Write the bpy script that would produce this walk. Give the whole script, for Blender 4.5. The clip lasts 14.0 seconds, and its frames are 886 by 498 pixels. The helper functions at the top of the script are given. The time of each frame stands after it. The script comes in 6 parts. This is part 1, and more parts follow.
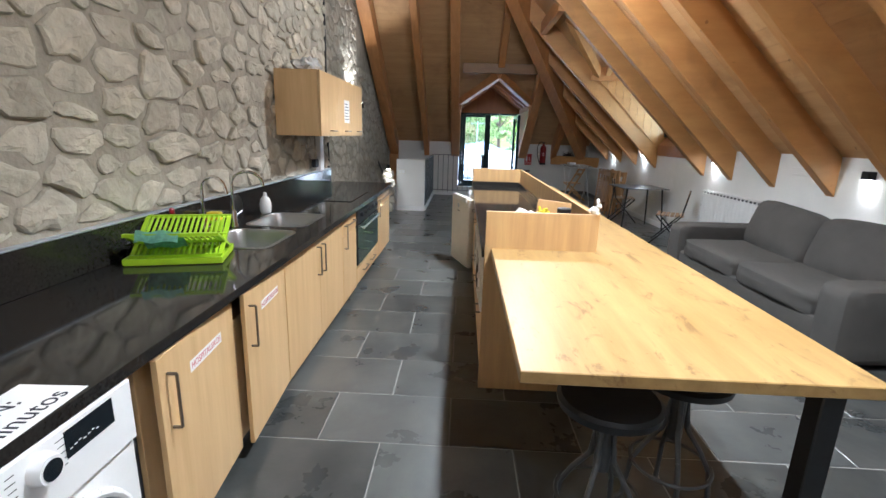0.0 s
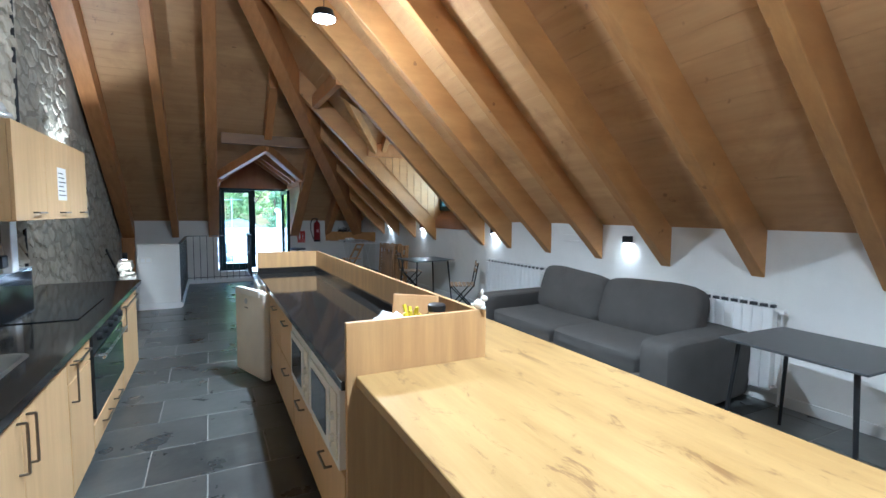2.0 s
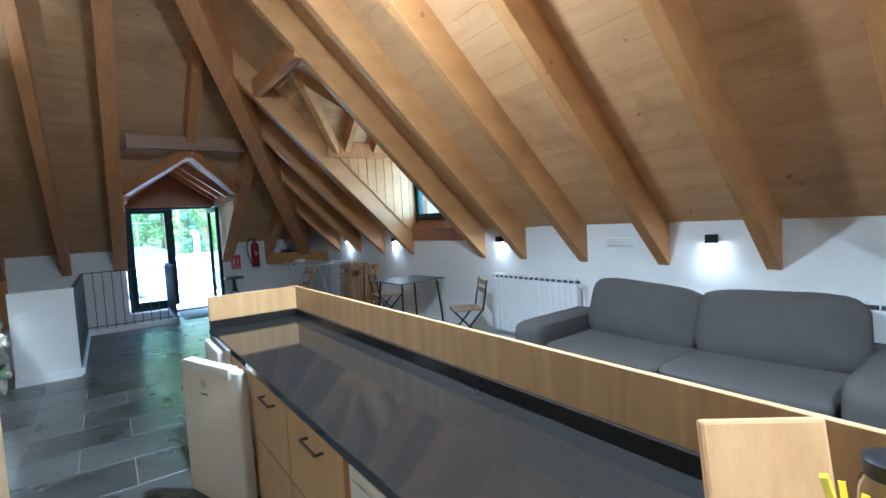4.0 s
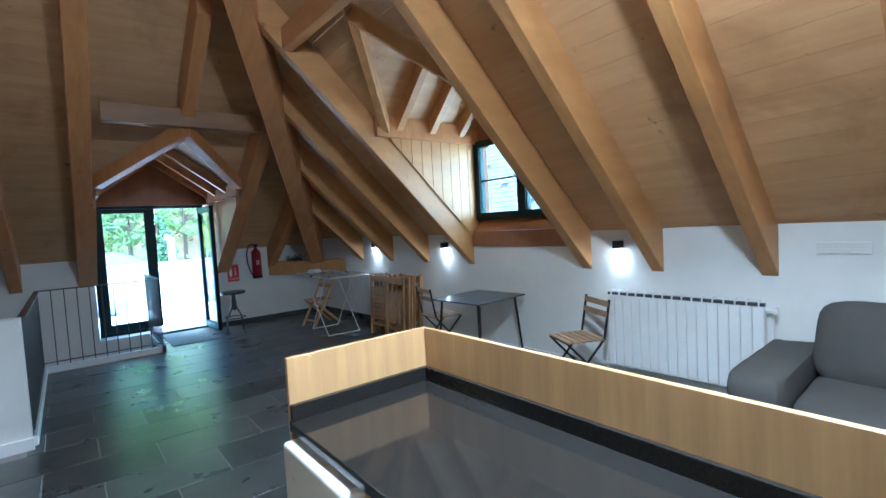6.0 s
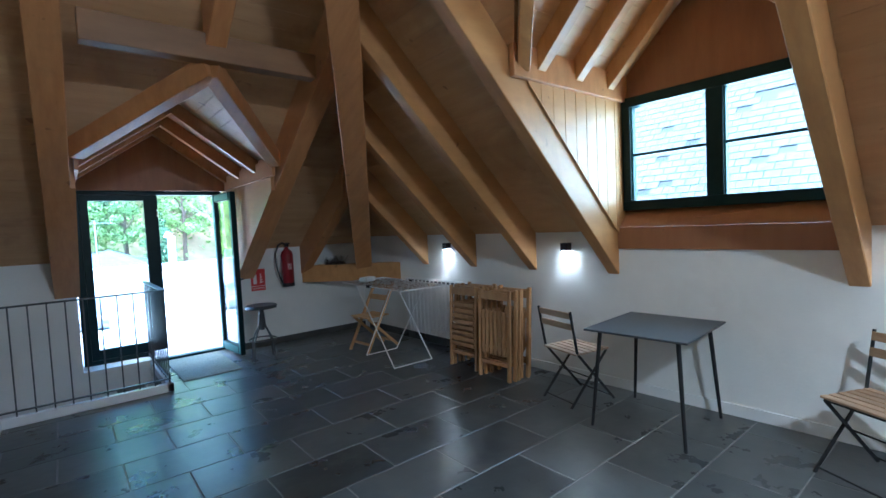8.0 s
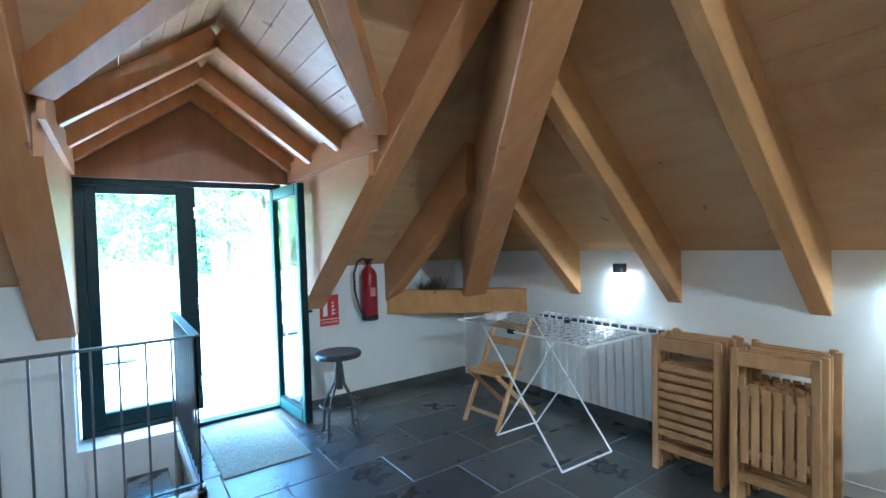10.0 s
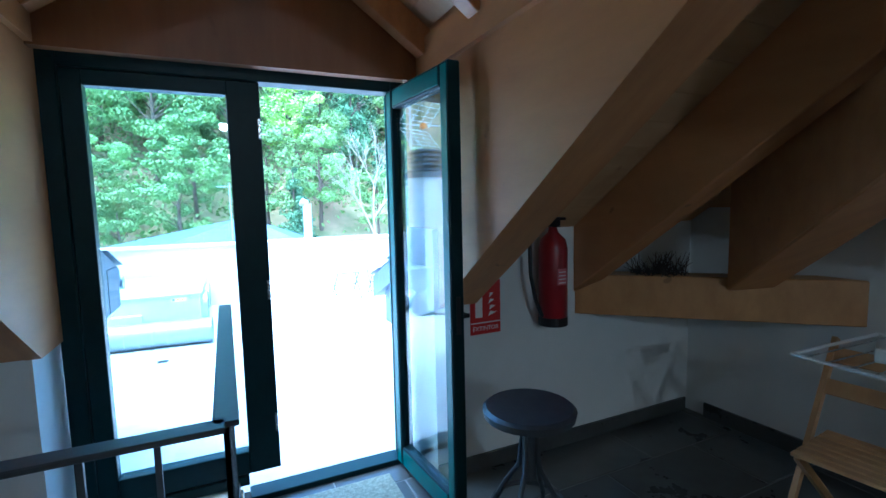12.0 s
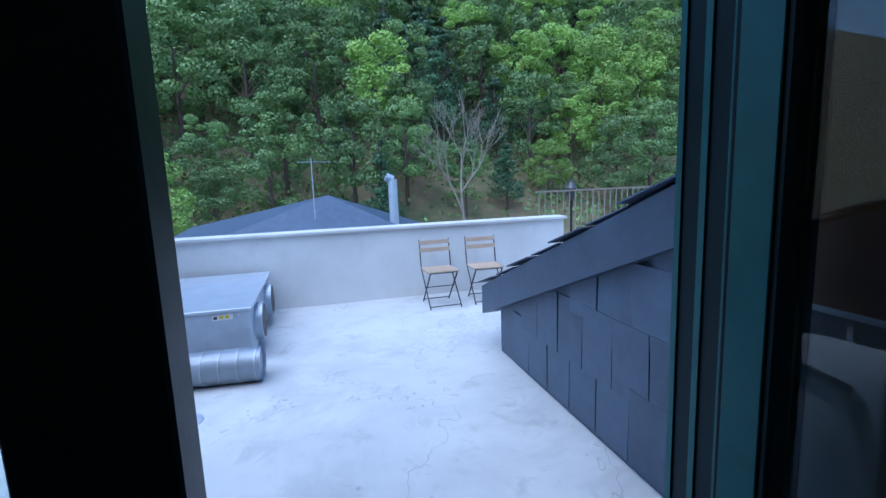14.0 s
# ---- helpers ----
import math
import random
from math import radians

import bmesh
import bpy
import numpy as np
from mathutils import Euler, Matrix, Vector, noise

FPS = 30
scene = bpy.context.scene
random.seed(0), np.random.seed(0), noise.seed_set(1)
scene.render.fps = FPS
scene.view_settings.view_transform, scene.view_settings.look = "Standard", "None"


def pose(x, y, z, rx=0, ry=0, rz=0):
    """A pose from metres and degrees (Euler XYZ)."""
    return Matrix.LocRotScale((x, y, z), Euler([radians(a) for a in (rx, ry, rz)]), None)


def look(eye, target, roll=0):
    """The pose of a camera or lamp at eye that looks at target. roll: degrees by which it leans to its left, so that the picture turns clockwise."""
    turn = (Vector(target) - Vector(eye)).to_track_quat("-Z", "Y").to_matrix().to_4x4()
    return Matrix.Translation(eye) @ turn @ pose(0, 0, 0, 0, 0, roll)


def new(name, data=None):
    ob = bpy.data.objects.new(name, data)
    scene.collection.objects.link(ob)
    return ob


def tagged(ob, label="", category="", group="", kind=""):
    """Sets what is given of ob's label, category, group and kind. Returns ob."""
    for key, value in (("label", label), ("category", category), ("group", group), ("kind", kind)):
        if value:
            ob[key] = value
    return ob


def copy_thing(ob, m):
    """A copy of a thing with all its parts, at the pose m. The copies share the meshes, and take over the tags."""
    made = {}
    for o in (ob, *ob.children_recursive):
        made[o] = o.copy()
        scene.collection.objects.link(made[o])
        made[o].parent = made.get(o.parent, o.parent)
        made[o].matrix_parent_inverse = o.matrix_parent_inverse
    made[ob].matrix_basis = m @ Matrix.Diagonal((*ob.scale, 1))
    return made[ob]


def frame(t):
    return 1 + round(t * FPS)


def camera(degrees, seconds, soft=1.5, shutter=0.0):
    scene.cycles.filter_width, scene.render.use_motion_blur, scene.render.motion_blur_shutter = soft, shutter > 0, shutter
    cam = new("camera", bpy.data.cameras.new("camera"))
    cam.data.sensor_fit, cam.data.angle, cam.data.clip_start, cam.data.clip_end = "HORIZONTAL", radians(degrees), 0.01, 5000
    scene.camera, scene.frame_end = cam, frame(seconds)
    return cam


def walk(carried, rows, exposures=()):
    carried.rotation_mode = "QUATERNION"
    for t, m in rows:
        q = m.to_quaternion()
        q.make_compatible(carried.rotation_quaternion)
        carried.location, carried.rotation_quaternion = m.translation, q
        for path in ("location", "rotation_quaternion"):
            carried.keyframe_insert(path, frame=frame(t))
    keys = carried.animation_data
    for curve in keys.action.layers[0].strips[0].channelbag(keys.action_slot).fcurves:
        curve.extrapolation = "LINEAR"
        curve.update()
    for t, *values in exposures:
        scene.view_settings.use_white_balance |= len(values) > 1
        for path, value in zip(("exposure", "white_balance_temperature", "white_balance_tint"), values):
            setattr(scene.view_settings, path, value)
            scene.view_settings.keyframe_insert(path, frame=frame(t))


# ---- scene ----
cam = camera(87.0, 14.0)
PATH = [
    (0, (-0.021, -0.002, 1.576), (-0.093, 1.939, 1.096), 1.7),
    (0.5, (-0.098, -0.005, 1.587), (0.236, 1.928, 1.198), 2.2),
    (1, (-0.144, 0.161, 1.578), (0.407, 2.061, 1.285), 2.1),
    (1.5, (-0.204, 0.504, 1.586), (0.517, 2.359, 1.392), 1.3),
    (2, (-0.349, 0.891, 1.586), (0.544, 2.674, 1.432), 0.4),
    (2.5, (-0.372, 1.305, 1.584), (0.584, 3.058, 1.47), -0.9),
    (2.7, (-0.373, 1.479, 1.597), (0.601, 3.222, 1.483), -1.0),
    (4.8, (-0.474, 3.469, 1.601), (0.754, 5.043, 1.475), -4.2),
    (5, (-0.467, 3.67, 1.597), (0.749, 5.254, 1.483), -3.9),
    (5.5, (-0.463, 4.186, 1.594), (0.725, 5.793, 1.505), -2.1),
    (6, (-0.489, 4.705, 1.605), (0.767, 6.258, 1.497), -3.2),
    (6.5, (-0.451, 5.26, 1.598), (0.829, 6.792, 1.469), -2.9),
    (7, (-0.405, 5.768, 1.563), (0.912, 7.267, 1.427), -3.3),
    (7.5, (-0.306, 6.3, 1.547), (0.994, 7.815, 1.432), -3.9),
    (7.7, (-0.293, 6.544, 1.579), (0.99, 8.074, 1.465), -3.3),
    (9.8, (0.053, 8.939, 1.592), (1.24, 10.548, 1.536), -2.7),
    (10, (0.116, 9.154, 1.59), (1.265, 10.79, 1.55), -1.9),
    (10.5, (0.171, 9.71, 1.576), (1.294, 11.363, 1.51), -1.6),
    (11, (0.287, 10.232, 1.55), (1.33, 11.933, 1.427), -1.1),
    (11.5, (0.373, 10.796, 1.522), (1.308, 12.559, 1.384), -1.1),
    (12, (0.525, 11.314, 1.514), (1.364, 13.119, 1.321), -1.3),
    (12.5, (0.659, 11.828, 1.525), (1.378, 13.68, 1.292), -1.1),
    (13, (0.748, 12.36, 1.535), (1.402, 14.235, 1.296), -1.1),
    (13.5, (0.849, 12.841, 1.56), (1.401, 14.745, 1.298), -0.1),
    (14, (0.871, 13.321, 1.573), (1.367, 15.235, 1.276), -2.2),
]
EXPOSURES = [(0, 4.1, 5500, 8), (0.5, 3.5, 5500, 7), (1.0, 3.55, 5350, 6), (1.5, 3.95, 4920, 3), (2.5, 4.0, 4870, 3), (5, 4.4, 4500, -1), (7.5, 4.15, 4700, 2), (10.0, 5.6, 4500, -6),
             (10.8, 5.6, 4300, -8), (11.5, 4.9, 4400, -6), (12.0, 3.65, 4300, -5), (12.5, 2.3, 4300, -5), (13.2, 1.8, 4350, 0), (14, 0.6, 4750, 9)]
walk(cam, [(t, look(eye, goal, roll)) for t, eye, goal, roll in PATH], EXPOSURES)

# ---- light of the sky ----
world = bpy.data.worlds.new("sky")
scene.world = world
world.use_nodes = True
wn = world.node_tree.nodes
sky = wn.new("ShaderNodeTexSky")
sky.sky_type = 'NISHITA'
sky.sun_disc = False
sky.sun_elevation = radians(66)
sky.sun_rotation = radians(-125)
wn["Background"].inputs[1].default_value = 0.15
world.node_tree.links.new(sky.outputs[0], wn["Background"].inputs[0])
sun = new("sun", bpy.data.lights.new("sun", 'SUN'))
sun.data.energy = 2.0
sun.data.angle = radians(80)
sun.data.color = (1.0, 0.95, 0.88)
sun.matrix_world = look((-15, 4, 42), (0, 14.5, 0))



def daylight(name, eye, goal, width, height, watt):
    """An added area lamp that strengthens the sky's light coming in through an opening."""
    d = new(name, bpy.data.lights.new(name, 'AREA'))
    d.data.shape, d.data.size, d.data.size_y = 'RECTANGLE', width, height
    d.data.energy, d.data.color = watt, (0.86, 0.97, 1.0)
    d.matrix_world = look(eye, goal)


daylight("window_daylight", (3.90, 8.39, 2.13), (2.9, 8.39, 2.2), 1.4, 0.85, 3.0)

# ---- materials ----
MATS = {}


def shifted(n, l, tc):
    """Object coordinates moved by a random amount for each piece, so that no two pieces show the same grain."""
    oi, vm = n.new("ShaderNodeObjectInfo"), n.new("ShaderNodeVectorMath")
    vm.operation = 'MULTIPLY_ADD'
    vm.inputs[1].default_value = (53, 31, 17)
    l.new(oi.outputs["Random"], vm.inputs[0])
    l.new(tc.outputs["Object"], vm.inputs[2])
    return vm.outputs[0]


def material(name, col, rough=0.6, metal=0.0, vary=0.12, scale=4.0, bump=0.1, bscale=60.0, stretch=(1, 1, 1), col2=None, spec=0.5,
             trans=0.0, emit=0.0, per_piece=0.0, coat=0.0):
    m = bpy.data.materials.new(name)
    m.use_nodes = True
    nt = m.node_tree
    n, l = nt.nodes, nt.links
    b = n["Principled BSDF"]
    b.inputs["Roughness"].default_value = rough
    b.inputs["Metallic"].default_value = metal
    b.inputs["Specular IOR Level"].default_value = spec
    b.inputs["Transmission Weight"].default_value = trans
    b.inputs["Coat Weight"].default_value = coat
    tc = n.new("ShaderNodeTexCoord")
    mp = n.new("ShaderNodeMapping")
    mp.inputs["Scale"].default_value = stretch
    l.new(shifted(n, l, tc) if per_piece else tc.outputs["Object"], mp.inputs[0])
    n1 = n.new("ShaderNodeTexNoise")
    n1.inputs["Scale"].default_value = scale
    n1.inputs["Detail"].default_value = 6
    n1.inputs["Roughness"].default_value = 0.62
    l.new(mp.outputs[0], n1.inputs["Vector"])
    ramp = n.new("ShaderNodeValToRGB")
    c2 = col2 or tuple(c * (1 - 2 * vary) for c in col)
    c1 = tuple(min(1, c * (1 + vary)) for c in col) if not col2 else col
    ramp.color_ramp.elements[0].position, ramp.color_ramp.elements[1].position = 0.32, 0.68
    ramp.color_ramp.elements[0].color = (*c2, 1)
    ramp.color_ramp.elements[1].color = (*c1, 1)
    l.new(n1.outputs["Fac"], ramp.inputs[0])
    out = ramp.outputs[0]
    if per_piece:
        oi = n.new("ShaderNodeObjectInfo")
        hsv = n.new("ShaderNodeHueSaturation")
        mr = n.new("ShaderNodeMapRange")
        mr.inputs[3].default_value, mr.inputs[4].default_value = 1 - per_piece, 1 + per_piece
        l.new(oi.outputs["Random"], mr.inputs[0])
        l.new(mr.outputs[0], hsv.inputs["Value"])
        l.new(out, hsv.inputs["Color"])
        out = hsv.outputs[0]
    l.new(out, b.inputs["Base Color"])
    if emit:
        b.inputs["Emission Color"].default_value = (*col, 1)
        b.inputs["Emission Strength"].default_value = emit
    if bump:
        n2 = n.new("ShaderNodeTexNoise")
        n2.inputs["Scale"].default_value = bscale
        n2.inputs["Detail"].default_value = 4
        l.new(mp.outputs[0], n2.inputs["Vector"])
        bp = n.new("ShaderNodeBump")
        bp.inputs["Strength"].default_value = bump
        bp.inputs["Distance"].default_value = 0.01
        l.new(n2.outputs["Fac"], bp.inputs["Height"])
        l.new(bp.outputs[0], b.inputs["Normal"])
        rr = n.new("ShaderNodeMapRange")
        rr.inputs[3].default_value, rr.inputs[4].default_value = max(0.02, rough - 0.08), min(1, rough + 0.08)
        l.new(n1.outputs["Fac"], rr.inputs[0])
        l.new(rr.outputs[0], b.inputs["Roughness"])
    MATS[name] = m
    return m


M_DECK = material("spruce_boards", (0.60, 0.37, 0.175), 0.5, scale=3, stretch=(3, 0.35, 3), col2=(0.50, 0.29, 0.125), bump=0.06, bscale=30)
M_DECKB = material("spruce_boards_end", (0.60, 0.37, 0.175), 0.5, scale=3, stretch=(0.35, 3, 3), col2=(0.50, 0.29, 0.125), bump=0.06, bscale=30)
M_RAFT = material("glulam_rafter", (0.55, 0.29, 0.10), 0.45, scale=2.5, stretch=(0.5, 6, 2), col2=(0.43, 0.21, 0.068), bump=0.06, bscale=20)
M_RAFTB = material("glulam_rafter_end", (0.56, 0.265, 0.095), 0.45, scale=2.5, stretch=(6, 0.5, 2), col2=(0.44, 0.19, 0.062), bump=0.06, bscale=20)
# Rafter glulam darkened, so the header's dimness is in its colour.
M_RAFT_SHADED = material("shaded_glulam", (0.27, 0.14, 0.056), 0.5, scale=2.5, stretch=(0.5, 6, 2), col2=(0.20, 0.10, 0.038), bump=0.06, bscale=20)
M_PANEL = material("dark_stained_panel", (0.33, 0.145, 0.06), 0.5, scale=3, stretch=(3, 3, 0.5), col2=(0.26, 0.11, 0.045), bump=0.05)
M_OAK = material("oak_laminate", (0.67, 0.46, 0.235), 0.45, scale=3, stretch=(5, 5, 0.45), col2=(0.56, 0.36, 0.165), bump=0.05, bscale=25)
M_OAKY = material("oak_panel", (0.60, 0.38, 0.165), 0.45, scale=3, stretch=(6, 6, 0.4), col2=(0.45, 0.275, 0.12), bump=0.05, bscale=25)
M_TILE = material("slate_tile", (0.086, 0.089, 0.085), 0.29, scale=2.6, col2=(0.040, 0.044, 0.045), bump=0.3, bscale=6, per_piece=0.4)
M_GROUT = material("grout", (0.27, 0.265, 0.25), 0.85, scale=8)
M_WALL = material("white_plaster", (0.78, 0.77, 0.74), 0.85, vary=0.03, scale=1.5, bump=0.12, bscale=40)
M_MORTAR = material("lime_mortar", (0.40, 0.36, 0.285), 0.9, scale=6, col2=(0.28, 0.25, 0.20), bump=1.0, bscale=22)
M_STONE = material("rubble_stone", (0.53, 0.485, 0.39), 0.85, scale=7, col2=(0.36, 0.325, 0.255), bump=1.0, bscale=20, per_piece=0.16)
M_GRANITE = material("black_granite", (0.014, 0.013, 0.012), 0.07, scale=90, col2=(0.026, 0.024, 0.022), bump=0.0, spec=0.36)
M_STEEL = material("brushed_steel", (0.62, 0.62, 0.61), 0.28, 1.0, vary=0.05, scale=30, bump=0.03)
M_DARKM = material("dark_bronze_metal", (0.20, 0.18, 0.16), 0.35, 0.9, vary=0.1, scale=20, bump=0.02)
M_SINK = material("satin_steel", (0.46, 0.46, 0.45), 0.36, 1.0, vary=0.04, scale=3, bump=0)
M_CHROME = material("chrome", (0.75, 0.75, 0.76), 0.08, 1.0, vary=0.02, bump=0)
M_BLACK = material("black_metal", (0.02, 0.021, 0.023), 0.45, 0.3, vary=0.1, scale=20, bump=0.04)
M_GREYM = material("grey_painted_metal", (0.085, 0.09, 0.095), 0.4, 0.4, vary=0.1, scale=20, bump=0.04)
M_FRAME = material("dark_green_frame", (0.008, 0.026, 0.029), 0.4, 0.0, spec=0.18, vary=0.1, scale=12, bump=0.03)
# Lighter copy of the frame green, for edges that daylight catches.
M_FRAME_LIT = material("daylit_frame_edge", (0.02, 0.14, 0.13), 0.4, 0.1, vary=0.1, scale=12, bump=0.03)
M_WHITEP = material("white_enamel", (0.80, 0.80, 0.79), 0.3, vary=0.02, scale=3, bump=0.02)
M_CREAM = material("aged_white_plastic", (0.78, 0.75, 0.68), 0.4, vary=0.03, scale=5, bump=0.02)
M_SOFA = material("charcoal_fabric", (0.090, 0.085, 0.079), 0.95, vary=0.05, scale=5, bump=0.5, bscale=350, spec=0.2)
M_GREEN = material("lime_plastic", (0.42, 0.66, 0.02), 0.3, vary=0.04, bump=0.0)
M_MINT = material("mint_cloth", (0.30, 0.62, 0.50), 0.9, vary=0.15, scale=40, bump=0.4, bscale=150)
M_YELLOW = material("yellow_plastic", (0.80, 0.62, 0.02), 0.4, vary=0.05, bump=0)
M_ORANGE = material("orange_plastic", (0.75, 0.22, 0.01), 0.4, vary=0.05, bump=0)
M_RED = material("red_enamel", (0.26, 0.008, 0.014), 0.28, vary=0.05, bump=0)
M_REDS = material("red_sign", (0.50, 0.02, 0.02), 0.45, vary=0.04, bump=0)
M_PAPER = material("white_paper", (0.82, 0.81, 0.79), 0.8, vary=0.02, bump=0)
M_INK = material("dark_ink", (0.02, 0.02, 0.03), 0.7, vary=0.02, bump=0)
M_INKR = material("red_ink", (0.55, 0.16, 0.18), 0.7, vary=0.02, bump=0)
M_BEECH = material("beech_wood", (0.62, 0.38, 0.17), 0.5, scale=4, stretch=(3, 3, 1), col2=(0.50, 0.28, 0.115), bump=0.08, per_piece=0.1)
# Beech of the stacked chairs, darkened for age and for their shade.
M_FOLD = material("aged_shaded_beech", (0.47, 0.275, 0.115), 0.5, scale=4, stretch=(3, 3, 1), col2=(0.33, 0.175, 0.068), bump=0.1, per_piece=0.18)
M_SLATP = material("pale_slats", (0.52, 0.40, 0.28), 0.6, scale=6, stretch=(1, 4, 4), col2=(0.42, 0.31, 0.21), bump=0.1, per_piece=0.1)
M_SLATW = material("weathered_slats", (0.40, 0.27, 0.16), 0.6, scale=6, stretch=(1, 4, 4), col2=(0.27, 0.17, 0.095), bump=0.12, per_piece=0.12)
M_MAT = material("grey_doormat", (0.33, 0.34, 0.26), 0.95, vary=0.2, scale=60, bump=0.8, bscale=220)
M_CONC = material("terrace_concrete", (0.60, 0.60, 0.585), 0.8, scale=1.3, col2=(0.49, 0.495, 0.49), bump=0.5, bscale=11)


def stain_layer(m, col, scale, lo, hi, detail=8.0, distortion=0.6, vein=False, each=False):
    """Lay stains, or thin cracks, of one colour over a material's own colour."""
    n, l = m.node_tree.nodes, m.node_tree.links
    b = n["Principled BSDF"]
    base = b.inputs["Base Color"].links[0].from_socket
    tc = n.new("ShaderNodeTexCoord")
    ns = n.new("ShaderNodeTexNoise")
    ns.inputs["Scale"].default_value = scale
    ns.inputs["Detail"].default_value = detail
    ns.inputs["Roughness"].default_value = 0.65
    ns.inputs["Distortion"].default_value = distortion
    l.new(shifted(n, l, tc) if each else tc.outputs["Object"], ns.inputs["Vector"])
    fac = ns.outputs["Fac"]
    if vein:
        s = n.new("ShaderNodeMath")
        s.operation = 'SUBTRACT'
        s.inputs[1].default_value = 0.5
        l.new(fac, s.inputs[0])
        a = n.new("ShaderNodeMath")
        a.operation = 'ABSOLUTE'
        l.new(s.outputs[0], a.inputs[0])
        fac = a.outputs[0]
    mr = n.new("ShaderNodeMapRange")
    mr.inputs[1].default_value, mr.inputs[2].default_value = lo, hi
    mr.inputs[3].default_value, mr.inputs[4].default_value = (0.55, 0.0) if vein else (0.0, 0.6)
    l.new(fac, mr.inputs[0])
    mx = n.new("ShaderNodeMixRGB")
    mx.inputs[2].default_value = (*col, 1)
    l.new(mr.outputs[0], mx.inputs[0])
    l.new(base, mx.inputs[1])
    l.new(mx.outputs[0], b.inputs["Base Color"])


stain_layer(M_CONC, (0.36, 0.36, 0.355), 0.9, 0.50, 0.68)
stain_layer(M_CONC, (0.35, 0.35, 0.34), 3.5, 0.55, 0.70)
stain_layer(M_CONC, (0.25, 0.25, 0.245), 0.3, 0.0, 0.0022, 6.0, 0.3, True)
M_REND = material("white_render", (0.64, 0.635, 0.61), 0.9, vary=0.05, scale=1.2, bump=0.2, bscale=50)
stain_layer(M_REND, (0.50, 0.49, 0.47), 1.6, 0.55, 0.75)
M_SLATE = material("roof_slate", (0.075, 0.105, 0.155), 0.5, spec=0.45, scale=4, col2=(0.052, 0.072, 0.108), bump=0.4, bscale=14, per_piece=0.12)
M_SLATO = material("weathered_slate", (0.085, 0.095, 0.10), 0.7, scale=5, col2=(0.045, 0.052, 0.058), bump=0.3, bscale=14)
M_GALV = material("galvanised_sheet", (0.52, 0.57, 0.63), 0.4, 0.5, vary=0.06, scale=6, bump=0.03)
M_PLAST = material("pale_polythene", (0.52, 0.53, 0.52), 0.2, vary=0.1, scale=10, bump=0.4, bscale=30)
M_LEAF = material("leaves", (0.205, 0.305, 0.085), 0.55, scale=0.5, col2=(0.11, 0.19, 0.058), bump=0, per_piece=0.3)
M_LEAF2 = material("light_leaves", (0.33, 0.47, 0.085), 0.55, scale=0.6, col2=(0.19, 0.32, 0.06), bump=0, per_piece=0.3)
M_PINE = material("pine_needles", (0.10, 0.185, 0.075), 0.6, scale=0.8, col2=(0.05, 0.105, 0.05), bump=0, per_piece=0.3)
M_BARK = material("bark", (0.10, 0.075, 0.055), 0.9, scale=9, stretch=(1, 1, 0.3), bump=0.8, bscale=20)
M_DEADW = material("dead_wood", (0.30, 0.26, 0.21), 0.9, scale=9, bump=0.3)
M_HILL = material("hillside_earth", (0.07, 0.10, 0.035), 0.95, scale=0.35, col2=(0.24, 0.17, 0.10), bump=0.8, bscale=1.2)
M_GLASSJ = material("clear_glass", (0.95, 0.96, 0.95), 0.03, vary=0, bump=0, trans=1.0)
M_DARKG = material("dark_oven_glass", (0.012, 0.016, 0.02), 0.06, vary=0.05, bump=0)
M_BULB = material("lamp_diffuser", (1.0, 0.95, 0.86), 0.5, vary=0, bump=0, emit=9)
M_BURLAP = material("dry_twigs", (0.06, 0.05, 0.045), 0.9, vary=0.3, scale=30)
M_CERAM = material("white_ceramic", (0.8, 0.79, 0.77), 0.35, vary=0.02, bump=0)
for m in (M_RAFT, M_RAFTB, M_DECK, M_DECKB, M_PANEL):
    stain_layer(m, (0.17, 0.075, 0.03), 6.5, 0.70, 0.75, 2.0, 0.3)
    stain_layer(m, (0.30, 0.155, 0.06), 1.1, 0.52, 0.72, 5.0, 0.8)
stain_layer(M_WALL, (0.62, 0.60, 0.55), 0.8, 0.55, 0.80, 6.0, 0.5)
stain_layer(M_TILE, (0.13, 0.134, 0.122), 1.7, 0.50, 0.76, 5.0, 0.5, False, True)
stain_layer(M_TILE, (0.09, 0.087, 0.08), 1.0, 0.50, 0.78, 2.0, 0.3, False, True)


def glass_material():
    m = bpy.data.materials.new("window_glass")
    m.use_nodes = True
    n, l = m.node_tree.nodes, m.node_tree.links
    n.remove(n["Principled BSDF"])
    mix, tr, gl, fr = (n.new(k) for k in ("ShaderNodeMixShader", "ShaderNodeBsdfTransparent", "ShaderNodeBsdfGlossy", "ShaderNodeLayerWeight"))
    fr.inputs[0].default_value = 0.5
    pw, mr = n.new("ShaderNodeMath"), n.new("ShaderNodeMapRange")
    pw.operation = 'POWER'
    pw.inputs[1].default_value = 3.5
    mr.inputs[3].default_value, mr.inputs[4].default_value = 0.05, 0.95
    gl.inputs["Roughness"].default_value = 0.01
    tr.inputs[0].default_value = (0.90, 0.96, 0.95, 1)
    l.new(fr.outputs["Facing"], pw.inputs[0])
    l.new(pw.outputs[0], mr.inputs[0])
    l.new(mr.outputs[0], mix.inputs[0])
    l.new(tr.outputs[0], mix.inputs[1])
    l.new(gl.outputs[0], mix.inputs[2])
    l.new(mix.outputs[0], n["Material Output"].inputs[0])
    return m


M_GLASS = glass_material()


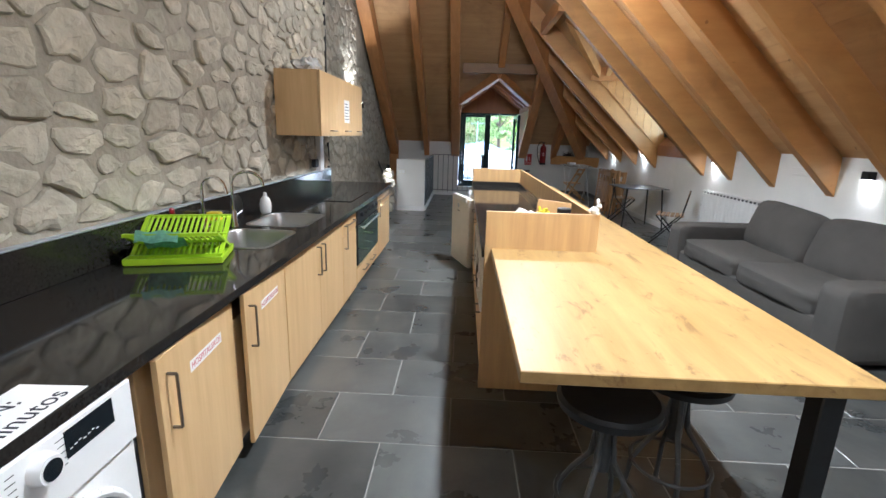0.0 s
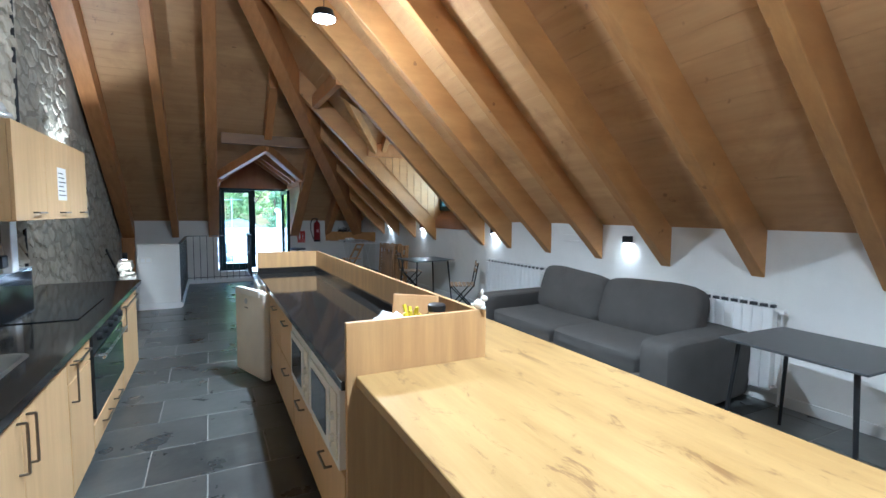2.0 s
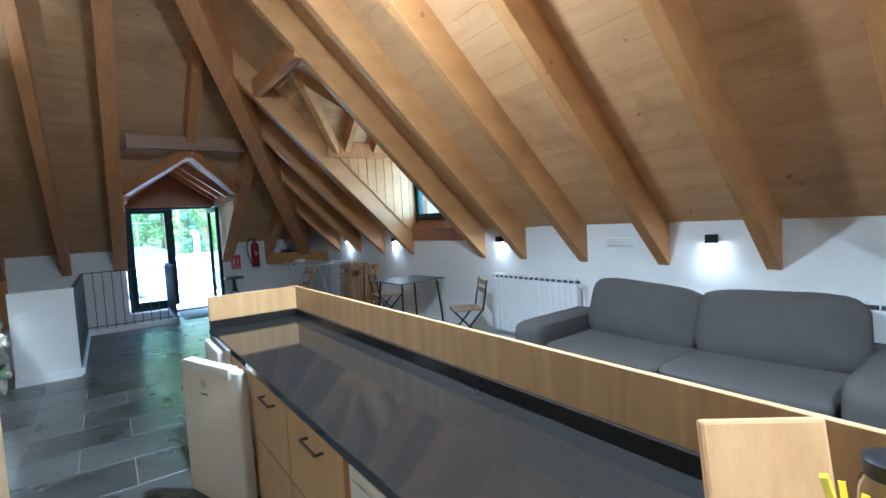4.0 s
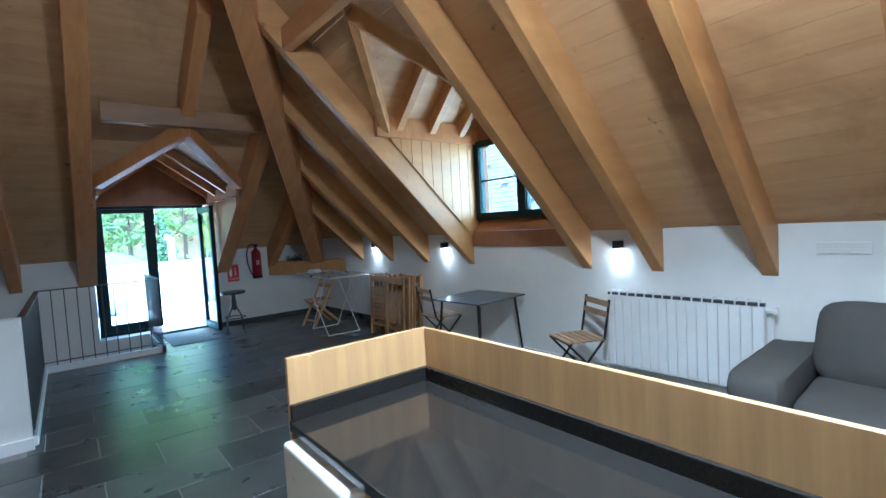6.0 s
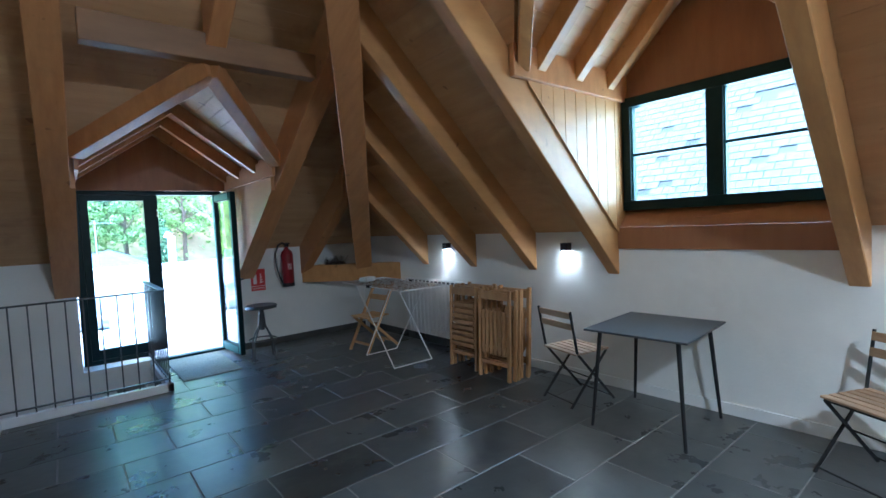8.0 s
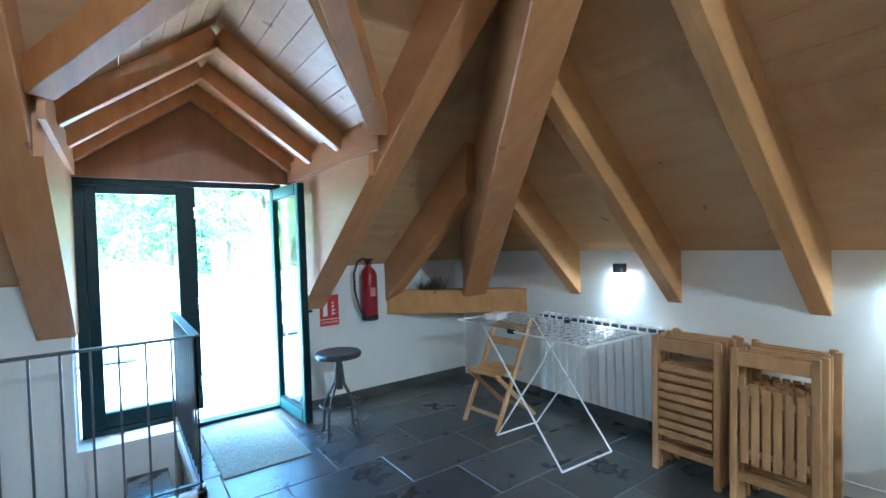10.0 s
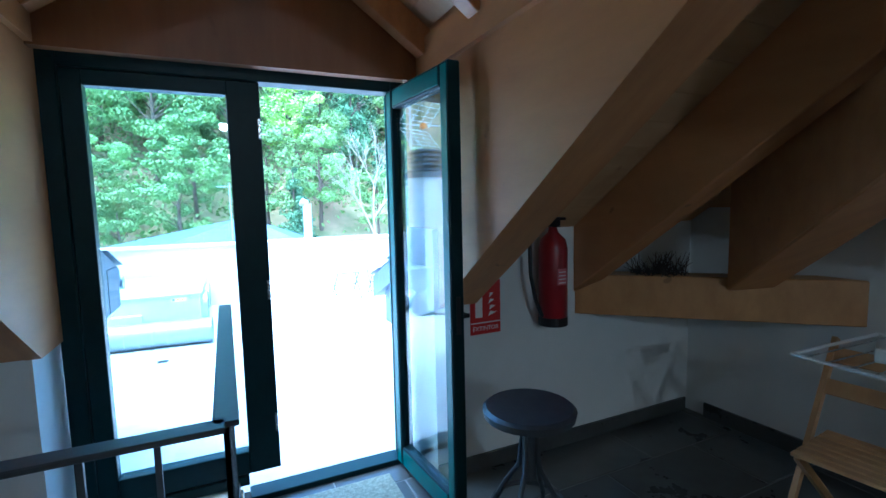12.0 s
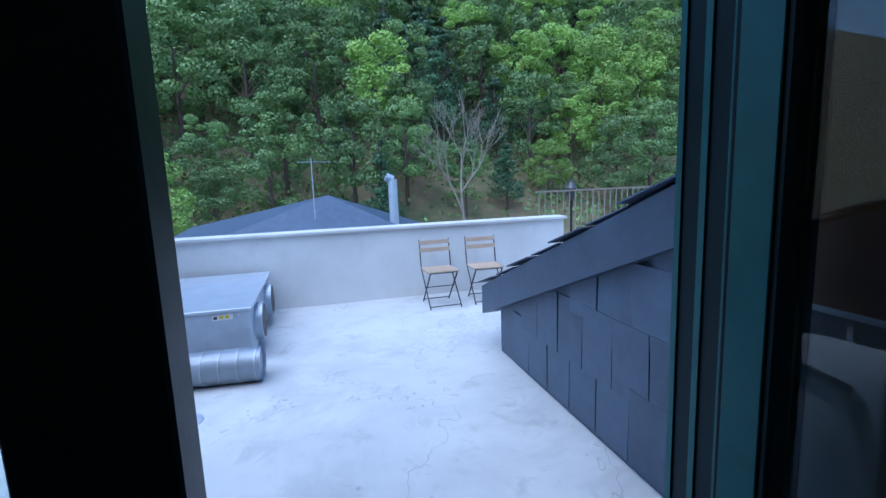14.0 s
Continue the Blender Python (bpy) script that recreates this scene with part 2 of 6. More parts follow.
def plank_table_material():
    """Rustic oak board with knots, cracks and grain along y."""
    m = material("knotty_oak_top", (0.43, 0.285, 0.112), 0.38, scale=2.2, stretch=(7, 0.7, 7), col2=(0.32, 0.195, 0.068), bump=0.06, bscale=20)
    n, l = m.node_tree.nodes, m.node_tree.links
    b = n["Principled BSDF"]
    base = b.inputs["Base Color"].links[0].from_socket
    tc = n.new("ShaderNodeTexCoord")
    mp = n.new("ShaderNodeMapping")
    mp.inputs["Scale"].default_value = (5.5, 2.2, 5)
    mp.inputs["Rotation"].default_value = (0, 0, 0.12)
    l.new(tc.outputs["Object"], mp.inputs[0])
    ns = n.new("ShaderNodeTexNoise")
    ns.inputs["Scale"].default_value = 2.1
    ns.inputs["Detail"].default_value = 9
    ns.inputs["Roughness"].default_value = 0.7
    ns.inputs["Distortion"].default_value = 0.7
    l.new(mp.outputs[0], ns.inputs["Vector"])
    rp = n.new("ShaderNodeValToRGB")
    rp.color_ramp.elements[0].position, rp.color_ramp.elements[1].position = 0.56, 0.65
    rp.color_ramp.elements[0].color, rp.color_ramp.elements[1].color = (0, 0, 0, 1), (0.75, 0.75, 0.75, 1)
    l.new(ns.outputs["Fac"], rp.inputs[0])
    mx = n.new("ShaderNodeMixRGB")
    mx.inputs[2].default_value = (0.17, 0.085, 0.03, 1)
    l.new(rp.outputs[0], mx.inputs[0])
    l.new(base, mx.inputs[1])
    l.new(mx.outputs[0], b.inputs["Base Color"])
    return m


M_TOP = plank_table_material()

# ---- building helpers ----


def box(bm, x0, y0, z0, x1, y1, z1, m=None):
    c = [Vector((x, y, z)) for z in (z0, z1) for x, y in ((x0, y0), (x1, y0), (x1, y1), (x0, y1))]
    vs = [bm.verts.new(m @ p if m else p) for p in c]
    for f in ((3, 2, 1, 0), (4, 5, 6, 7), (0, 1, 5, 4), (1, 2, 6, 5), (2, 3, 7, 6), (3, 0, 4, 7)):
        bm.faces.new([vs[i] for i in f])
    return vs


def bevelled(bm, w, seg=1):
    bmesh.ops.bevel(bm, geom=bm.edges[:], offset=w, segments=seg, affect='EDGES', profile=0.6)
    return bm


def rbox(x0, y0, z0, x1, y1, z1, w=0.004, seg=1, m=None):
    bm = bmesh.new()
    box(bm, x0, y0, z0, x1, y1, z1, m)
    return bevelled(bm, w, seg)


def rod(bm, a, b, r, r2=None, seg=8, caps=True):
    a, b = Vector(a), Vector(b)
    r2 = r if r2 is None else r2
    q = (b - a).to_track_quat('Z', 'Y').to_matrix()
    ra, rb = [], []
    for i in range(seg):
        t = 2 * math.pi * i / seg
        d = q @ Vector((math.cos(t), math.sin(t), 0))
        ra.append(bm.verts.new(a + d * r))
        rb.append(bm.verts.new(b + d * r2))
    for i in range(seg):
        j = (i + 1) % seg
        bm.faces.new((ra[i], ra[j], rb[j], rb[i]))
    if caps:
        bm.faces.new(ra[::-1])
        bm.faces.new(rb)


def pipe_run(bm, pts, r, seg=8):
    for a, b in zip(pts, pts[1:]):
        rod(bm, a, b, r, seg=seg)


def lathe(bm, prof, seg=20, at=(0, 0, 0)):
    rings = []
    for r, z in prof:
        rings.append([bm.verts.new((at[0] + r * math.cos(2 * math.pi * i / seg), at[1] + r * math.sin(2 * math.pi * i / seg), at[2] + z)) for i in range(seg)])
    for a, b in zip(rings, rings[1:]):
        for i in range(seg):
            j = (i + 1) % seg
            bm.faces.new((a[i], a[j], b[j], b[i]))
    bm.faces.new(rings[0][::-1])
    bm.faces.new(rings[-1])


def bar(bm, a, b, w, h, up=(0, 0, 1)):
    """A square bar from a to b, w across, h in the up direction (centred)."""
    a, b, up = Vector(a), Vector(b), Vector(up)
    f = (b - a).normalized()
    s = f.cross(up).normalized() * (w / 2)
    u = s.cross(f).normalized() * (h / 2)
    vs = [bm.verts.new(p) for p in (a - s - u, a + s - u, a + s + u, a - s + u, b - s - u, b + s - u, b + s + u, b - s + u)]
    for q in ((0, 1, 2, 3), (7, 6, 5, 4), (0, 4, 5, 1), (1, 5, 6, 2), (2, 6, 7, 3), (3, 7, 4, 0)):
        bm.faces.new([vs[i] for i in q])


def prism(bm, pts, d):
    """A flat outline pts pushed along the vector d."""
    d = Vector(d)
    a = [bm.verts.new(p) for p in pts]
    b = [bm.verts.new(Vector(p) + d) for p in pts]
    bm.faces.new(a[::-1])
    bm.faces.new(b)
    for i in range(len(a)):
        j = (i + 1) % len(a)
        bm.faces.new((a[i], a[j], b[j], b[i]))


def mesh_of(name, bm, mat, smooth=False):
    bmesh.ops.recalc_face_normals(bm, faces=bm.faces[:])
    me = bpy.data.meshes.new(name)
    bm.to_mesh(me)
    bm.free()
    me.materials.append(mat)
    if smooth:
        for p in me.polygons:
            p.use_smooth = True
        me.set_sharp_from_angle(angle=radians(40))
    return me


def part(name, bm, mat, parent, label="", smooth=False, m=None):
    ob = new(name, mesh_of(name, bm, mat, smooth))
    ob.parent = parent
    if m:
        ob.matrix_basis = m
    return tagged(ob, label)


def thing(name, m, label, category, group=""):
    ob = new(name)
    ob.empty_display_size = 0.1
    ob.matrix_basis = m
    return tagged(ob, label, category, group)


def single(name, bm, mat, label, category, m=None, smooth=False, group=""):
    ob = new(name, mesh_of(name, bm, mat, smooth))
    if m:
        ob.matrix_basis = m
    return tagged(ob, label, category, group)


def struct(name, bm, mat, label="", category=""):
    return tagged(new(name, mesh_of(name, bm, mat)), label, category, "", "structure")


def writing(text, size, mat, parent, m, name="lettering"):
    cu = bpy.data.curves.new(name, 'FONT')
    cu.body, cu.size, cu.extrude = text, size, 0.0004
    cu.align_x, cu.align_y = 'CENTER', 'CENTER'
    tmp = bpy.data.objects.new("tmp", cu)
    me = bpy.data.meshes.new_from_object(tmp)
    bpy.data.objects.remove(tmp)
    me.materials.clear()
    me.materials.append(mat)
    ob = new(name, me)
    ob.parent = parent
    ob.matrix_basis = m
    return ob


# ---- the roof's planes ----
WALLM = pose(4.02, 0, 0, 0, 0, 2.3)          # the low side wall: local y runs along it, local -x into the room
SA, SB = 0.98, 0.70                          # slopes of the long side and of the hipped end
YB = 13.54                                   # face of the end wall


def wx(y):
    return 4.02 - 0.0402 * y


def deck_a(x, y):
    return 1.45 + SA * (wx(y) - x)


def deck_b(y):
    return 1.36 + SB * (YB - y)


def hip_y(x):
    y = 9.0
    for _ in range(12):
        y = YB - (deck_a(x, y) - 1.36) / SB
    return y


XL = -2.15                                   # stone wall face beyond the kitchen
XK = -1.76                                   # stone wall face behind the kitchen
YK = 6.12                                    # where the thicker stone wall ends

# ---- large structure ----
bm = bmesh.new()
box(bm, -2.6, -3.4, -0.3, 4.6, 9.62, -0.003)
box(bm, -0.84, 9.62, -0.3, 4.6, 12.42, -0.003)
box(bm, 0.5, 12.42, -0.3, 4.6, 13.84, -0.003)
floor = struct("floor", bm, M_GROUT, "dark slate tile floor with pale grout joints", "floor")

bm = bmesh.new()
prism(bm, [(wx(-3.4), -3.4, -0.02), (wx(13.9), 13.9, -0.02), (wx(13.9), 13.9, 1.46), (wx(-3.4), -3.4, 1.46)], (0.3, 0, 0))
wall_side = struct("wall_side", bm, M_WALL, "low white plastered wall under the rafters", "wall")

# end wall: pieces round the terrace door
bm = bmesh.new()
box(bm, 1.50, YB, -0.02, 3.9, YB + 0.4, 1.38)
box(bm, XL - 0.3, YB, -2.8, -0.17, YB + 0.4, 1.38)
box(bm, -0.17, YB, -2.8, 0.5, YB + 0.4, 0.10)
wall_end = struct("wall_end", bm, M_WALL, "white plastered end wall beside the terrace door", "wall")
bm = bmesh.new()
box(bm, -4.2, -3.4, -0.02, 4.4, -3.1, 7.0)
wall_back = struct("wall_back", bm, M_WALL, "plain white wall", "wall")
# stairwell: sides, bottom and stairs going down
bm = bmesh.new()
box(bm, -0.84, 9.62, -2.8, -0.80, 12.42, -0.3)
box(bm, -0.84, 12.42, -2.8, 0.5, 12.46, -0.3)
box(bm, 0.5, 12.42, -2.8, 0.54, YB, -0.3)
box(bm, XL, 9.5, -2.8, -0.84, 9.62, -0.3)
box(bm, XL - 0.3, 9.5, -2.9, 0.6, YB + 0.3, -2.8)
wall_stairwell = struct("wall_stairwell", bm, M_WALL, "white stairwell walls below the floor", "wall")
stairs = thing("staircase", pose(0, 0, 0), "stone steps going down inside the stairwell", "stairs")
stairs["kind"] = "structure"
for i in range(8):
    part("step", rbox(-0.8 + 1.2 - i * 0.26 - 0.28, 12.5, -0.36 - i * 0.18, -0.8 + 1.2 - i * 0.26, YB, -0.18 - i * 0.18), M_TILE, stairs)
# half wall before the stairs
bm = rbox(-1.38, 9.62, -0.01, -0.80, 9.74, 1.05, 0.006)
wall_parapet = struct("wall_parapet", bm, M_WALL, "white half wall guarding the stairwell", "wall")
bm = rbox(-1.38, 9.60, 0, -0.79, 9.618, 0.10, 0.003)
baseboard_1 = struct("baseboard_1", bm, M_WHITEP, "white skirting board", "baseboard")
bm = bmesh.new()
box(bm, -0.030, 2.2, 0, -0.014, 11.0, 0.09, WALLM)
baseboard_2 = struct("baseboard_2", bm, M_WHITEP, "white skirting board along the low wall", "baseboard")
bm = bmesh.new()
box(bm, -0.030, 11.0, 0, -0.014, 13.4, 0.10, WALLM)
box(bm, 1.5, YB - 0.016, 0, 3.45, YB - 0.002, 0.0905)
baseboard_3 = struct("baseboard_3", bm, M_TILE, "dark slate skirting tiles", "baseboard")

# stone wall cores
bm = bmesh.new()
box(bm, -3.2, -3.4, -0.02, XK - 0.014, YK, 7.0)
wall_stone = struct("wall_stone", bm, M_MORTAR, "rough rubble stone wall with pale mortar", "wall")
bm = bmesh.new()
box(bm, -3.2, YK, -2.9, XL - 0.014, YB + 0.4, 7.0)
wall_stone_far = struct("wall_stone_far", bm, M_MORTAR, "grey rubble stone wall beyond the kitchen", "wall")

# ceiling of the long side: boards running along the room
bm = bmesh.new()
W = 0.135
x = wx(13.0) + 0.25
WIN0, WIN1, WINX = 7.60, 9.17, 1.52           # opening for the window dormer
while x > XK - 0.5:
    x1 = x - W + 0.0015
    y1a, y1b = hip_y(x), hip_y(x1)
    spans = [(-3.4, -3.4, y1a, y1b)]
    if x > WINX + 0.02:
        g0, g1 = (min(1.0, max(0.0, (v - WINX) / 0.78)) * 0.785 for v in (x, x1))
        spans = [(-3.4, -3.4, 8.385 - g0, 8.385 - g1), (8.385 + g0, 8.385 + g1, y1a, y1b)]
    for a0, a1, b0, b1 in spans:
        if min(b0, b1) - a0 < 0.02:
            continue
        pts = [Vector((x, a0, deck_a(x, a0))), Vector((x, b0, deck_a(x, b0))), Vector((x1, b1, deck_a(x1, b1))), Vector((x1, a1, deck_a(x1, a1)))]
        prism(bm, pts, (0.015, 0, 0.016))
    x -= W
# backing sheet over the boards
for a0, b0, xa, xb in ((-3.4, WIN0, wx(0) + 0.3, XK - 0.6), (WIN1, YB, wx(13) + 0.3, 0.0), (WIN0, WIN1, WINX, XK - 0.6)):
    pts = [Vector((xa, a0, deck_a(xa, a0) + 0.017)), Vector((xa, b0, deck_a(xa, b0) + 0.017)), Vector((xb, b0, deck_a(xb, b0) + 0.017)), Vector((xb, a0, deck_a(xb, a0) + 0.017))]
    prism(bm, pts, (0.08, 0, 0.08))
ceiling = struct("ceiling", bm, M_DECK, "sloping spruce board ceiling", "ceiling")

# ceiling of the hipped end: boards running across
DX0, DX1, DXC = -0.16, 1.55, 0.69              # door dormer: sides and ridge
DYA, DYV = 11.20, 12.05                        # valley from the ridge point to the sides
bm = bmesh.new()
y = YB + 0.1


def hip_x(y):
    z = deck_b(y)
    return wx(y) - (z - 1.45) / SA


def half_open(y):
    return max(0.0, min(1.0, (y - DYA) / (DYV - DYA))) * (DX1 - DX0) / 2


while y > 4.6:
    y1 = y - W + 0.0015
    xr0, xr1 = hip_x(y), hip_x(y1)
    h0, h1 = half_open(y), half_open(y1)
    spans = [(XL - 0.3, XL - 0.3, xr0, xr1)] if h0 == 0 else [(XL - 0.3, XL - 0.3, DXC - h0, DXC - h1), (DXC + h0, DXC + h1, xr0, xr1)]
    for a0, a1, b0, b1 in spans:
        if b0 - a0 < 0.02 or b1 - a1 < 0.02:
            continue
        pts = [Vector((a0, y, deck_b(y))), Vector((b0, y, deck_b(y))), Vector((b1, y1, deck_b(y1))), Vector((a1, y1, deck_b(y1)))]
        prism(bm, pts, (0, 0.012, 0.016))
    y -= W
for xa, xb, ya, yb in ((XL - 0.3, DX0, YB + 0.3, 4.6), (DX1, 3.6, YB + 0.3, 9.0), (DX0, DX1, DYA + 0.05, 4.6)):
    pts = [Vector((xa, ya, deck_b(ya) + 0.017)), Vector((xb, ya, deck_b(ya) + 0.017)), Vector((xb, yb, deck_b(yb) + 0.017)), Vector((xa, yb, deck_b(yb) + 0.017))]
    prism(bm, pts, (0, 0.08, 0.08))
ceiling_end = struct("ceiling_end", bm, M_DECKB, "sloping spruce board ceiling of the hipped end", "ceiling")

# rafters of the long side
RD = 0.40                                      # depth, upright


def rafter_a(yw, top_x, w=0.115, low_x=None, name="rafter"):
    bm = bmesh.new()
    yy = yw
    xa, xb = (wx(yw) - 0.001 if low_x is None else low_x), top_x
    za, zb = deck_a(xa, yy), deck_a(xb, yy)
    pts = [(xa, yy, za - RD), (xa, yy, za), (xb, yy, zb), (xb, yy, zb - RD)]
    prism(bm, pts, (0, w, 0))
    bmesh.ops.recalc_face_normals(bm, faces=bm.faces[:])
    bevelled(bm, 0.006)
    return single(name, bm, M_RAFT, "honey-brown glulam roof rafter ending at the low white wall", "rafter", group="rafters of the long slope")


for yw in (-2.12, -1.23, -0.34, 0.54, 1.43, 2.315, 3.20, 4.09, 4.98, 5.87, 6.745):
    rafter_a(yw, XK - 0.35)
rafter_a(7.475, XL)
rafter_a(9.178, 0.72)
for yw, tx in ((10.10, 1.45), (10.985, 2.05), (11.888, 2.66)):
    rafter_a(yw, tx)


def rafter_b(xc, top_y, w=0.14, low_y=None, mat=M_RAFTB, depth=0.40):
    bm = bmesh.new()
    ya, yb = (YB - 0.001 if low_y is None else low_y), top_y
    x0 = xc - w / 2
    pts = [(x0, ya, deck_b(ya) - depth), (x0, ya, deck_b(ya)), (x0, yb, deck_b(yb)), (x0, yb, deck_b(yb) - depth)]
    prism(bm, pts, (w, 0, 0))
    bmesh.ops.recalc_face_normals(bm, faces=bm.faces[:])
    bevelled(bm, 0.006)
    return single("rafter", bm, mat, "pale brown glulam rafter of the hipped roof end", "rafter", group="rafters of the hipped end")


rafter_b(-1.99, 5.6, 0.24)
bm = bmesh.new()
box(bm, -2.11, YB - 0.16, 0.14, -1.87, YB - 0.002, 0.975)
single("corner_post", bevelled(bm, 0.006), M_RAFTB, "short upright timber under the outermost rafter", "post")
rafter_b(-1.06, 7.2)
rafter_b(-0.27, 8.4, 0.19)
rafter_b(1.66, 10.55, 0.19)
rafter_b(2.5, 12.1)
rafter_b(0.72, 9.6, 0.14, low_y=10.72)
# header across the end dormer
bm = bmesh.new()
z = deck_b(10.72)
box(bm, -0.10, 10.66, z - 0.47, 1.50, 10.78, z - 0.27)
single("header_beam", bevelled(bm, 0.006), M_RAFT_SHADED, "horizontal glulam header above the dormer opening, its shade put into the colour", "beam")

# hip beam from the corner beam up to the stone wall
bm = bmesh.new()


def hip_line(y):
    """The middle of the hip beam's underside."""
    return Vector((2.01 + 0.587 * (y - 11), y, 2.29 - 0.675 * (y - 11)))


pa, pb = hip_line(12.92), hip_line(6.0)
ta, tb = (Vector((p.x, p.y, min(deck_a(p.x, p.y), deck_b(p.y)) + 0.03)) for p in (pa, pb))
f = pb - pa
side = Vector((f.y, -f.x, 0)).normalized() * 0.115
prism(bm, [pa - side, ta - side, tb - side, pb - side], side * 2)
bmesh.ops.recalc_face_normals(bm, faces=bm.faces[:])
single("hip_beam", bevelled(bm, 0.008), M_RAFTB, "large honey glulam hip beam rising from the corner", "beam")
# corner beam
bm = bmesh.new()
bar(bm, (2.50, 13.60, 0.945), (3.62, 12.56, 0.945), 0.17, 0.245)
single("corner_beam", bevelled(bm, 0.006), M_RAFT, "short diagonal timber across the room's corner", "beam")

# door dormer: valley beams, rafters, sides, boards, gable
EZ, RZ = 2.24, 2.84                            # eaves and ridge, undersides
dormer = thing("door_dormer", pose(0, 0, 0), "timber dormer roof above the terrace door", "dormer")
dormer["kind"] = "structure"
for s in (-1, 1):
    xe = DX1 - 0.02 if s > 0 else DX0 + 0.02
    bm = bmesh.new()
    bar(bm, (DXC, 10.76, RZ + 0.0), (xe, 11.84, EZ + 0.10), 0.12, 0.16)
    part("valley_beam", bevelled(bm, 0.005), M_RAFTB, dormer)
    for yy in (12.42, 13.05, 13.62):
        bm = bmesh.new()
        bar(bm, (DXC, yy, RZ + 0.085), (xe, yy, EZ + 0.085), 0.09, 0.13)
        part("dormer_rafter", bevelled(bm, 0.004), M_RAFTB, dormer)
    # boards over the rafters
    bm = bmesh.new()
    k, up = 8, 0.165
    for i in range(k):
        a, b = i / k, (i + 1) / k - 0.004
        xa, xb = DXC + (xe - DXC) * a, DXC + (xe - DXC) * b
        za, zb = RZ + (EZ - RZ) * a + up, RZ + (EZ - RZ) * b + up
        ys = DYA + (DYV - DYA) * a - 0.02
        yt = DYA + (DYV - DYA) * b - 0.02
        prism(bm, [(xa, ys, za), (xa, 14.2, za), (xb, 14.2, zb), (xb, yt, zb)], (0, 0, 0.05))
    part("dormer_boards", bm, M_DECKB, dormer)
    # triangular side
    bm = bmesh.new()
    prism(bm, [(xe, DYV - 0.05, EZ + 0.23), (xe, YB + 0.36, EZ + 0.23), (xe, YB + 0.36, deck_b(YB) - 0.40), (xe, YB, deck_b(YB) - 0.40), (xe, DYV - 0.05, deck_b(DYV - 0.05) - 0.40)], (s * 0.05, 0, 0))
    part("side_panel", bm, M_RAFTB, dormer)
    bm = bmesh.new()
    x0 = xe - (0.03 if s > 0 else -0.03)
    box(bm, min(x0, xe) - 0.002, DYV - 0.2, EZ - 0.06, max(x0, xe) - 0.002, 13.70, EZ + 0.12)
    part("wall_plate", bm, M_RAFTB, dormer)
bm = bmesh.new()
prism(bm, [(DX0 - 0.1, 13.70, 2.17), (DX1 + 0.05, 13.70, 2.17), (DX1 + 0.05, 13.70, EZ + 0.16), (DXC, 13.70, RZ + 0.16), (DX0 - 0.1, 13.70, EZ + 0.16)], (0, 0.06, 0))
part("gable_panel", bm, M_PANEL, dormer, "dark stained plywood gable panel")
# wooden linings beside the door
for x0, x1 in ((-0.23, -0.175), (1.532, 1.576)):
    bm = bmesh.new()
    prism(bm, [(x0, YB - 0.02, 1.0), (x0, YB + 0.42, 1.0), (x0, YB + 0.42, 2.35), (x0, YB - 0.55, 2.35), (x0, YB - 0.55, 1.78)], (x1 - x0, 0, 0))
    part("door_lining", bm, M_RAFTB, dormer)

# window dormer on the long side
wd = thing("window_dormer", pose(0, 0, 0), "timber dormer with a window in the long slope", "dormer")
wd["kind"] = "structure"
PZ, GZ, YC = 2.66, 3.44, 8.385
XW = 3.76
for s in (-1, 1):
    ye = WIN1 + 0.0 if s > 0 else WIN0 - 0.0
    bm = bmesh.new()
    prism(bm, [(XW + 0.2, ye, 1.30), (XW + 0.2, ye, PZ + 0.12), (2.35, ye, PZ + 0.12)], (0, s * 0.03, 0))
    part("side_panel", bm, M_PANEL, wd)
    # upright lining boards
    for i in range(9):
        xa = 3.74 - i * 0.145
        top, lowz = PZ - 0.05, max(1.32, deck_a(xa, 9.2) - 0.05)
        if top - lowz < 0.06:
            break
        bm = bmesh.new()
        prism(bm, [(xa, ye - s * 0.012, lowz), (xa, ye - s * 0.012, top), (xa - 0.138, ye - s * 0.012, top), (xa - 0.138, ye - s * 0.012, min(top, lowz + 0.138))], (0, s * 0.012, 0))
        part("board", bm, M_RAFT, wd)
    bm = bmesh.new()
    box(bm, 2.25, min(ye, ye - s * 0.05), PZ - 0.06, XW, max(ye, ye - s * 0.05), PZ + 0.17)
    part("wall_plate", bevelled(bm, 0.004), M_RAFTB, wd)
    for xx in (2.55, 3.02, 3.48):
        bm = bmesh.new()
        bar(bm, (xx, YC, GZ + 0.07), (xx, ye, PZ + 0.07), 0.09, 0.15)
        part("dormer_rafter", bevelled(bm, 0.004), M_RAFT, wd)
    bm = bmesh.new()
    bar(bm, (2.40, ye, PZ + 0.05), (1.62, YC, GZ + 0.05), 0.09, 0.17)
    part("valley_beam", bevelled(bm, 0.005), M_RAFT, wd)
    bm = bmesh.new()
    k = 8
    for i in range(k):
        a, b = i / k, (i + 1) / k - 0.004
        y0, y1 = YC + (ye - YC) * a, YC + (ye - YC) * b
        z0, z1 = GZ + (PZ - GZ) * a + 0.15, GZ + (PZ - GZ) * b + 0.15
        xs, xt = 1.49 + 0.78 * a, 1.49 + 0.78 * b
        prism(bm, [(xs, y0, z0), (4.3, y0, z0), (4.3, y1, z1), (xt, y1, z1)], (0, 0, 0.05))
    part("dormer_boards", bm, M_DECKB, wd)
bm = bmesh.new()
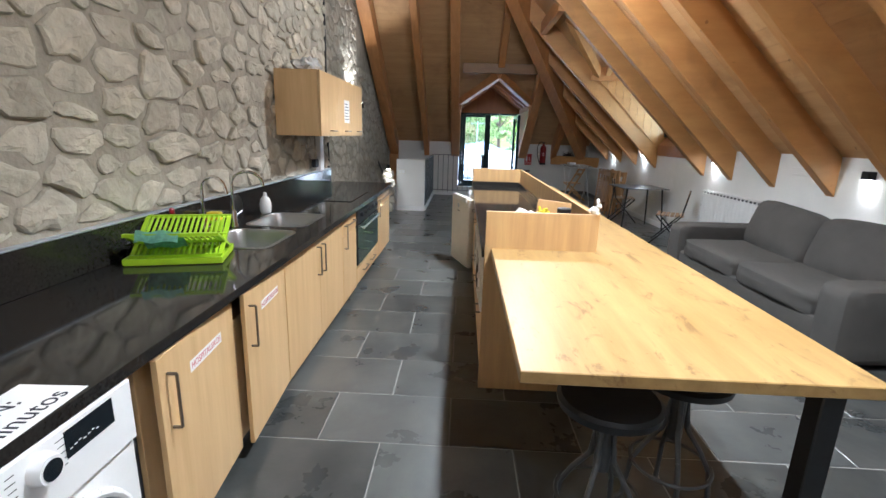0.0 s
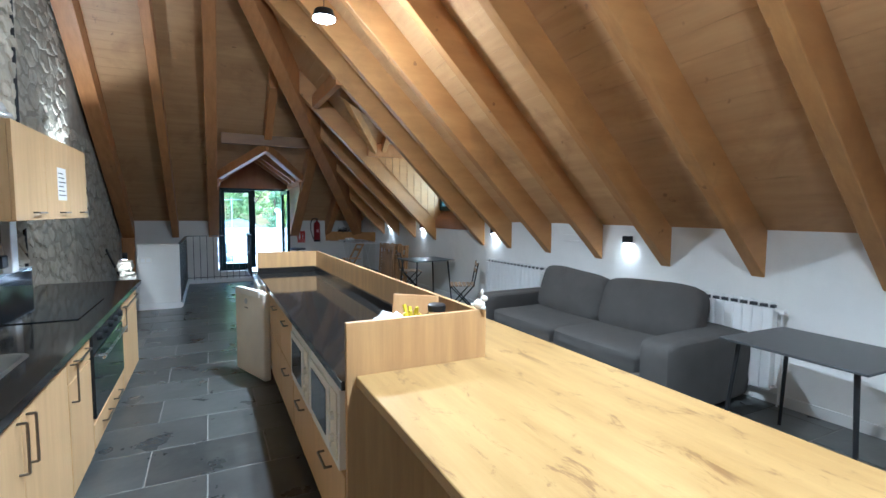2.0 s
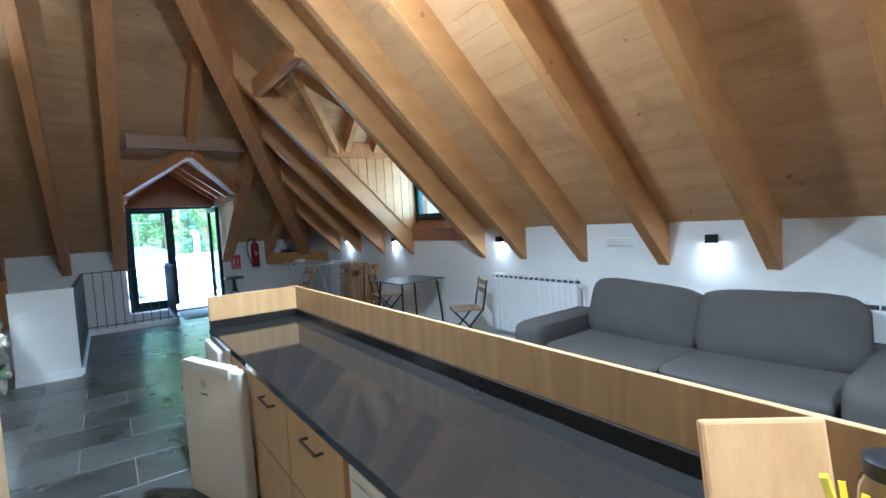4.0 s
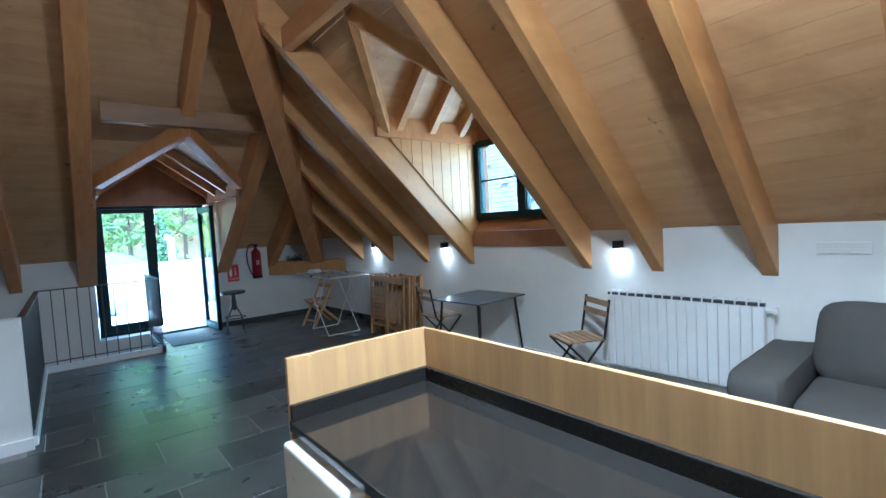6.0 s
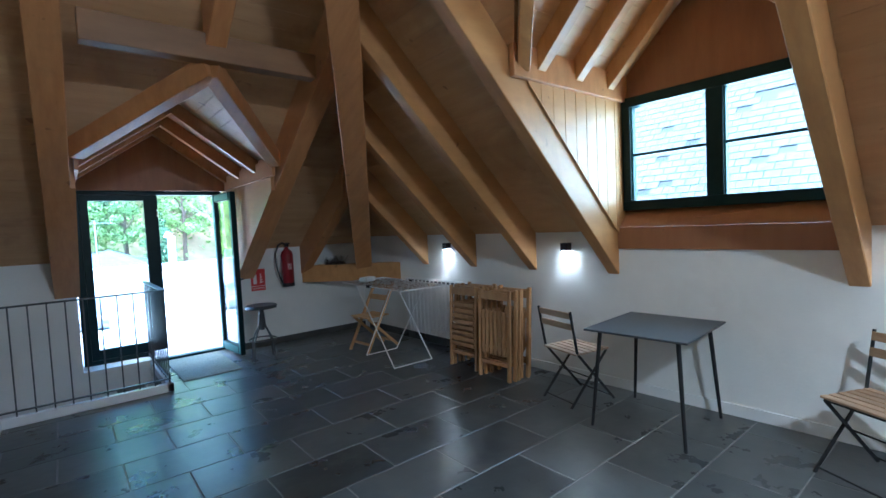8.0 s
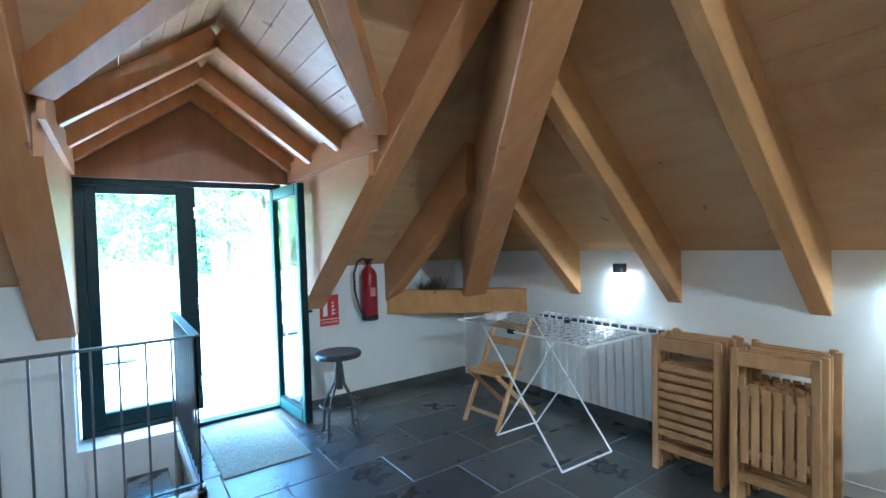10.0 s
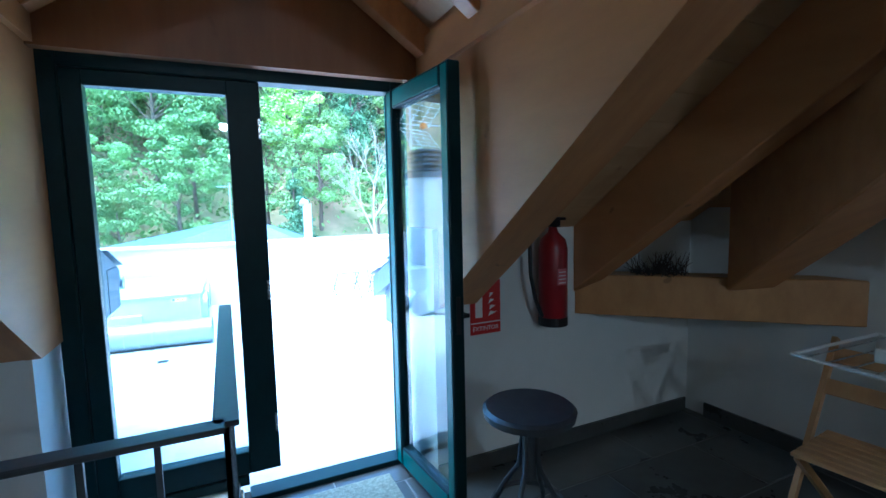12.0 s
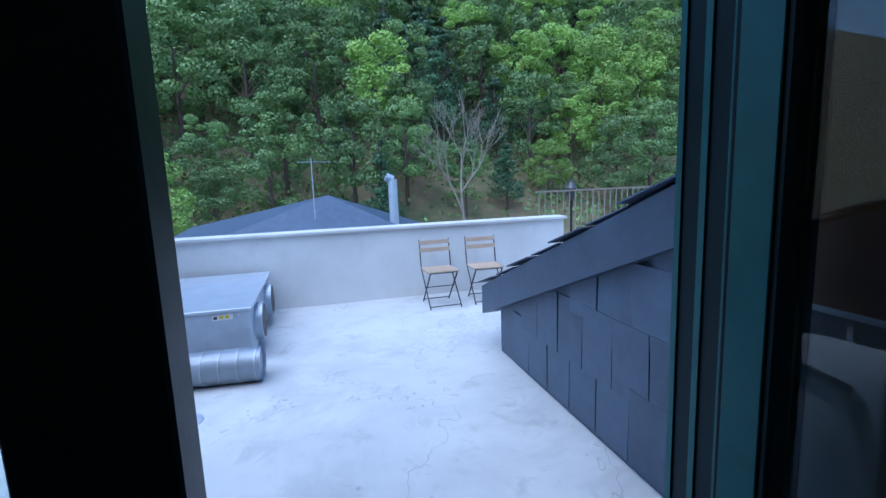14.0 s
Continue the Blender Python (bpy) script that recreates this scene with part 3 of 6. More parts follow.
prism(bm, [(XW + 0.02, WIN0 - 0.05, 2.63), (XW + 0.02, WIN1 + 0.05, 2.63), (XW + 0.02, WIN1 + 0.05, PZ + 0.12), (XW + 0.02, YC, GZ + 0.12), (XW + 0.02, WIN0 - 0.05, PZ + 0.12)], (0.05, 0, 0))
part("gable_panel", bm, M_PANEL, wd, "dark stained gable panel")
bm = bmesh.new()
prism(bm, [(wx(7.6) - 0.02, 7.592, 1.29), (wx(9.2) - 0.02, 9.176, 1.29), (wx(9.2) - 0.02, 9.176, 1.48), (wx(7.6) - 0.02, 7.592, 1.48)], (0.018, 0, 0))
prism(bm, [(wx(7.6) - 0.02, 7.592, 1.481), (wx(9.2) - 0.02, 9.176, 1.481), (XW + 0.03, 9.176, 1.64), (XW + 0.03, 7.592, 1.64)], (0.05, 0, 0))
part("sill_panel", bm, M_PANEL, wd, "dark stained panel below the window")
bm = bmesh.new()
bar(bm, (1.33, 7.50, deck_a(1.33, 8.4) - 0.29), (1.33, 9.2, deck_a(1.33, 8.4) - 0.29), 0.10, 0.22)
part("header", bevelled(bm, 0.005), M_RAFTB, wd)

# ---- terrace door ----
door = thing("door_1", pose(0, 13.86, 0), "dark green glazed terrace door with one leaf open inwards", "door")
door["kind"] = "structure"


for nm, a in (("jamb", (-0.15, -0.06, 0.10, -0.075, 0.05, 2.20)), ("jamb", (1.385, -0.06, 0.0, 1.46, 0.05, 2.20)), ("head", (-0.075, -0.06, 2.125, 1.385, 0.05, 2.20)),
              ("sill", (0.56, -0.06, -0.005, 1.385, 0.06, 0.028)), ("sill", (-0.075, -0.06, 0.10, 0.56, 0.05, 0.15))):
    part(nm, rbox(*a, 0.004), M_FRAME, door)
# Strips that paint the daylit edges of the jamb.
for x0 in (1.3815,):
    for y0 in (-0.055, -0.01, 0.035):
        part("edge_strip", rbox(x0, y0, 0.03, x0 + 0.003, y0 + 0.012, 2.12, 0.0005), M_FRAME_LIT, door, "frame edge in lighter teal, daylight put into its colour")
fixed = thing("fixed_leaf", pose(0, 0, 0), "", "")
fixed.parent = door
for a in ((-0.073, 0.152, 0.005, 2.122), (0.566, 0.152, 0.715, 2.122), (0.005, 0.152, 0.566, 0.27), (0.005, 2.055, 0.566, 2.122)):
    part("rail", rbox(a[0], -0.045, a[1], a[2], 0.03, a[3], 0.004), M_FRAME, fixed)
pane = part("pane", rbox(0.006, -0.012, 0.271, 0.565, -0.006, 2.054, 0.001), M_GLASS, fixed)
pane.visible_shadow = False
for zz in (0.35, 1.05, 1.85):
    part("hinge", rbox(0.700, -0.056, zz, 0.714, -0.046, zz + 0.10, 0.003), M_STEEL, fixed)
# open leaf: hinged at the right jamb, swung into the room
leaf = thing("open_leaf", pose(1.385, -0.065, 0, 0, 0, -85), "", "")
leaf.parent = door
LW = 0.66
for a in ((0, 0.03, 0.075, 2.12), (LW - 0.075, 0.03, LW, 2.12), (0.075, 0.03, LW - 0.075, 0.145), (0.075, 2.02, LW - 0.075, 2.12)):
    part("rail", rbox(a[0], -0.03, a[1], a[2], 0.03, a[3], 0.005), M_FRAME, leaf)
    # Daylight on the leaf's rails, put on as a lighter strip.
    part("inner_edge", rbox(a[0] + 0.012, -0.034, a[1] + 0.012, a[2] - 0.012, -0.031, a[3] - 0.012, 0.001), M_FRAME_LIT, leaf)
pane = part("pane", rbox(0.076, -0.006, 0.146, LW - 0.076, 0.002, 2.019, 0.001), M_GLASS, leaf)
pane.visible_shadow = False
hb = bmesh.new()
rod(hb, (LW - 0.035, 0.03, 1.0), (LW - 0.035, 0.075, 1.0), 0.011)
rod(hb, (LW - 0.035, 0.072, 1.0), (LW - 0.13, 0.072, 1.0), 0.009)
box(hb, LW - 0.001, -0.012, 0.93, LW + 0.003, 0.012, 1.10)
part("door_handle", hb, M_BLACK, leaf)
for e in (fixed, leaf):
    for key in ("label", "category"):
        if key in e.keys():
            del e[key]

# ---- dormer window ----
win = thing("window_1", pose(XW, 0, 0), "dark green two-light window with one glazing bar in each light", "window")
win["kind"] = "structure"
ws = (7.61, 9.165, 1.63, 2.63)
FW, MW = 0.085, 0.125                          # frame and middle mullion


def vbar(parent, name, y0, z0, y1, z1, d0=-0.05, d1=0.05, mat=M_FRAME):
    return part(name, rbox(d0, y0, z0, d1, y1, z1, 0.004), mat, parent)


vbar(win, "frame", ws[0], ws[2], ws[1], ws[2] + FW)
vbar(win, "frame", ws[0], ws[3] - FW, ws[1], ws[3])
wm_ = (ws[0] + ws[1]) / 2
for y0, y1 in ((ws[0], ws[0] + FW), (wm_ - MW / 2, wm_ + MW / 2), (ws[1] - FW, ws[1])):
    vbar(win, "mullion", y0, ws[2] + FW, y1, ws[3] - FW)
for y0, y1 in ((ws[0] + FW, wm_ - MW / 2), (wm_ + MW / 2, ws[1] - FW)):
    vbar(win, "glazing_bar", y0, 2.11, y1, 2.133, -0.02, 0.02)
    # Lighter strip for the daylight along the frame's inner side.
    vbar(win, "edge_strip", y1 - 0.012, ws[2] + FW, y1, ws[3] - FW, -0.03, -0.022, M_FRAME_LIT)
    p = part("pane", rbox(-0.004, y0, ws[2] + FW, 0.004, y1, ws[3] - FW, 0.001), M_GLASS, win)
    p.visible_shadow = False

# ---- stair railing ----
rail = thing("stair_railing", pose(0, 0, 0), "dark grey steel railing with thin upright balusters round the stairwell", "railing")
RP = [(-0.80, 9.72), (-0.80, 12.40), (0.50, 12.40), (0.50, 13.78)]
for (xa, ya), (xb, yb) in zip(RP, RP[1:]):
    L = math.hypot(xb - xa, yb - ya)
    bm = bmesh.new()
    bar(bm, (xa, ya, 1.045), (xb, yb, 1.045), 0.055, 0.014)
    part("handrail", bevelled(bm, 0.003), M_GREYM, rail)
    bm = bmesh.new()
    bar(bm, (xa, ya, 0.13), (xb, yb, 0.13), 0.03, 0.012)
    part("bottom_rail", bm, M_GREYM, rail)
    k = int(L / 0.125)
    for i in range(k + 1):
        t = i / k
        bm = bmesh.new()
        bar(bm, (xa + (xb - xa) * t, ya + (yb - ya) * t, -0.02), (xa + (xb - xa) * t, ya + (yb - ya) * t, 1.04), 0.012, 0.012, (1, 0, 0))
        part("baluster", bm, M_GREYM, rail)
    if L > 1.2:
        bm = bmesh.new()
        e = 0.03
        box(bm, min(xa, xb) - e, min(ya, yb) - e, 0, max(xa, xb) + e, max(ya, yb) + e, 0.085)
        part("kerb", bevelled(bm, 0.005), M_WHITEP, rail, "white kerb")

hr = bmesh.new()
bar(hr, (-2.09, 11.53, 0.85), (-2.09, 13.3, -0.04), 0.02, 0.05)
for t in (0.1, 0.9):
    p = Vector((-2.09, 11.53 + 1.77 * t, 0.85 - 0.89 * t))
    rod(hr, p, p + Vector((-0.08, 0, -0.02)), 0.008)
single("stair_handrail", hr, M_BLACK, "flat black handrail sloping down the stone wall", "handrail")

# ---- kitchen run along the stone wall ----
KF = -1.02                                     # cabinet fronts
XB = XK + 0.0


def handle_h(parent, z, y0, y1, x=KF, mat=M_DARKM):
    bm = bmesh.new()
    pts = [(x, y0, z), (x + 0.032, y0, z), (x + 0.032, y1, z), (x, y1, z)]
    for a, b in zip(pts, pts[1:]):
        bar(bm, a, b, 0.009, 0.009, (0.2, 0.1, 1))
    part("handle", bm, mat, parent)


def base_cabinet(y0, y1, doors, label, ajar=0, handles="r", writing_on=False, drawer=False, top=0.855):
    c = thing("base_cabinet", pose(0, 0, 0), label, "cabinet", "kitchen base cabinets")
    part("body", rbox(XB + 0.05, y0, 0.10, KF - 0.024, y1, top, 0.002), M_OAK, c)
    part("plinth", rbox(XB + 0.1, y0, 0.0, KF - 0.06, y1, 0.098, 0.002), M_BLACK, c)
    w = (y1 - y0) / doors
    for i in range(doors):
        a, b = y0 + i * w + 0.002, y0 + (i + 1) * w - 0.002
        zt = 0.68 if drawer else 0.85
        d = thing("door", pose(KF - 0.02, b, 0, 0, 0, ajar), "", "")
        d.parent = c
        for key in list(d.keys()):
            del d[key]
        part("panel", rbox(0, a - b, 0.09, 0.02, 0, zt, 0.0015), M_OAK, d)
        hy = -0.05 if (handles == "r" or (handles == "pair" and i == 0)) else a - b + 0.05
        bm = bmesh.new()
        pts = [(0.02, hy, 0.58), (0.052, hy, 0.58), (0.052, hy, 0.78), (0.02, hy, 0.78)]
        for p, q in zip(pts, pts[1:]):
            bar(bm, p, q, 0.0075, 0.0075, (0.3, 1, 0.2))
        part("handle", bm, M_DARKM, d)
        if writing_on:
            part("paper_label", rbox(0.0205, a - b + 0.20, 0.70, 0.0212, -0.13, 0.745, 0.0001), M_PAPER, d)
            writing("HOSPITALEROS", 0.036, M_INKR, d, pose(0.0218, (a - b + 0.07) / 2, 0.722, 90, 0, 90))
    if drawer:
        part("drawer_front", rbox(KF - 0.02, y0 + 0.002, 0.69, KF, y1 - 0.002, 0.85, 0.0015), M_OAK, c)
        handle_h(c, 0.78, y0 + 0.12, y1 - 0.12)
    return c


base_cabinet(1.30, 1.90, 1, "oak-veneer base cabinet with a paper label, door slightly ajar", 5, "l", True)
base_cabinet(1.93, 2.52, 1, "oak-veneer base cabinet with a paper label beside the sink", 4, "l", True, False, 0.72)
base_cabinet(2.53, 3.83, 2, "oak-veneer double cabinet under the sinks", 0, "pair", False, False, 0.72)
base_cabinet(3.84, 4.34, 1, "narrow oak-veneer cabinet with a drawer on top", 0, "l", False, True)
base_cabinet(5.46, 6.36, 1, "oak-veneer end cabinet beside the oven with a drawer", 0, "l", False, True)
# Black strip paints the shade of the open gap between two cabinets.
single("filler_panel", rbox(XB + 0.05, 1.905, 0.0, KF - 0.05, 1.925, 0.855, 0.001), M_BLACK, "thin black strip standing in for the shaded gap between base cabinets", "panel")

oven = thing("oven", pose(0, 0, 0), "built-in dark glass oven with a steel bar handle and knobs", "oven")
part("body", rbox(XB + 0.05, 4.36, 0.26, KF - 0.02, 5.44, 0.855, 0.002), M_BLACK, oven)
part("glass_door", rbox(KF - 0.02, 4.37, 0.29, KF + 0.012, 5.43, 0.69, 0.004), M_DARKG, oven)
part("control_panel", rbox(KF - 0.02, 4.37, 0.70, KF + 0.010, 5.43, 0.85, 0.003), M_BLACK, oven)
bm = bmesh.new()
rod(bm, (KF + 0.05, 4.45, 0.655), (KF + 0.05, 5.35, 0.655), 0.010, seg=10)
for y in (4.52, 5.28):
    rod(bm, (KF, y, 0.655), (KF + 0.05, y, 0.655), 0.008)
part("handle", bm, M_STEEL, oven, "steel bar handle")
for i in range(5):
    bm = bmesh.new()
    y = 4.52 + i * 0.19
    rod(bm, (KF + 0.009, y, 0.78), (KF + 0.038, y, 0.78), 0.026, 0.022, seg=14)
    part("knob", bm, M_BLACK, oven)
part("warming_drawer", rbox(XB + 0.05, 4.36, 0.10, KF, 5.44, 0.255, 0.002), M_OAK, oven, "oak drawer front below the oven")
handle_h(oven, 0.19, 4.6, 4.8)
handle_h(oven, 0.19, 5.0, 5.2)

WF = -0.972                                    # front of the washing machine
wm = thing("washing_machine", pose(0, 0, 0), "white front-loading washing machine with a dark display", "washing machine")
part("body", rbox(XB + 0.06, 0.62, 0.01, WF - 0.018, 1.20, 0.856, 0.012, 2), M_WHITEP, wm)
part("control_panel", rbox(WF - 0.018, 0.625, 0.66, WF, 1.195, 0.857, 0.006), M_WHITEP, wm)
part("display", rbox(WF, 0.955, 0.765, WF + 0.002, 1.115, 0.840, 0.0005), M_DARKG, wm, "black glass display")
for i in range(7):
    part("display_mark", rbox(WF + 0.0021, 0.965 + i * 0.014, 0.786 + 0.003 * (i % 3), WF + 0.0025, 0.974 + i * 0.014, 0.789 + 0.003 * (i % 3), 0.0001), M_PAPER, wm)
bm = bmesh.new()
rod(bm, (WF, 0.885, 0.795), (WF + 0.030, 0.885, 0.795), 0.040, 0.034, seg=28)
part("dial", bm, M_WHITEP, wm, "white programme dial", True)
for i in range(10):
    part("dial_mark", rbox(WF, 0.80 + 0.13 * (i % 2) + (0.004 if i % 3 else 0), 0.755 + 0.018 * (i // 2), WF + 0.0006, 0.825 + 0.13 * (i % 2), 0.7575 + 0.018 * (i // 2), 0.0001), M_GREYM, wm)
bm = bmesh.new()
rod(bm, (WF + 0.030, 0.885, 0.795), (WF + 0.032, 0.885, 0.795), 0.026, seg=20)
part("dial_cap", bm, M_DARKG, wm)
bm = bmesh.new()
for i in range(28):
    a, b = 2 * math.pi * i / 28, 2 * math.pi * (i + 1) / 28
    rod(bm, (WF + 0.0, 0.93 + 0.205 * math.cos(a), 0.42 + 0.205 * math.sin(a)), (WF + 0.0, 0.93 + 0.205 * math.cos(b), 0.42 + 0.205 * math.sin(b)), 0.014, seg=8)
part("door_ring", bm, M_WHITEP, wm, "", True)
bm = bmesh.new()
rod(bm, (WF - 0.008, 0.93, 0.42), (WF + 0.008, 0.93, 0.42), 0.195, 0.17, seg=28)
part("door_glass", bm, M_DARKG, wm)
# Black slab put in for the dark of the gap beside the machine.
single("side_panel", rbox(XB + 0.05, 1.225, 0.0, KF - 0.03, 1.285, 0.856, 0.0015), M_BLACK, "upright black slab standing in for the shaded gap beside the washing machine", "panel")
single("edge_strip", rbox(KF - 0.028, 1.226, 0.0, KF - 0.008, 1.238, 0.856, 0.0015), M_OAK, "narrow oak edge strip beside the washing machine", "panel")
base_cabinet(-0.6, 0.60, 2, "oak-veneer double base cabinet", 0, "pair")

# worktop with two sink holes
SK = ((2.56, 3.07), (3.21, 3.74))              # sinks along y
SX0, SX1 = -1.56, -1.14
wt = thing("worktop", pose(0, 0, 0), "long polished black granite worktop with an upstand", "worktop")
bm = bmesh.new()
for a in ((XB, -0.62, -0.975, SK[0][0]), (XB, SK[0][1], -0.975, SK[1][0]), (XB, SK[1][1], -0.975, 6.39),
          (XB, SK[0][0], SX0, SK[0][1]), (SX1, SK[0][0], -0.975, SK[0][1]), (XB, SK[1][0], SX0, SK[1][1]), (SX1, SK[1][0], -0.975, SK[1][1])):
    bm = bmesh.new()
    box(bm, a[0], a[1], 0.86, a[2], a[3], 0.90)
    part("slab", bm, M_GRANITE, wt)
part("upstand", rbox(XB - 0.02, -0.62, 0.9005, XB + 0.02, 6.10, 1.09, 0.002), M_GRANITE, wt)
part("ledge", rbox(XB - 0.03, -0.62, 1.0905, XB + 0.025, 6.10, 1.10, 0.002), M_GALV, wt, "thin pale ledge on the upstand")
for s in SK:
    sink = thing("sink", pose(0, 0, 0), "stainless steel sink bowl set in the black worktop", "sink", "kitchen sinks")
    y0, y1 = s
    bm = bmesh.new()
    r = 0.07

    def ring(ins, z, rr, k=6):
        out = []
        for cx, cy, a0 in ((SX1 - ins - rr, y1 - ins - rr, 0), (SX0 + ins + rr, y1 - ins - rr, 90), (SX0 + ins + rr, y0 + ins + rr, 180), (SX1 - ins - rr, y0 + ins + rr, 270)):
            for i in range(k):
                a = radians(a0 + 90 * i / (k - 1))
                out.append(bm.verts.new((cx + rr * math.cos(a), cy + rr * math.sin(a), z)))
        return out
    rings = [ring(-0.018, 0.9015, 0.09), ring(-0.018, 0.904, 0.09), ring(0.004, 0.904, 0.075), ring(0.012, 0.89, 0.07), ring(0.02, 0.76, 0.065), ring(0.05, 0.74, 0.05)]
    for a, b in zip(rings, rings[1:]):
        for i in range(len(a)):
            j = (i + 1) % len(a)
            bm.faces.new((a[i], a[j], b[j], b[i]))
    bm.faces.new(rings[-1])
    part("bowl", bm, M_SINK, sink, "", True)
    bm = bmesh.new()
    lathe(bm, ((0.04, 0.741), (0.04, 0.745), (0.015, 0.743)), 16, ((SX0 + SX1) / 2, (y0 + y1) / 2, 0))
    part("drain", bm, M_CHROME, sink)


def tap(x, y, turn):
    t = thing("tap", pose(x, y, 0.9, 0, 0, turn), "chrome swan-neck kitchen tap on the worktop", "tap", "kitchen taps")
    bm = bmesh.new()
    lathe(bm, ((0.028, 0.0), (0.028, 0.012), (0.02, 0.03), (0.02, 0.11), (0.015, 0.12)), 16)
    part("base", bm, M_CHROME, t, "", True)
    bm = bmesh.new()
    pts = [(0, 0, 0.11), (0, 0, 0.30)]
    for i in range(1, 11):
        a = math.pi * i / 11
        pts.append((0.10 - 0.10 * math.cos(a), 0, 0.30 + 0.085 * math.sin(a)))
    pts.append((0.205, 0, 0.285))
    pipe_run(bm, pts, 0.010, 10)
    part("spout", bm, M_CHROME, t, "", True)
    bm = bmesh.new()
    rod(bm, (0, 0.018, 0.07), (0, 0.035, 0.07), 0.012)
    rod(bm, (0, 0.034, 0.07), (0.05, 0.045, 0.11), 0.005)
    part("lever", bm, M_CHROME, t)


tap(-1.62, 2.80, -20)
tap(-1.60, 3.14, 15)

# dish rack, cloth, sponge tub, bottles
RACK = pose(-1.49, 2.35, 0.902, 0, 0, 16)
rk = thing("dish_rack", RACK, "lime green plastic folding dish rack on the worktop", "dish rack")


def slotted_panel(parent, y0, z0, y1, z1, n):
    """A slotted grid panel of the rack, 0.42 m long, from the edge (y0, z0) to the edge (y1, z1)."""
    bm = bmesh.new()
    for x in (-0.205, 0.205):
        bar(bm, (x, y0, z0), (x, y1, z1), 0.022, 0.014)
    for y, z in ((y0, z0), (y1, z1), ((y0 + y1) / 2, (z0 + z1) / 2)):
        bar(bm, (-0.215, y, z), (0.215, y, z), 0.022, 0.016)
    grid_part = part("side_grid", bm, M_GREEN, parent)
    for i in range(n):
        x = -0.18 + i * 0.36 / (n - 1)
        bm = bmesh.new()
        bar(bm, (x, y0, z0 + 0.003), (x, y1, z1 + 0.003), 0.011, 0.008)
        part("slat", bm, M_GREEN, grid_part)


tr_ = rbox(-0.225, -0.185, 0.0, 0.225, 0.12, 0.012, 0.008, 2)
box(tr_, -0.225, -0.185, 0.010, 0.225, -0.175, 0.034)
box(tr_, -0.225, 0.11, 0.010, 0.225, 0.12, 0.034)
box(tr_, -0.225, -0.175, 0.010, -0.215, 0.11, 0.034)
box(tr_, 0.215, -0.175, 0.010, 0.225, 0.11, 0.034)
part("tray", tr_, M_GREEN, rk)
slotted_panel(rk, -0.11, 0.030, 0.175, 0.185, 15)
slotted_panel(rk, 0.09, 0.030, -0.165, 0.150, 15)
bm = bmesh.new()
N = 12
grid = []
for i in range(N + 1):
    row = []
    for j in range(N + 1):
        u, v = i / N, j / N
        w = abs(v - 0.35)
        y = -0.165 + 0.16 * (v - 0.35) * (1.0 if v > 0.35 else 0.45)
        z = 0.172 - 0.20 * w * w / (w + 0.12) + 0.005 * math.sin(11 * u + 4 * v) + 0.008 * noise.noise(Vector((u * 4, v * 4, 3)))
        row.append(bm.verts.new((-0.16 + 0.19 * u + 0.01 * v, y, z)))
    grid.append(row)
for i in range(N):
    for j in range(N):
        bm.faces.new((grid[i][j], grid[i + 1][j], grid[i + 1][j + 1], grid[i][j + 1]))
bmesh.ops.solidify(bm, geom=bm.faces[:], thickness=0.010)
single("dish_cloth", bm, M_MINT, "mint green dish cloth draped over the rack", "cloth", RACK, True)
tub = thing("sponge_tub", pose(-1.66, 3.00, 0.902), "small lime tub holding a yellow sponge", "tub")
bm = bmesh.new()
lathe(bm, ((0.046, 0), (0.056, 0.075), (0.051, 0.075), (0.042, 0.01)), 18)
part("tub", bm, M_GREEN, tub)
part("sponge", rbox(-0.042, -0.03, 0.03, 0.042, 0.03, 0.125, 0.008, 2), M_YELLOW, tub)


def bottle(x, y, prof, mat, label, capmat, capz):
    b = thing("bottle", pose(x, y, 0.902), label, "bottle")
    bm = bmesh.new()
    lathe(bm, prof, 18)
    part("body", bm, mat, b, "", True)
    bm = bmesh.new()
    lathe(bm, ((0.014, capz), (0.014, capz + 0.022), (0.010, capz + 0.03)), 14)
    part("cap", bm, capmat, b)


bottle(-1.62, 3.72, ((0.035, 0), (0.044, 0.02), (0.046, 0.08), (0.034, 0.12), (0.014, 0.14)), M_CERAM, "white detergent bottle beside the sink", M_CERAM, 0.14)
bottle(-1.66, 2.55, ((0.03, 0), (0.034, 0.02), (0.034, 0.15), (0.012, 0.19)), M_GLASSJ, "clear plastic bottle with a red cap", M_RED, 0.19)
# hob
hob = thing("hob", pose(0, 0, 0), "black glass cooking hob let into the worktop", "hob")
part("plate", rbox(-1.62, 4.5, 0.9005, -1.10, 5.3, 0.906, 0.002), M_DARKG, hob)
# paper notice on the worktop end
note = thing("notice", pose(-1.055, 0.90, 0.9005, 0, 0, 93), "white paper notice lying on the worktop's edge", "notice")
part("sheet", rbox(-0.24, -0.075, 0, 0.165, 0.105, 0.0012, 0.0002), M_PAPER, note)
writing("CIÓN:", 0.072, M_INK, note, pose(-0.015, 0.048, 0.002), "lettering")
writing("5Minutos", 0.072, M_INK, note, pose(0.0, -0.030, 0.002), "lettering")

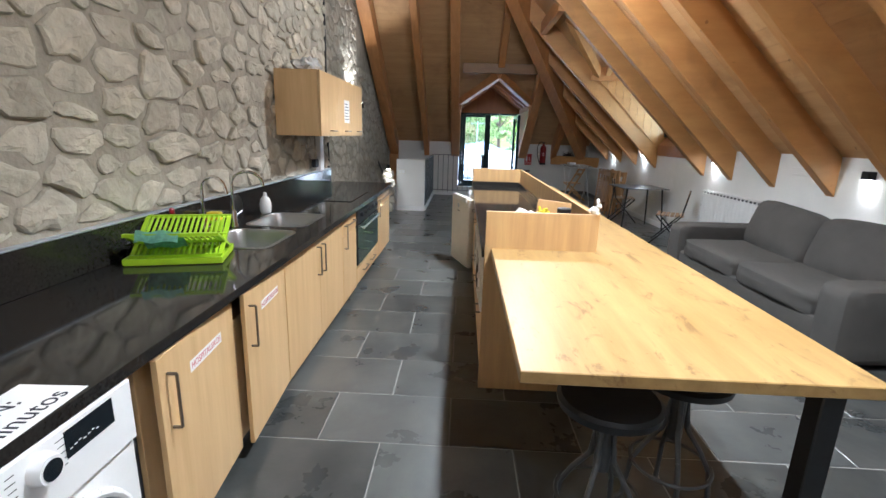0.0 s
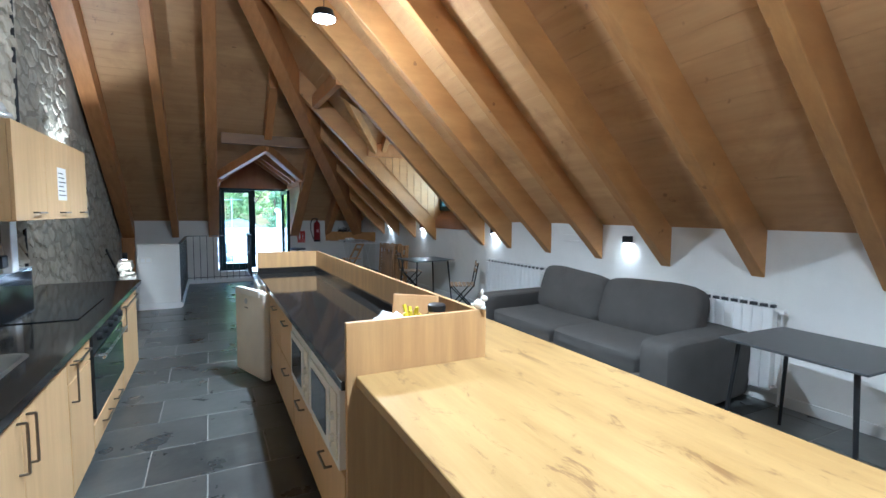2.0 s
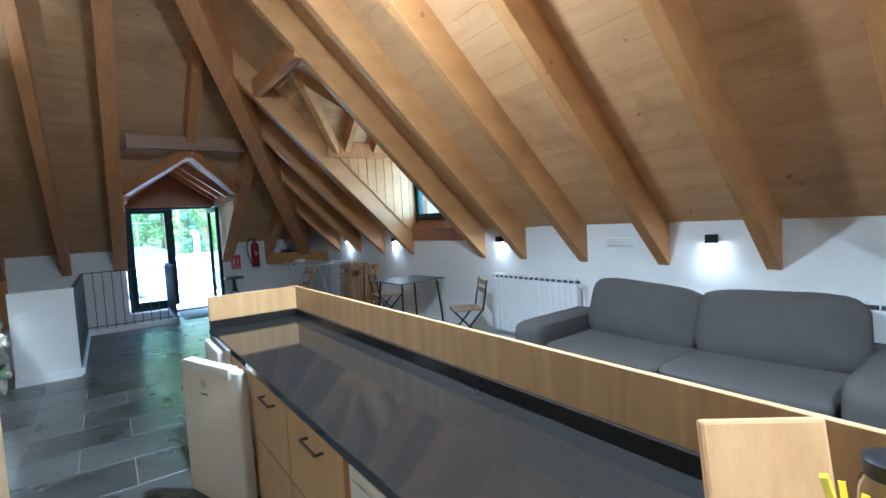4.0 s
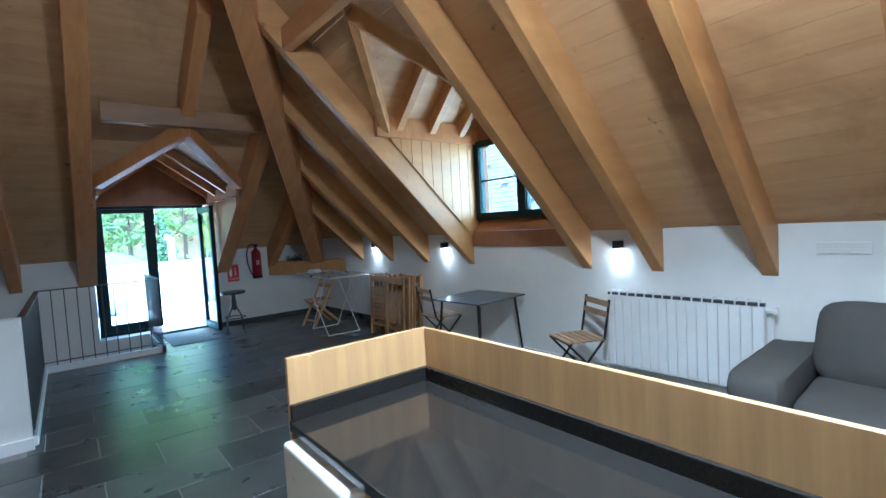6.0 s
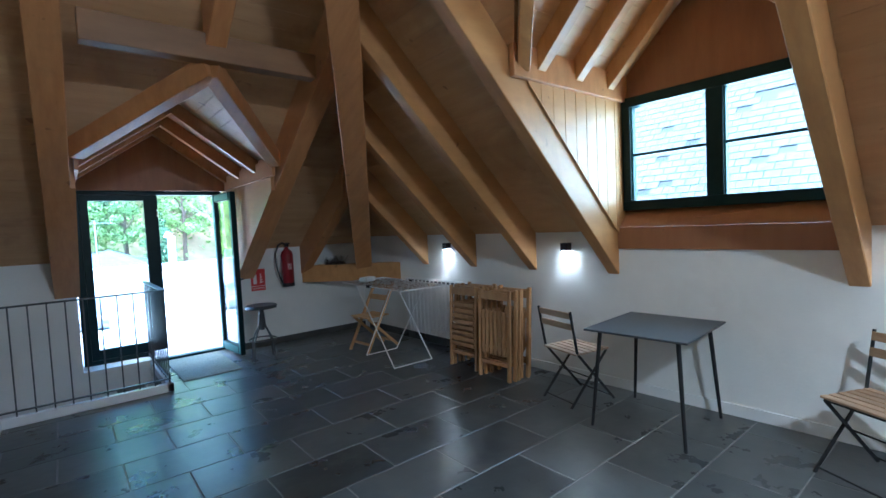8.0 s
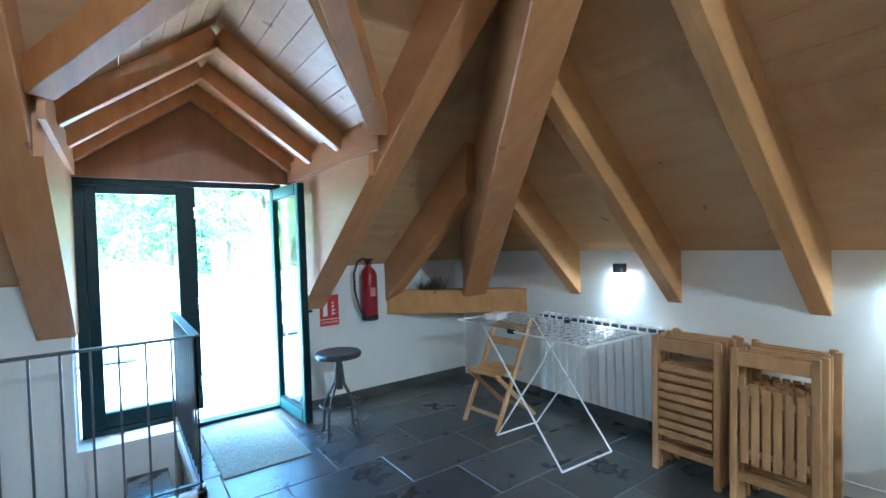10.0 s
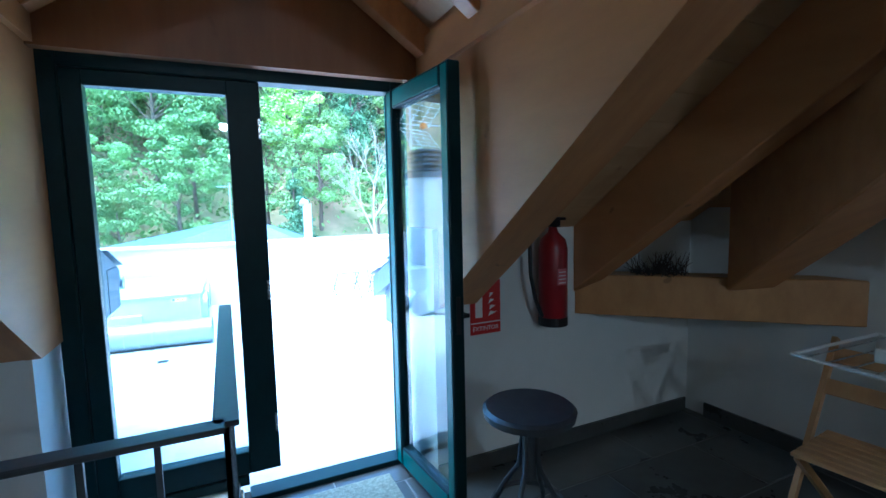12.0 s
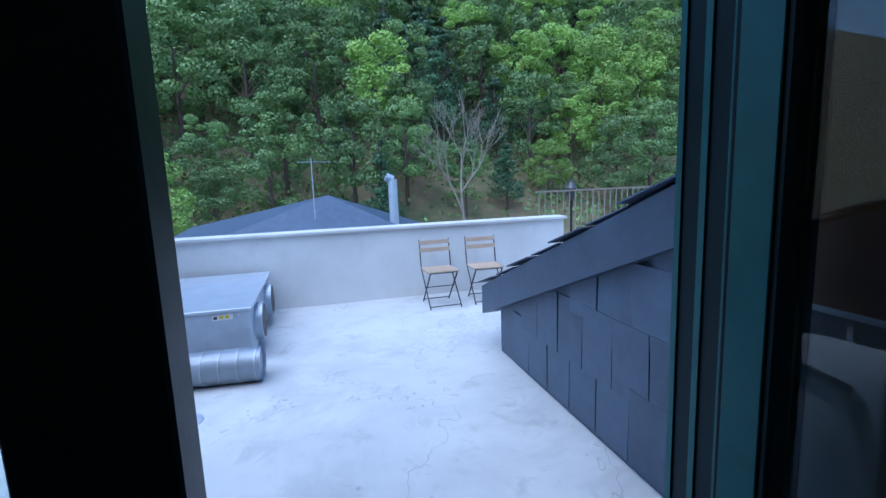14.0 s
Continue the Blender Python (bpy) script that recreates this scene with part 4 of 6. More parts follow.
# upper cabinet
uc = thing("wall_cabinet", pose(0, 0, 0), "oak-veneer wall cabinet with three doors above the worktop", "cabinet")
part("body", rbox(XK + 0.01, 4.36, 1.52, -1.352, 6.12, 2.10, 0.002), M_OAK, uc)
for i in range(3):
    y0 = 4.36 + i * 0.587
    d = part("door", rbox(-1.35, y0 + 0.002, 1.522, -1.33, y0 + 0.585, 2.098, 0.0015), M_OAK, uc)
    bm = bmesh.new()
    for a, b in (((-1.33, y0 + 0.30, 1.57), (-1.30, y0 + 0.30, 1.57)), ((-1.30, y0 + 0.30, 1.57), (-1.30, y0 + 0.46, 1.57)), ((-1.30, y0 + 0.46, 1.57), (-1.33, y0 + 0.46, 1.57))):
        bar(bm, a, b, 0.009, 0.009, (0.2, 0.1, 1))
    part("handle", bm, M_DARKM, d)
sheet = part("paper_notice", rbox(-1.3295, 5.22, 1.66, -1.3285, 5.45, 1.90, 0.0002), M_PAPER, uc, "white paper notice")
for i in range(6):
    part("text_line", rbox(-1.3284, 5.245, 1.695 + i * 0.032, -1.3280, 5.425 - (i % 3) * 0.03, 1.702 + i * 0.032, 0.0001), M_INK, sheet)
# crumpled bag on the cabinet
bm = bmesh.new()
bmesh.ops.create_icosphere(bm, subdivisions=3, radius=0.12)
for v in bm.verts:
    k = 1 + 0.5 * noise.noise(v.co * 14) + 0.25 * noise.noise(v.co * 40)
    v.co = Vector((v.co.x * 1.0 * k, v.co.y * 2.0 * k, max(-0.05, v.co.z * 0.8 * k)))
single("plastic_bag", bm, M_PLAST, "crumpled clear plastic bag lying on the wall cabinet", "bag", pose(-1.55, 4.75, 2.15))
# wall socket box and pale boiler cover beyond the cabinet
single("socket_box", rbox(-1.738, 5.30, 1.16, -1.69, 5.42, 1.25, 0.006), M_BLACK, "small black socket box on the stone wall", "socket")
single("pipe_cover", rbox(XK - 0.01, 5.56, 1.10, XK + 0.05, 5.70, 1.52, 0.006), M_WHITEP, "white upright duct cover under the wall cabinet", "duct")
bm = bmesh.new()
pipe_run(bm, [(XK - 0.005, YK - 0.05, 1.1), (XK - 0.005, YK - 0.05, 5.5)], 0.014)
single("cable", bm, M_BLACK, "black upright cable on the stone wall", "cable")
bm = bmesh.new()
pipe_run(bm, [(XK + 0.10, 6.9, 1.25), (XK + 0.10, 6.9, 1.55)], 0.035, 10)
single("wall_socket", bm, M_BLACK, "small black fitting on the stone wall", "socket", pose(-0.4, 0, 0))

# ---- island ----
isl = thing("kitchen_island", pose(0, 0, 0), "oak-veneer kitchen island with raised side boards", "island")
part("body", rbox(0.155, 2.74, 0.10, 0.755, 6.40, 0.855, 0.002), M_OAK, isl)
part("plinth", rbox(0.20, 2.74, 0.0, 0.74, 6.38, 0.098, 0.002), M_BLACK, isl)
part("end_board", rbox(0.127, 2.700, 0.0, 0.782, 2.722, 1.145, 0.002), M_OAKY, isl)
part("side_board", rbox(0.760, 2.724, 0.0, 0.782, 6.42, 1.135, 0.002), M_OAKY, isl)
part("far_board", rbox(0.120, 6.424, 0.0, 0.782, 6.446, 1.135, 0.002), M_OAKY, isl)
part("upstand", rbox(0.738, 2.724, 0.9005, 0.758, 6.40, 0.96, 0.001), M_GRANITE, isl)
part("upstand", rbox(0.120, 6.40, 0.9005, 0.758, 6.422, 0.96, 0.001), M_GRANITE, isl)
part("drawer_front", rbox(0.132, 4.12, 0.50, 0.152, 4.72, 0.85, 0.0015), M_OAK, isl)
part("drawer_front", rbox(0.132, 4.73, 0.50, 0.152, 5.33, 0.85, 0.0015), M_OAK, isl)
part("drawer_front", rbox(0.132, 4.12, 0.11, 0.152, 4.72, 0.49, 0.0015), M_OAK, isl)
part("drawer_front", rbox(0.132, 4.73, 0.11, 0.152, 5.33, 0.49, 0.0015), M_OAK, isl)
part("drawer_front", rbox(0.132, 2.76, 0.11, 0.152, 4.10, 0.47, 0.0015), M_OAK, isl)
for y0, z in ((4.3, 0.78), (4.9, 0.78), (4.3, 0.42), (3.0, 0.40), (3.7, 0.40)):
    bm = bmesh.new()
    for a, b in (((0.132, y0, z), (0.10, y0, z)), ((0.10, y0, z), (0.10, y0 + 0.16, z)), ((0.10, y0 + 0.16, z), (0.132, y0 + 0.16, z))):
        bar(bm, a, b, 0.009, 0.009, (0.2, 0.1, 1))
    part("handle", bm, M_DARKM, isl)
single("island_worktop", rbox(0.112, 2.724, 0.86, 0.758, 6.42, 0.90, 0.003), M_GRANITE, "polished black granite slab on the island", "worktop")
for y0 in (2.80, 3.44):
    o = thing("microwave", pose(0, 0, 0), "white built-in microwave oven in the island", "microwave", "microwaves in the island")
    y1 = y0 + 0.60
    part("trim_frame", rbox(0.118, y0, 0.48, 0.152, y1, 0.85, 0.004), M_WHITEP, o)
    part("door", rbox(0.106, y0 + 0.14, 0.52, 0.1175, y1 - 0.03, 0.815, 0.004), M_WHITEP, o)
    part("window", rbox(0.103, y0 + 0.19, 0.56, 0.1055, y1 - 0.08, 0.78, 0.001), M_DARKG, o)
    part("keypad", rbox(0.112, y0 + 0.02, 0.52, 0.1175, y0 + 0.13, 0.815, 0.002), M_CREAM, o)
    for zz in (0.60, 0.70):
        bm = bmesh.new()
        rod(bm, (0.1118, y0 + 0.075, zz), (0.095, y0 + 0.075, zz), 0.02, 0.018, seg=14)
        part("knob", bm, M_CREAM, o)

# under-counter fridges: one shut, one with its door open
fr = thing("fridge", pose(0, 0, 0), "small off-white fridge under the island worktop, its door ajar", "fridge")
part("body", rbox(0.156, 5.36, 0.06, 0.70, 5.90, 0.84, 0.004), M_WHITEP, fr)
fd = thing("door", pose(0.13, 5.36, 0, 0, 0, 20), "", "")
fd.parent = fr
for key in list(fd.keys()):
    del fd[key]
part("panel", rbox(-0.07, 0.0, 0.03, 0.0, 0.60, 0.845, 0.02, 3), M_CREAM, fd, "yellowed white fridge door", True)
part("handle_strip", rbox(-0.085, 0.06, 0.80, -0.02, 0.54, 0.862, 0.012, 2), M_WHITEP, fd, "", True)
bm = bmesh.new()
rod(bm, (-0.0702, 0.35, 0.735), (-0.0735, 0.35, 0.735), 0.026, seg=20)
part("emblem", bm, M_GALV, fd)
part("text_line", rbox(-0.0712, 0.31, 0.668, -0.0702, 0.38, 0.678, 0.0002), M_GREYM, fd)
fz = thing("freezer", pose(0, 0, 0), "small white freezer under the island worktop", "freezer")
part("body", rbox(0.157, 5.92, 0.06, 0.70, 6.39, 0.84, 0.004), M_WHITEP, fz)
part("door", rbox(0.07, 5.925, 0.03, 0.154, 6.39, 0.845, 0.018, 3), M_WHITEP, fz, "", True)

# clutter on the island
bm = bmesh.new()
for c, r, sc in (((0, 0, 0.035), 0.035, (0.8, 1.25, 1)), ((0, -0.035, 0.075), 0.022, (0.9, 1.15, 1)), ((0.009, -0.022, 0.115), 0.02, (0.3, 0.45, 1.3)), ((-0.009, -0.02, 0.115), 0.02, (0.3, 0.45, 1.3)), ((0, 0.045, 0.03), 0.012, (1, 1, 1)), ((0.018, -0.03, 0.012), 0.012, (0.9, 1.6, 1)), ((-0.018, -0.03, 0.012), 0.012, (0.9, 1.6, 1))):
    bmesh.ops.create_uvsphere(bm, u_segments=14, v_segments=10, radius=r, matrix=Matrix.Translation(c) @ Matrix.Diagonal((*sc, 1)))
single("rabbit_figurine", bm, M_CERAM, "small white ceramic rabbit sitting on the board's corner", "figurine", pose(0.750, 2.712, 1.146, 0, 0, 60) @ Matrix.Scale(0.66, 4), True)
jar = thing("jar", pose(0.61, 2.87, 0.9005) @ Matrix.Diagonal((0.8, 0.8, 0.95, 1)), "clear glass jar with a dark screw lid", "jar")
bm = bmesh.new()
lathe(bm, ((0.055, 0), (0.06, 0.01), (0.06, 0.21), (0.048, 0.235), (0.044, 0.235), (0.055, 0.205), (0.055, 0.015)), 24)
part("body", bm, M_GLASSJ, jar, "", True)
bm = bmesh.new()
lathe(bm, ((0.052, 0.232), (0.054, 0.262), (0.045, 0.268)), 24)
part("lid", bm, M_BLACK, jar, "black screw lid", True)
single("chopping_board", rbox(-0.12, -0.01, 0, 0.12, 0.012, 0.27, 0.008, 2), M_BEECH, "pale beech chopping board leaning on the island board", "chopping board", pose(0.55, 3.02, 0.905, -12, 0, -40))
bm = bmesh.new()
bmesh.ops.create_icosphere(bm, subdivisions=3, radius=0.12)
for v in bm.verts:
    k = 1 + 0.35 * noise.noise(v.co * 18)
    v.co = Vector((v.co.x * 1.0 * k, v.co.y * 0.55 * k, max(-0.118, v.co.z * 0.95 * k)))
single("white_towel", bm, M_PAPER, "crumpled white tea towel heaped on the island", "towel", pose(0.36, 2.86, 1.02), True)
pegs = thing("peg_bunch", pose(0.49, 2.89, 0.9005), "bunch of yellow plastic pegs in a small white cup", "pegs")
bm = bmesh.new()
lathe(bm, ((0.03, 0), (0.034, 0.17), (0.031, 0.17), (0.028, 0.006)), 18)
part("cup", bm, M_CERAM, pegs, "small white cup", True)
for i in range(9):
    a = i * 0.7
    p = Vector((0.015 * math.cos(a), 0.015 * math.sin(a), 0.14))
    bm = bmesh.new()
    bar(bm, p, p + Vector((0.03 * math.cos(a), 0.03 * math.sin(a), 0.07 + 0.014 * (i % 4))), 0.010, 0.014, (1, 0.3, 0))
    part("peg", bm, M_YELLOW, pegs)

# ---- bar table joined to the island ----
bt = thing("bar_table", pose(0, 0, 0), "long knotty oak bar table with square black steel legs", "table")
bm = bmesh.new()
prism(bm, [(0.165, 1.217, 0.885), (1.205, 1.217, 0.885), (1.205, 6.40, 0.885), (0.786, 6.40, 0.885), (0.786, 2.696, 0.885), (0.165, 2.696, 0.885)], (0, 0, 0.04))
bmesh.ops.recalc_face_normals(bm, faces=bm.faces[:])
part("tabletop", bevelled(bm, 0.003), M_TOP, bt, "knotty oak top")
for x, y in ((1.11, 1.32), (1.11, 3.9), (1.11, 6.2)):
    part("leg", rbox(x - 0.035, y - 0.035, 0, x + 0.035, y + 0.035, 0.884, 0.004), M_BLACK, bt)


def stool(x, y, turn, h, label, seatmat):
    s = thing("stool", pose(x, y, 0, 0, 0, turn), label, "stool", "round stools")
    bm = bmesh.new()
    lathe(bm, ((0.15, h - 0.045), (0.185, h - 0.04), (0.19, h - 0.012), (0.175, h), (0.02, h - 0.004)), 28)
    part("seat", bm, seatmat, s, "", True)
    bm = bmesh.new()
    lathe(bm, ((0.028, h - 0.31), (0.03, h - 0.30), (0.03, h - 0.06), (0.06, h - 0.046)), 16)
    part("column", bm, M_GREYM, s, "", True)
    for i in range(4):
        a = math.pi / 2 * i + 0.4
        c, d = math.cos(a), math.sin(a)
        bm = bmesh.new()
        pts = [(0.026 * c, 0.026 * d, h - 0.10), (0.045 * c, 0.045 * d, h - 0.26), (0.11 * c, 0.11 * d, h - 0.36), (0.155 * c, 0.155 * d, h - 0.45), (0.175 * c, 0.175 * d, 0.02), (0.20 * c, 0.20 * d, 0.0)]
        pipe_run(bm, [Vector(p) for p in pts], 0.011, 8)
        part("leg", bm, M_GREYM, s, "", True)
    bm = bmesh.new()
    k, c = 28, 6
    rg = [[bm.verts.new(((0.16 + 0.009 * math.cos(6.2832 * b / c)) * math.cos(6.2832 * a / k), (0.16 + 0.009 * math.cos(6.2832 * b / c)) * math.sin(6.2832 * a / k),
                         h - 0.43 + 0.009 * math.sin(6.2832 * b / c))) for b in range(c)] for a in range(k)]
    for a in range(k):
        for b in range(c):
            bm.faces.new((rg[a][b], rg[(a + 1) % k][b], rg[(a + 1) % k][(b + 1) % c], rg[a][(b + 1) % c]))
    part("foot_ring", bm, M_GREYM, s, "", True)
    return s


stool(1.60, 12.83, 10, 0.69, "dark grey metal workshop stool beside the terrace door", M_GREYM)
stool(0.55, 1.56, 30, 0.66, "dark metal stool pushed under the bar table", M_BLACK)
stool(0.92, 1.78, 55, 0.66, "dark metal stool pushed under the bar table", M_BLACK)

# ---- lamps ----


def sconce(yl):
    m = WALLM @ pose(0, yl, 0)
    s = thing("wall_lamp", m, "small black cube wall lamp shining down the white wall", "wall lamp", "wall lamps on the low wall")
    part("housing", rbox(-0.085, -0.04, 1.265, -0.003, 0.04, 1.345, 0.004), M_BLACK, s)
    part("lens", rbox(-0.072, -0.026, 1.258, -0.016, 0.026, 1.2645, 0.001), M_BULB, s, "glowing white lens")
    d = new("wall_lamp_beam", bpy.data.lights.new("wall_lamp_beam", 'SPOT'))
    d.data.energy, d.data.spot_size, d.data.spot_blend, d.data.shadow_soft_size = 0.30, radians(96), 0.7, 0.015
    d.data.color = (1.0, 0.98, 0.95)
    d.matrix_world = m @ pose(-0.046, 0, 1.25, 0, 0, 0)


# The lamp at 2.0 is unseen, added to carry the row on.
for yl in (2.0, 4.60, 7.17, 9.72, 11.48):
    sconce(yl)


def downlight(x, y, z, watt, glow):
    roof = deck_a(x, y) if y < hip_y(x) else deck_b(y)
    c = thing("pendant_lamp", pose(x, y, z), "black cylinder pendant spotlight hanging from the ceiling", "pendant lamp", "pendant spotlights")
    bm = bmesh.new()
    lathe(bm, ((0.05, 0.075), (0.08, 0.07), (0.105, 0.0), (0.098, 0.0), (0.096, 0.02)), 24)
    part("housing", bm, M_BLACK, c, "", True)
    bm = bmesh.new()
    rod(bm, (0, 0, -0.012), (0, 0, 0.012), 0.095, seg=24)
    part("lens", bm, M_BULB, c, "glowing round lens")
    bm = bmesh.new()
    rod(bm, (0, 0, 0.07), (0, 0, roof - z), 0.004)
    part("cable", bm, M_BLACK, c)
    # Added point lamp that brightens the ceiling above the downward beam.
    d = new("pendant_fill", bpy.data.lights.new("pendant_fill", 'POINT'))
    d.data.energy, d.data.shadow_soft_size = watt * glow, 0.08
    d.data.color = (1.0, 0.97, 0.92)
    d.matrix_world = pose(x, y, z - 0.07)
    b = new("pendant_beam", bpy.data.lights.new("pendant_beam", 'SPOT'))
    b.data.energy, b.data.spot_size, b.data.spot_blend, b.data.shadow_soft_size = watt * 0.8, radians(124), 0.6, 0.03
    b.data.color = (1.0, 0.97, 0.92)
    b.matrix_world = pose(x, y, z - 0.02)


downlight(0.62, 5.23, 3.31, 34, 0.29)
# Unseen; the table's shadow on the floor fits a lamp here.
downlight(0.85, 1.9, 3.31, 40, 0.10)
# Unseen pendant added behind the start, only to brighten the near end.
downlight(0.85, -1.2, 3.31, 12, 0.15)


def stone_spot(eye, goal, watt):
    c = thing("stone_spotlight", look(eye, goal), "small black spotlight fixed to the stone wall", "spotlight", "spotlights on the stone wall")
    bm = bmesh.new()
    rod(bm, (0, 0, 0.0), (0, 0, 0.09), 0.035, seg=16)
    part("housing", bm, M_BLACK, c)
    bm = bmesh.new()
    rod(bm, (0, 0, -0.004), (0, 0, -0.001), 0.031, seg=16)
    part("lens", bm, M_BULB, c)
    d = new("stone_beam", bpy.data.lights.new("stone_beam", 'SPOT'))
    d.data.energy, d.data.spot_size, d.data.spot_blend, d.data.shadow_soft_size = watt, radians(95), 0.5, 0.03
    d.data.color = (1.0, 0.95, 0.88)
    d.matrix_world = look(Vector(eye) + (Vector(goal) - Vector(eye)).normalized() * 0.02, goal)


stone_spot((-1.93, 8.9, 2.07), (-2.2, 9.0, 3.4), 6)
stone_spot((-1.50, 9.30, 0.86), (-1.52, 9.36, 0.2), 0.5)

# ---- sitting corner ----


def cushion(sx, sy, sz, k=5.0, puff=0.0):
    """A soft box of half sizes sx, sy, sz, with swollen rounded faces."""
    bm = bmesh.new()
    bmesh.ops.create_cube(bm, size=2)
    bmesh.ops.subdivide_edges(bm, edges=bm.edges[:], cuts=9, use_grid_fill=True)
    for v in bm.verts:
        p = v.co
        n = (abs(p.x) ** k + abs(p.y) ** k + abs(p.z) ** k) ** (1 / k)
        q = p / n
        w = 1 + 0.02 * noise.noise(Vector((q.x * 2.1 + sx * 9, q.y * 2.3, q.z * 2.2 + sz * 5)))
        bulge = puff * (1 - q.y * q.y) * (1 - q.z * q.z)
        v.co = Vector((q.x * sx * (w + bulge), q.y * sy * w, q.z * sz * w))
    return bm


sofa = thing("sofa", WALLM @ pose(-0.06, 0, 0), "charcoal grey fabric two-seat sofa against the low wall", "sofa")
part("base", rbox(-1.12, 3.36, 0.06, -0.05, 5.74, 0.30, 0.03, 3), M_SOFA, sofa, "", True)
for y in (3.36, 5.74):
    part("arm", cushion(0.55, 0.15, 0.285, 11), M_SOFA, sofa, "", True, pose(-0.60, y, 0.325))
for y in (4.04, 5.06):
    part("seat_cushion", cushion(0.44, 0.515, 0.10, 9, 0.03), M_SOFA, sofa, "", True, pose(-0.70, y, 0.365))
    part("back_cushion", cushion(0.125, 0.53, 0.285, 5, 0.45), M_SOFA, sofa, "", True, pose(-0.31, y, 0.655, -2 if y < 4.5 else 3, 18 if y < 4.5 else 14, 3 if y < 4.5 else -3))
part("back", cushion(0.09, 1.32, 0.27, 12), M_SOFA, sofa, "", True, pose(-0.12, 4.55, 0.33))
for x in (-1.05, -0.12):
    for y in (3.4, 5.7):
        part("foot", rbox(x - 0.03, y - 0.03, 0, x + 0.03, y + 0.03, 0.07, 0.004), M_BLACK, sofa)


def radiator(y0, y1):
    r = thing("radiator", WALLM @ pose(0, y0, 0), "white aluminium sectional radiator on the low wall", "radiator", "radiators")
    n = round((y1 - y0) / 0.08)
    w = (y1 - y0) / n
    for i in range(n):
        bm = rbox(-0.115, i * w + 0.002, 0.13, -0.035, (i + 1) * w - 0.002, 0.82, 0.007, 2)
        box(bm, -0.118, i * w + 0.012, 0.15, -0.1145, (i + 1) * w - 0.012, 0.80)
        box(bm, -0.116, i * w + 0.001, 0.856, -0.106, (i + 1) * w - 0.001, 0.868)
        box(bm, -0.046, i * w + 0.001, 0.856, -0.036, (i + 1) * w - 0.001, 0.868)
        box(bm, -0.115, i * w + 0.034, 0.82, -0.035, i * w + 0.042, 0.868)
        part("section", bm, M_WHITEP, r)
    bm = bmesh.new()
    rod(bm, (-0.075, -0.07, 0.80), (-0.075, 0.0, 0.80), 0.014)
    rod(bm, (-0.075, -0.07, 0.80), (-0.14, -0.07, 0.80), 0.02, 0.022, seg=12)
    rod(bm, (-0.075, -0.05, 0.16), (-0.075, 0.0, 0.16), 0.012)
    rod(bm, (-0.075, -0.05, 0.0), (-0.075, -0.05, 0.80), 0.008)
    part("valve", bm, M_WHITEP, r)
    # Dark box added for the shade inside the grille; no such part exists.
    part("grille_core", rbox(-0.098, 0.004, 0.8205, -0.054, y1 - y0 - 0.004, 0.846, 0.001), M_GREYM, r, "dark strip standing in for the shade under the top grille")
    for z in (0.3, 0.7):
        bm = bmesh.new()
        box(bm, -0.036, 0.2, z, -0.001, 0.24, z + 0.03)
        part("bracket", bm, M_WHITEP, r)
    return r


radiator(3.07, 4.36)
radiator(5.95, 7.27)
radiator(11.10, 12.30)


vent = thing("wall_vent", WALLM @ pose(0, 5.49, 1.275), "small white slatted ventilation grille on the low wall", "vent")
part("frame", rbox(-0.012, -0.155, -0.045, -0.001, 0.155, 0.045, 0.003), M_WALL, vent)
for i in range(4):
    part("slat", rbox(-0.016, -0.14, -0.036 + i * 0.02, -0.0125, 0.14, -0.024 + i * 0.02, 0.001), M_WALL, vent)


def black_table(x, y, turn, sx, sy, label):
    t = thing("cafe_table", pose(x, y, 0, 0, 0, turn), label, "table", "black cafe tables")
    part("tabletop", rbox(-sx / 2, -sy / 2, 0.732, sx / 2, sy / 2, 0.748, 0.004), M_GREYM, t)
    for i in (-1, 1):
        for j in (-1, 1):
            bm = bmesh.new()
            rod(bm, (i * (sx / 2 - 0.09), j * (sy / 2 - 0.09), 0.73), (i * (sx / 2 - 0.035), j * (sy / 2 - 0.035), 0.0), 0.016, 0.012, seg=10)
            part("leg", bm, M_BLACK, t, "", True)
    bm = bmesh.new()
    box(bm, -sx / 2 + 0.1, -0.02, 0.715, sx / 2 - 0.1, 0.02, 0.731)
    part("brace", bm, M_BLACK, t)


black_table(3.16, 8.62, 4, 0.80, 0.74, "square black metal cafe table with slim splayed legs")
black_table(3.13, 2.44, -2, 0.74, 0.84, "square black metal cafe table beside the sofa")


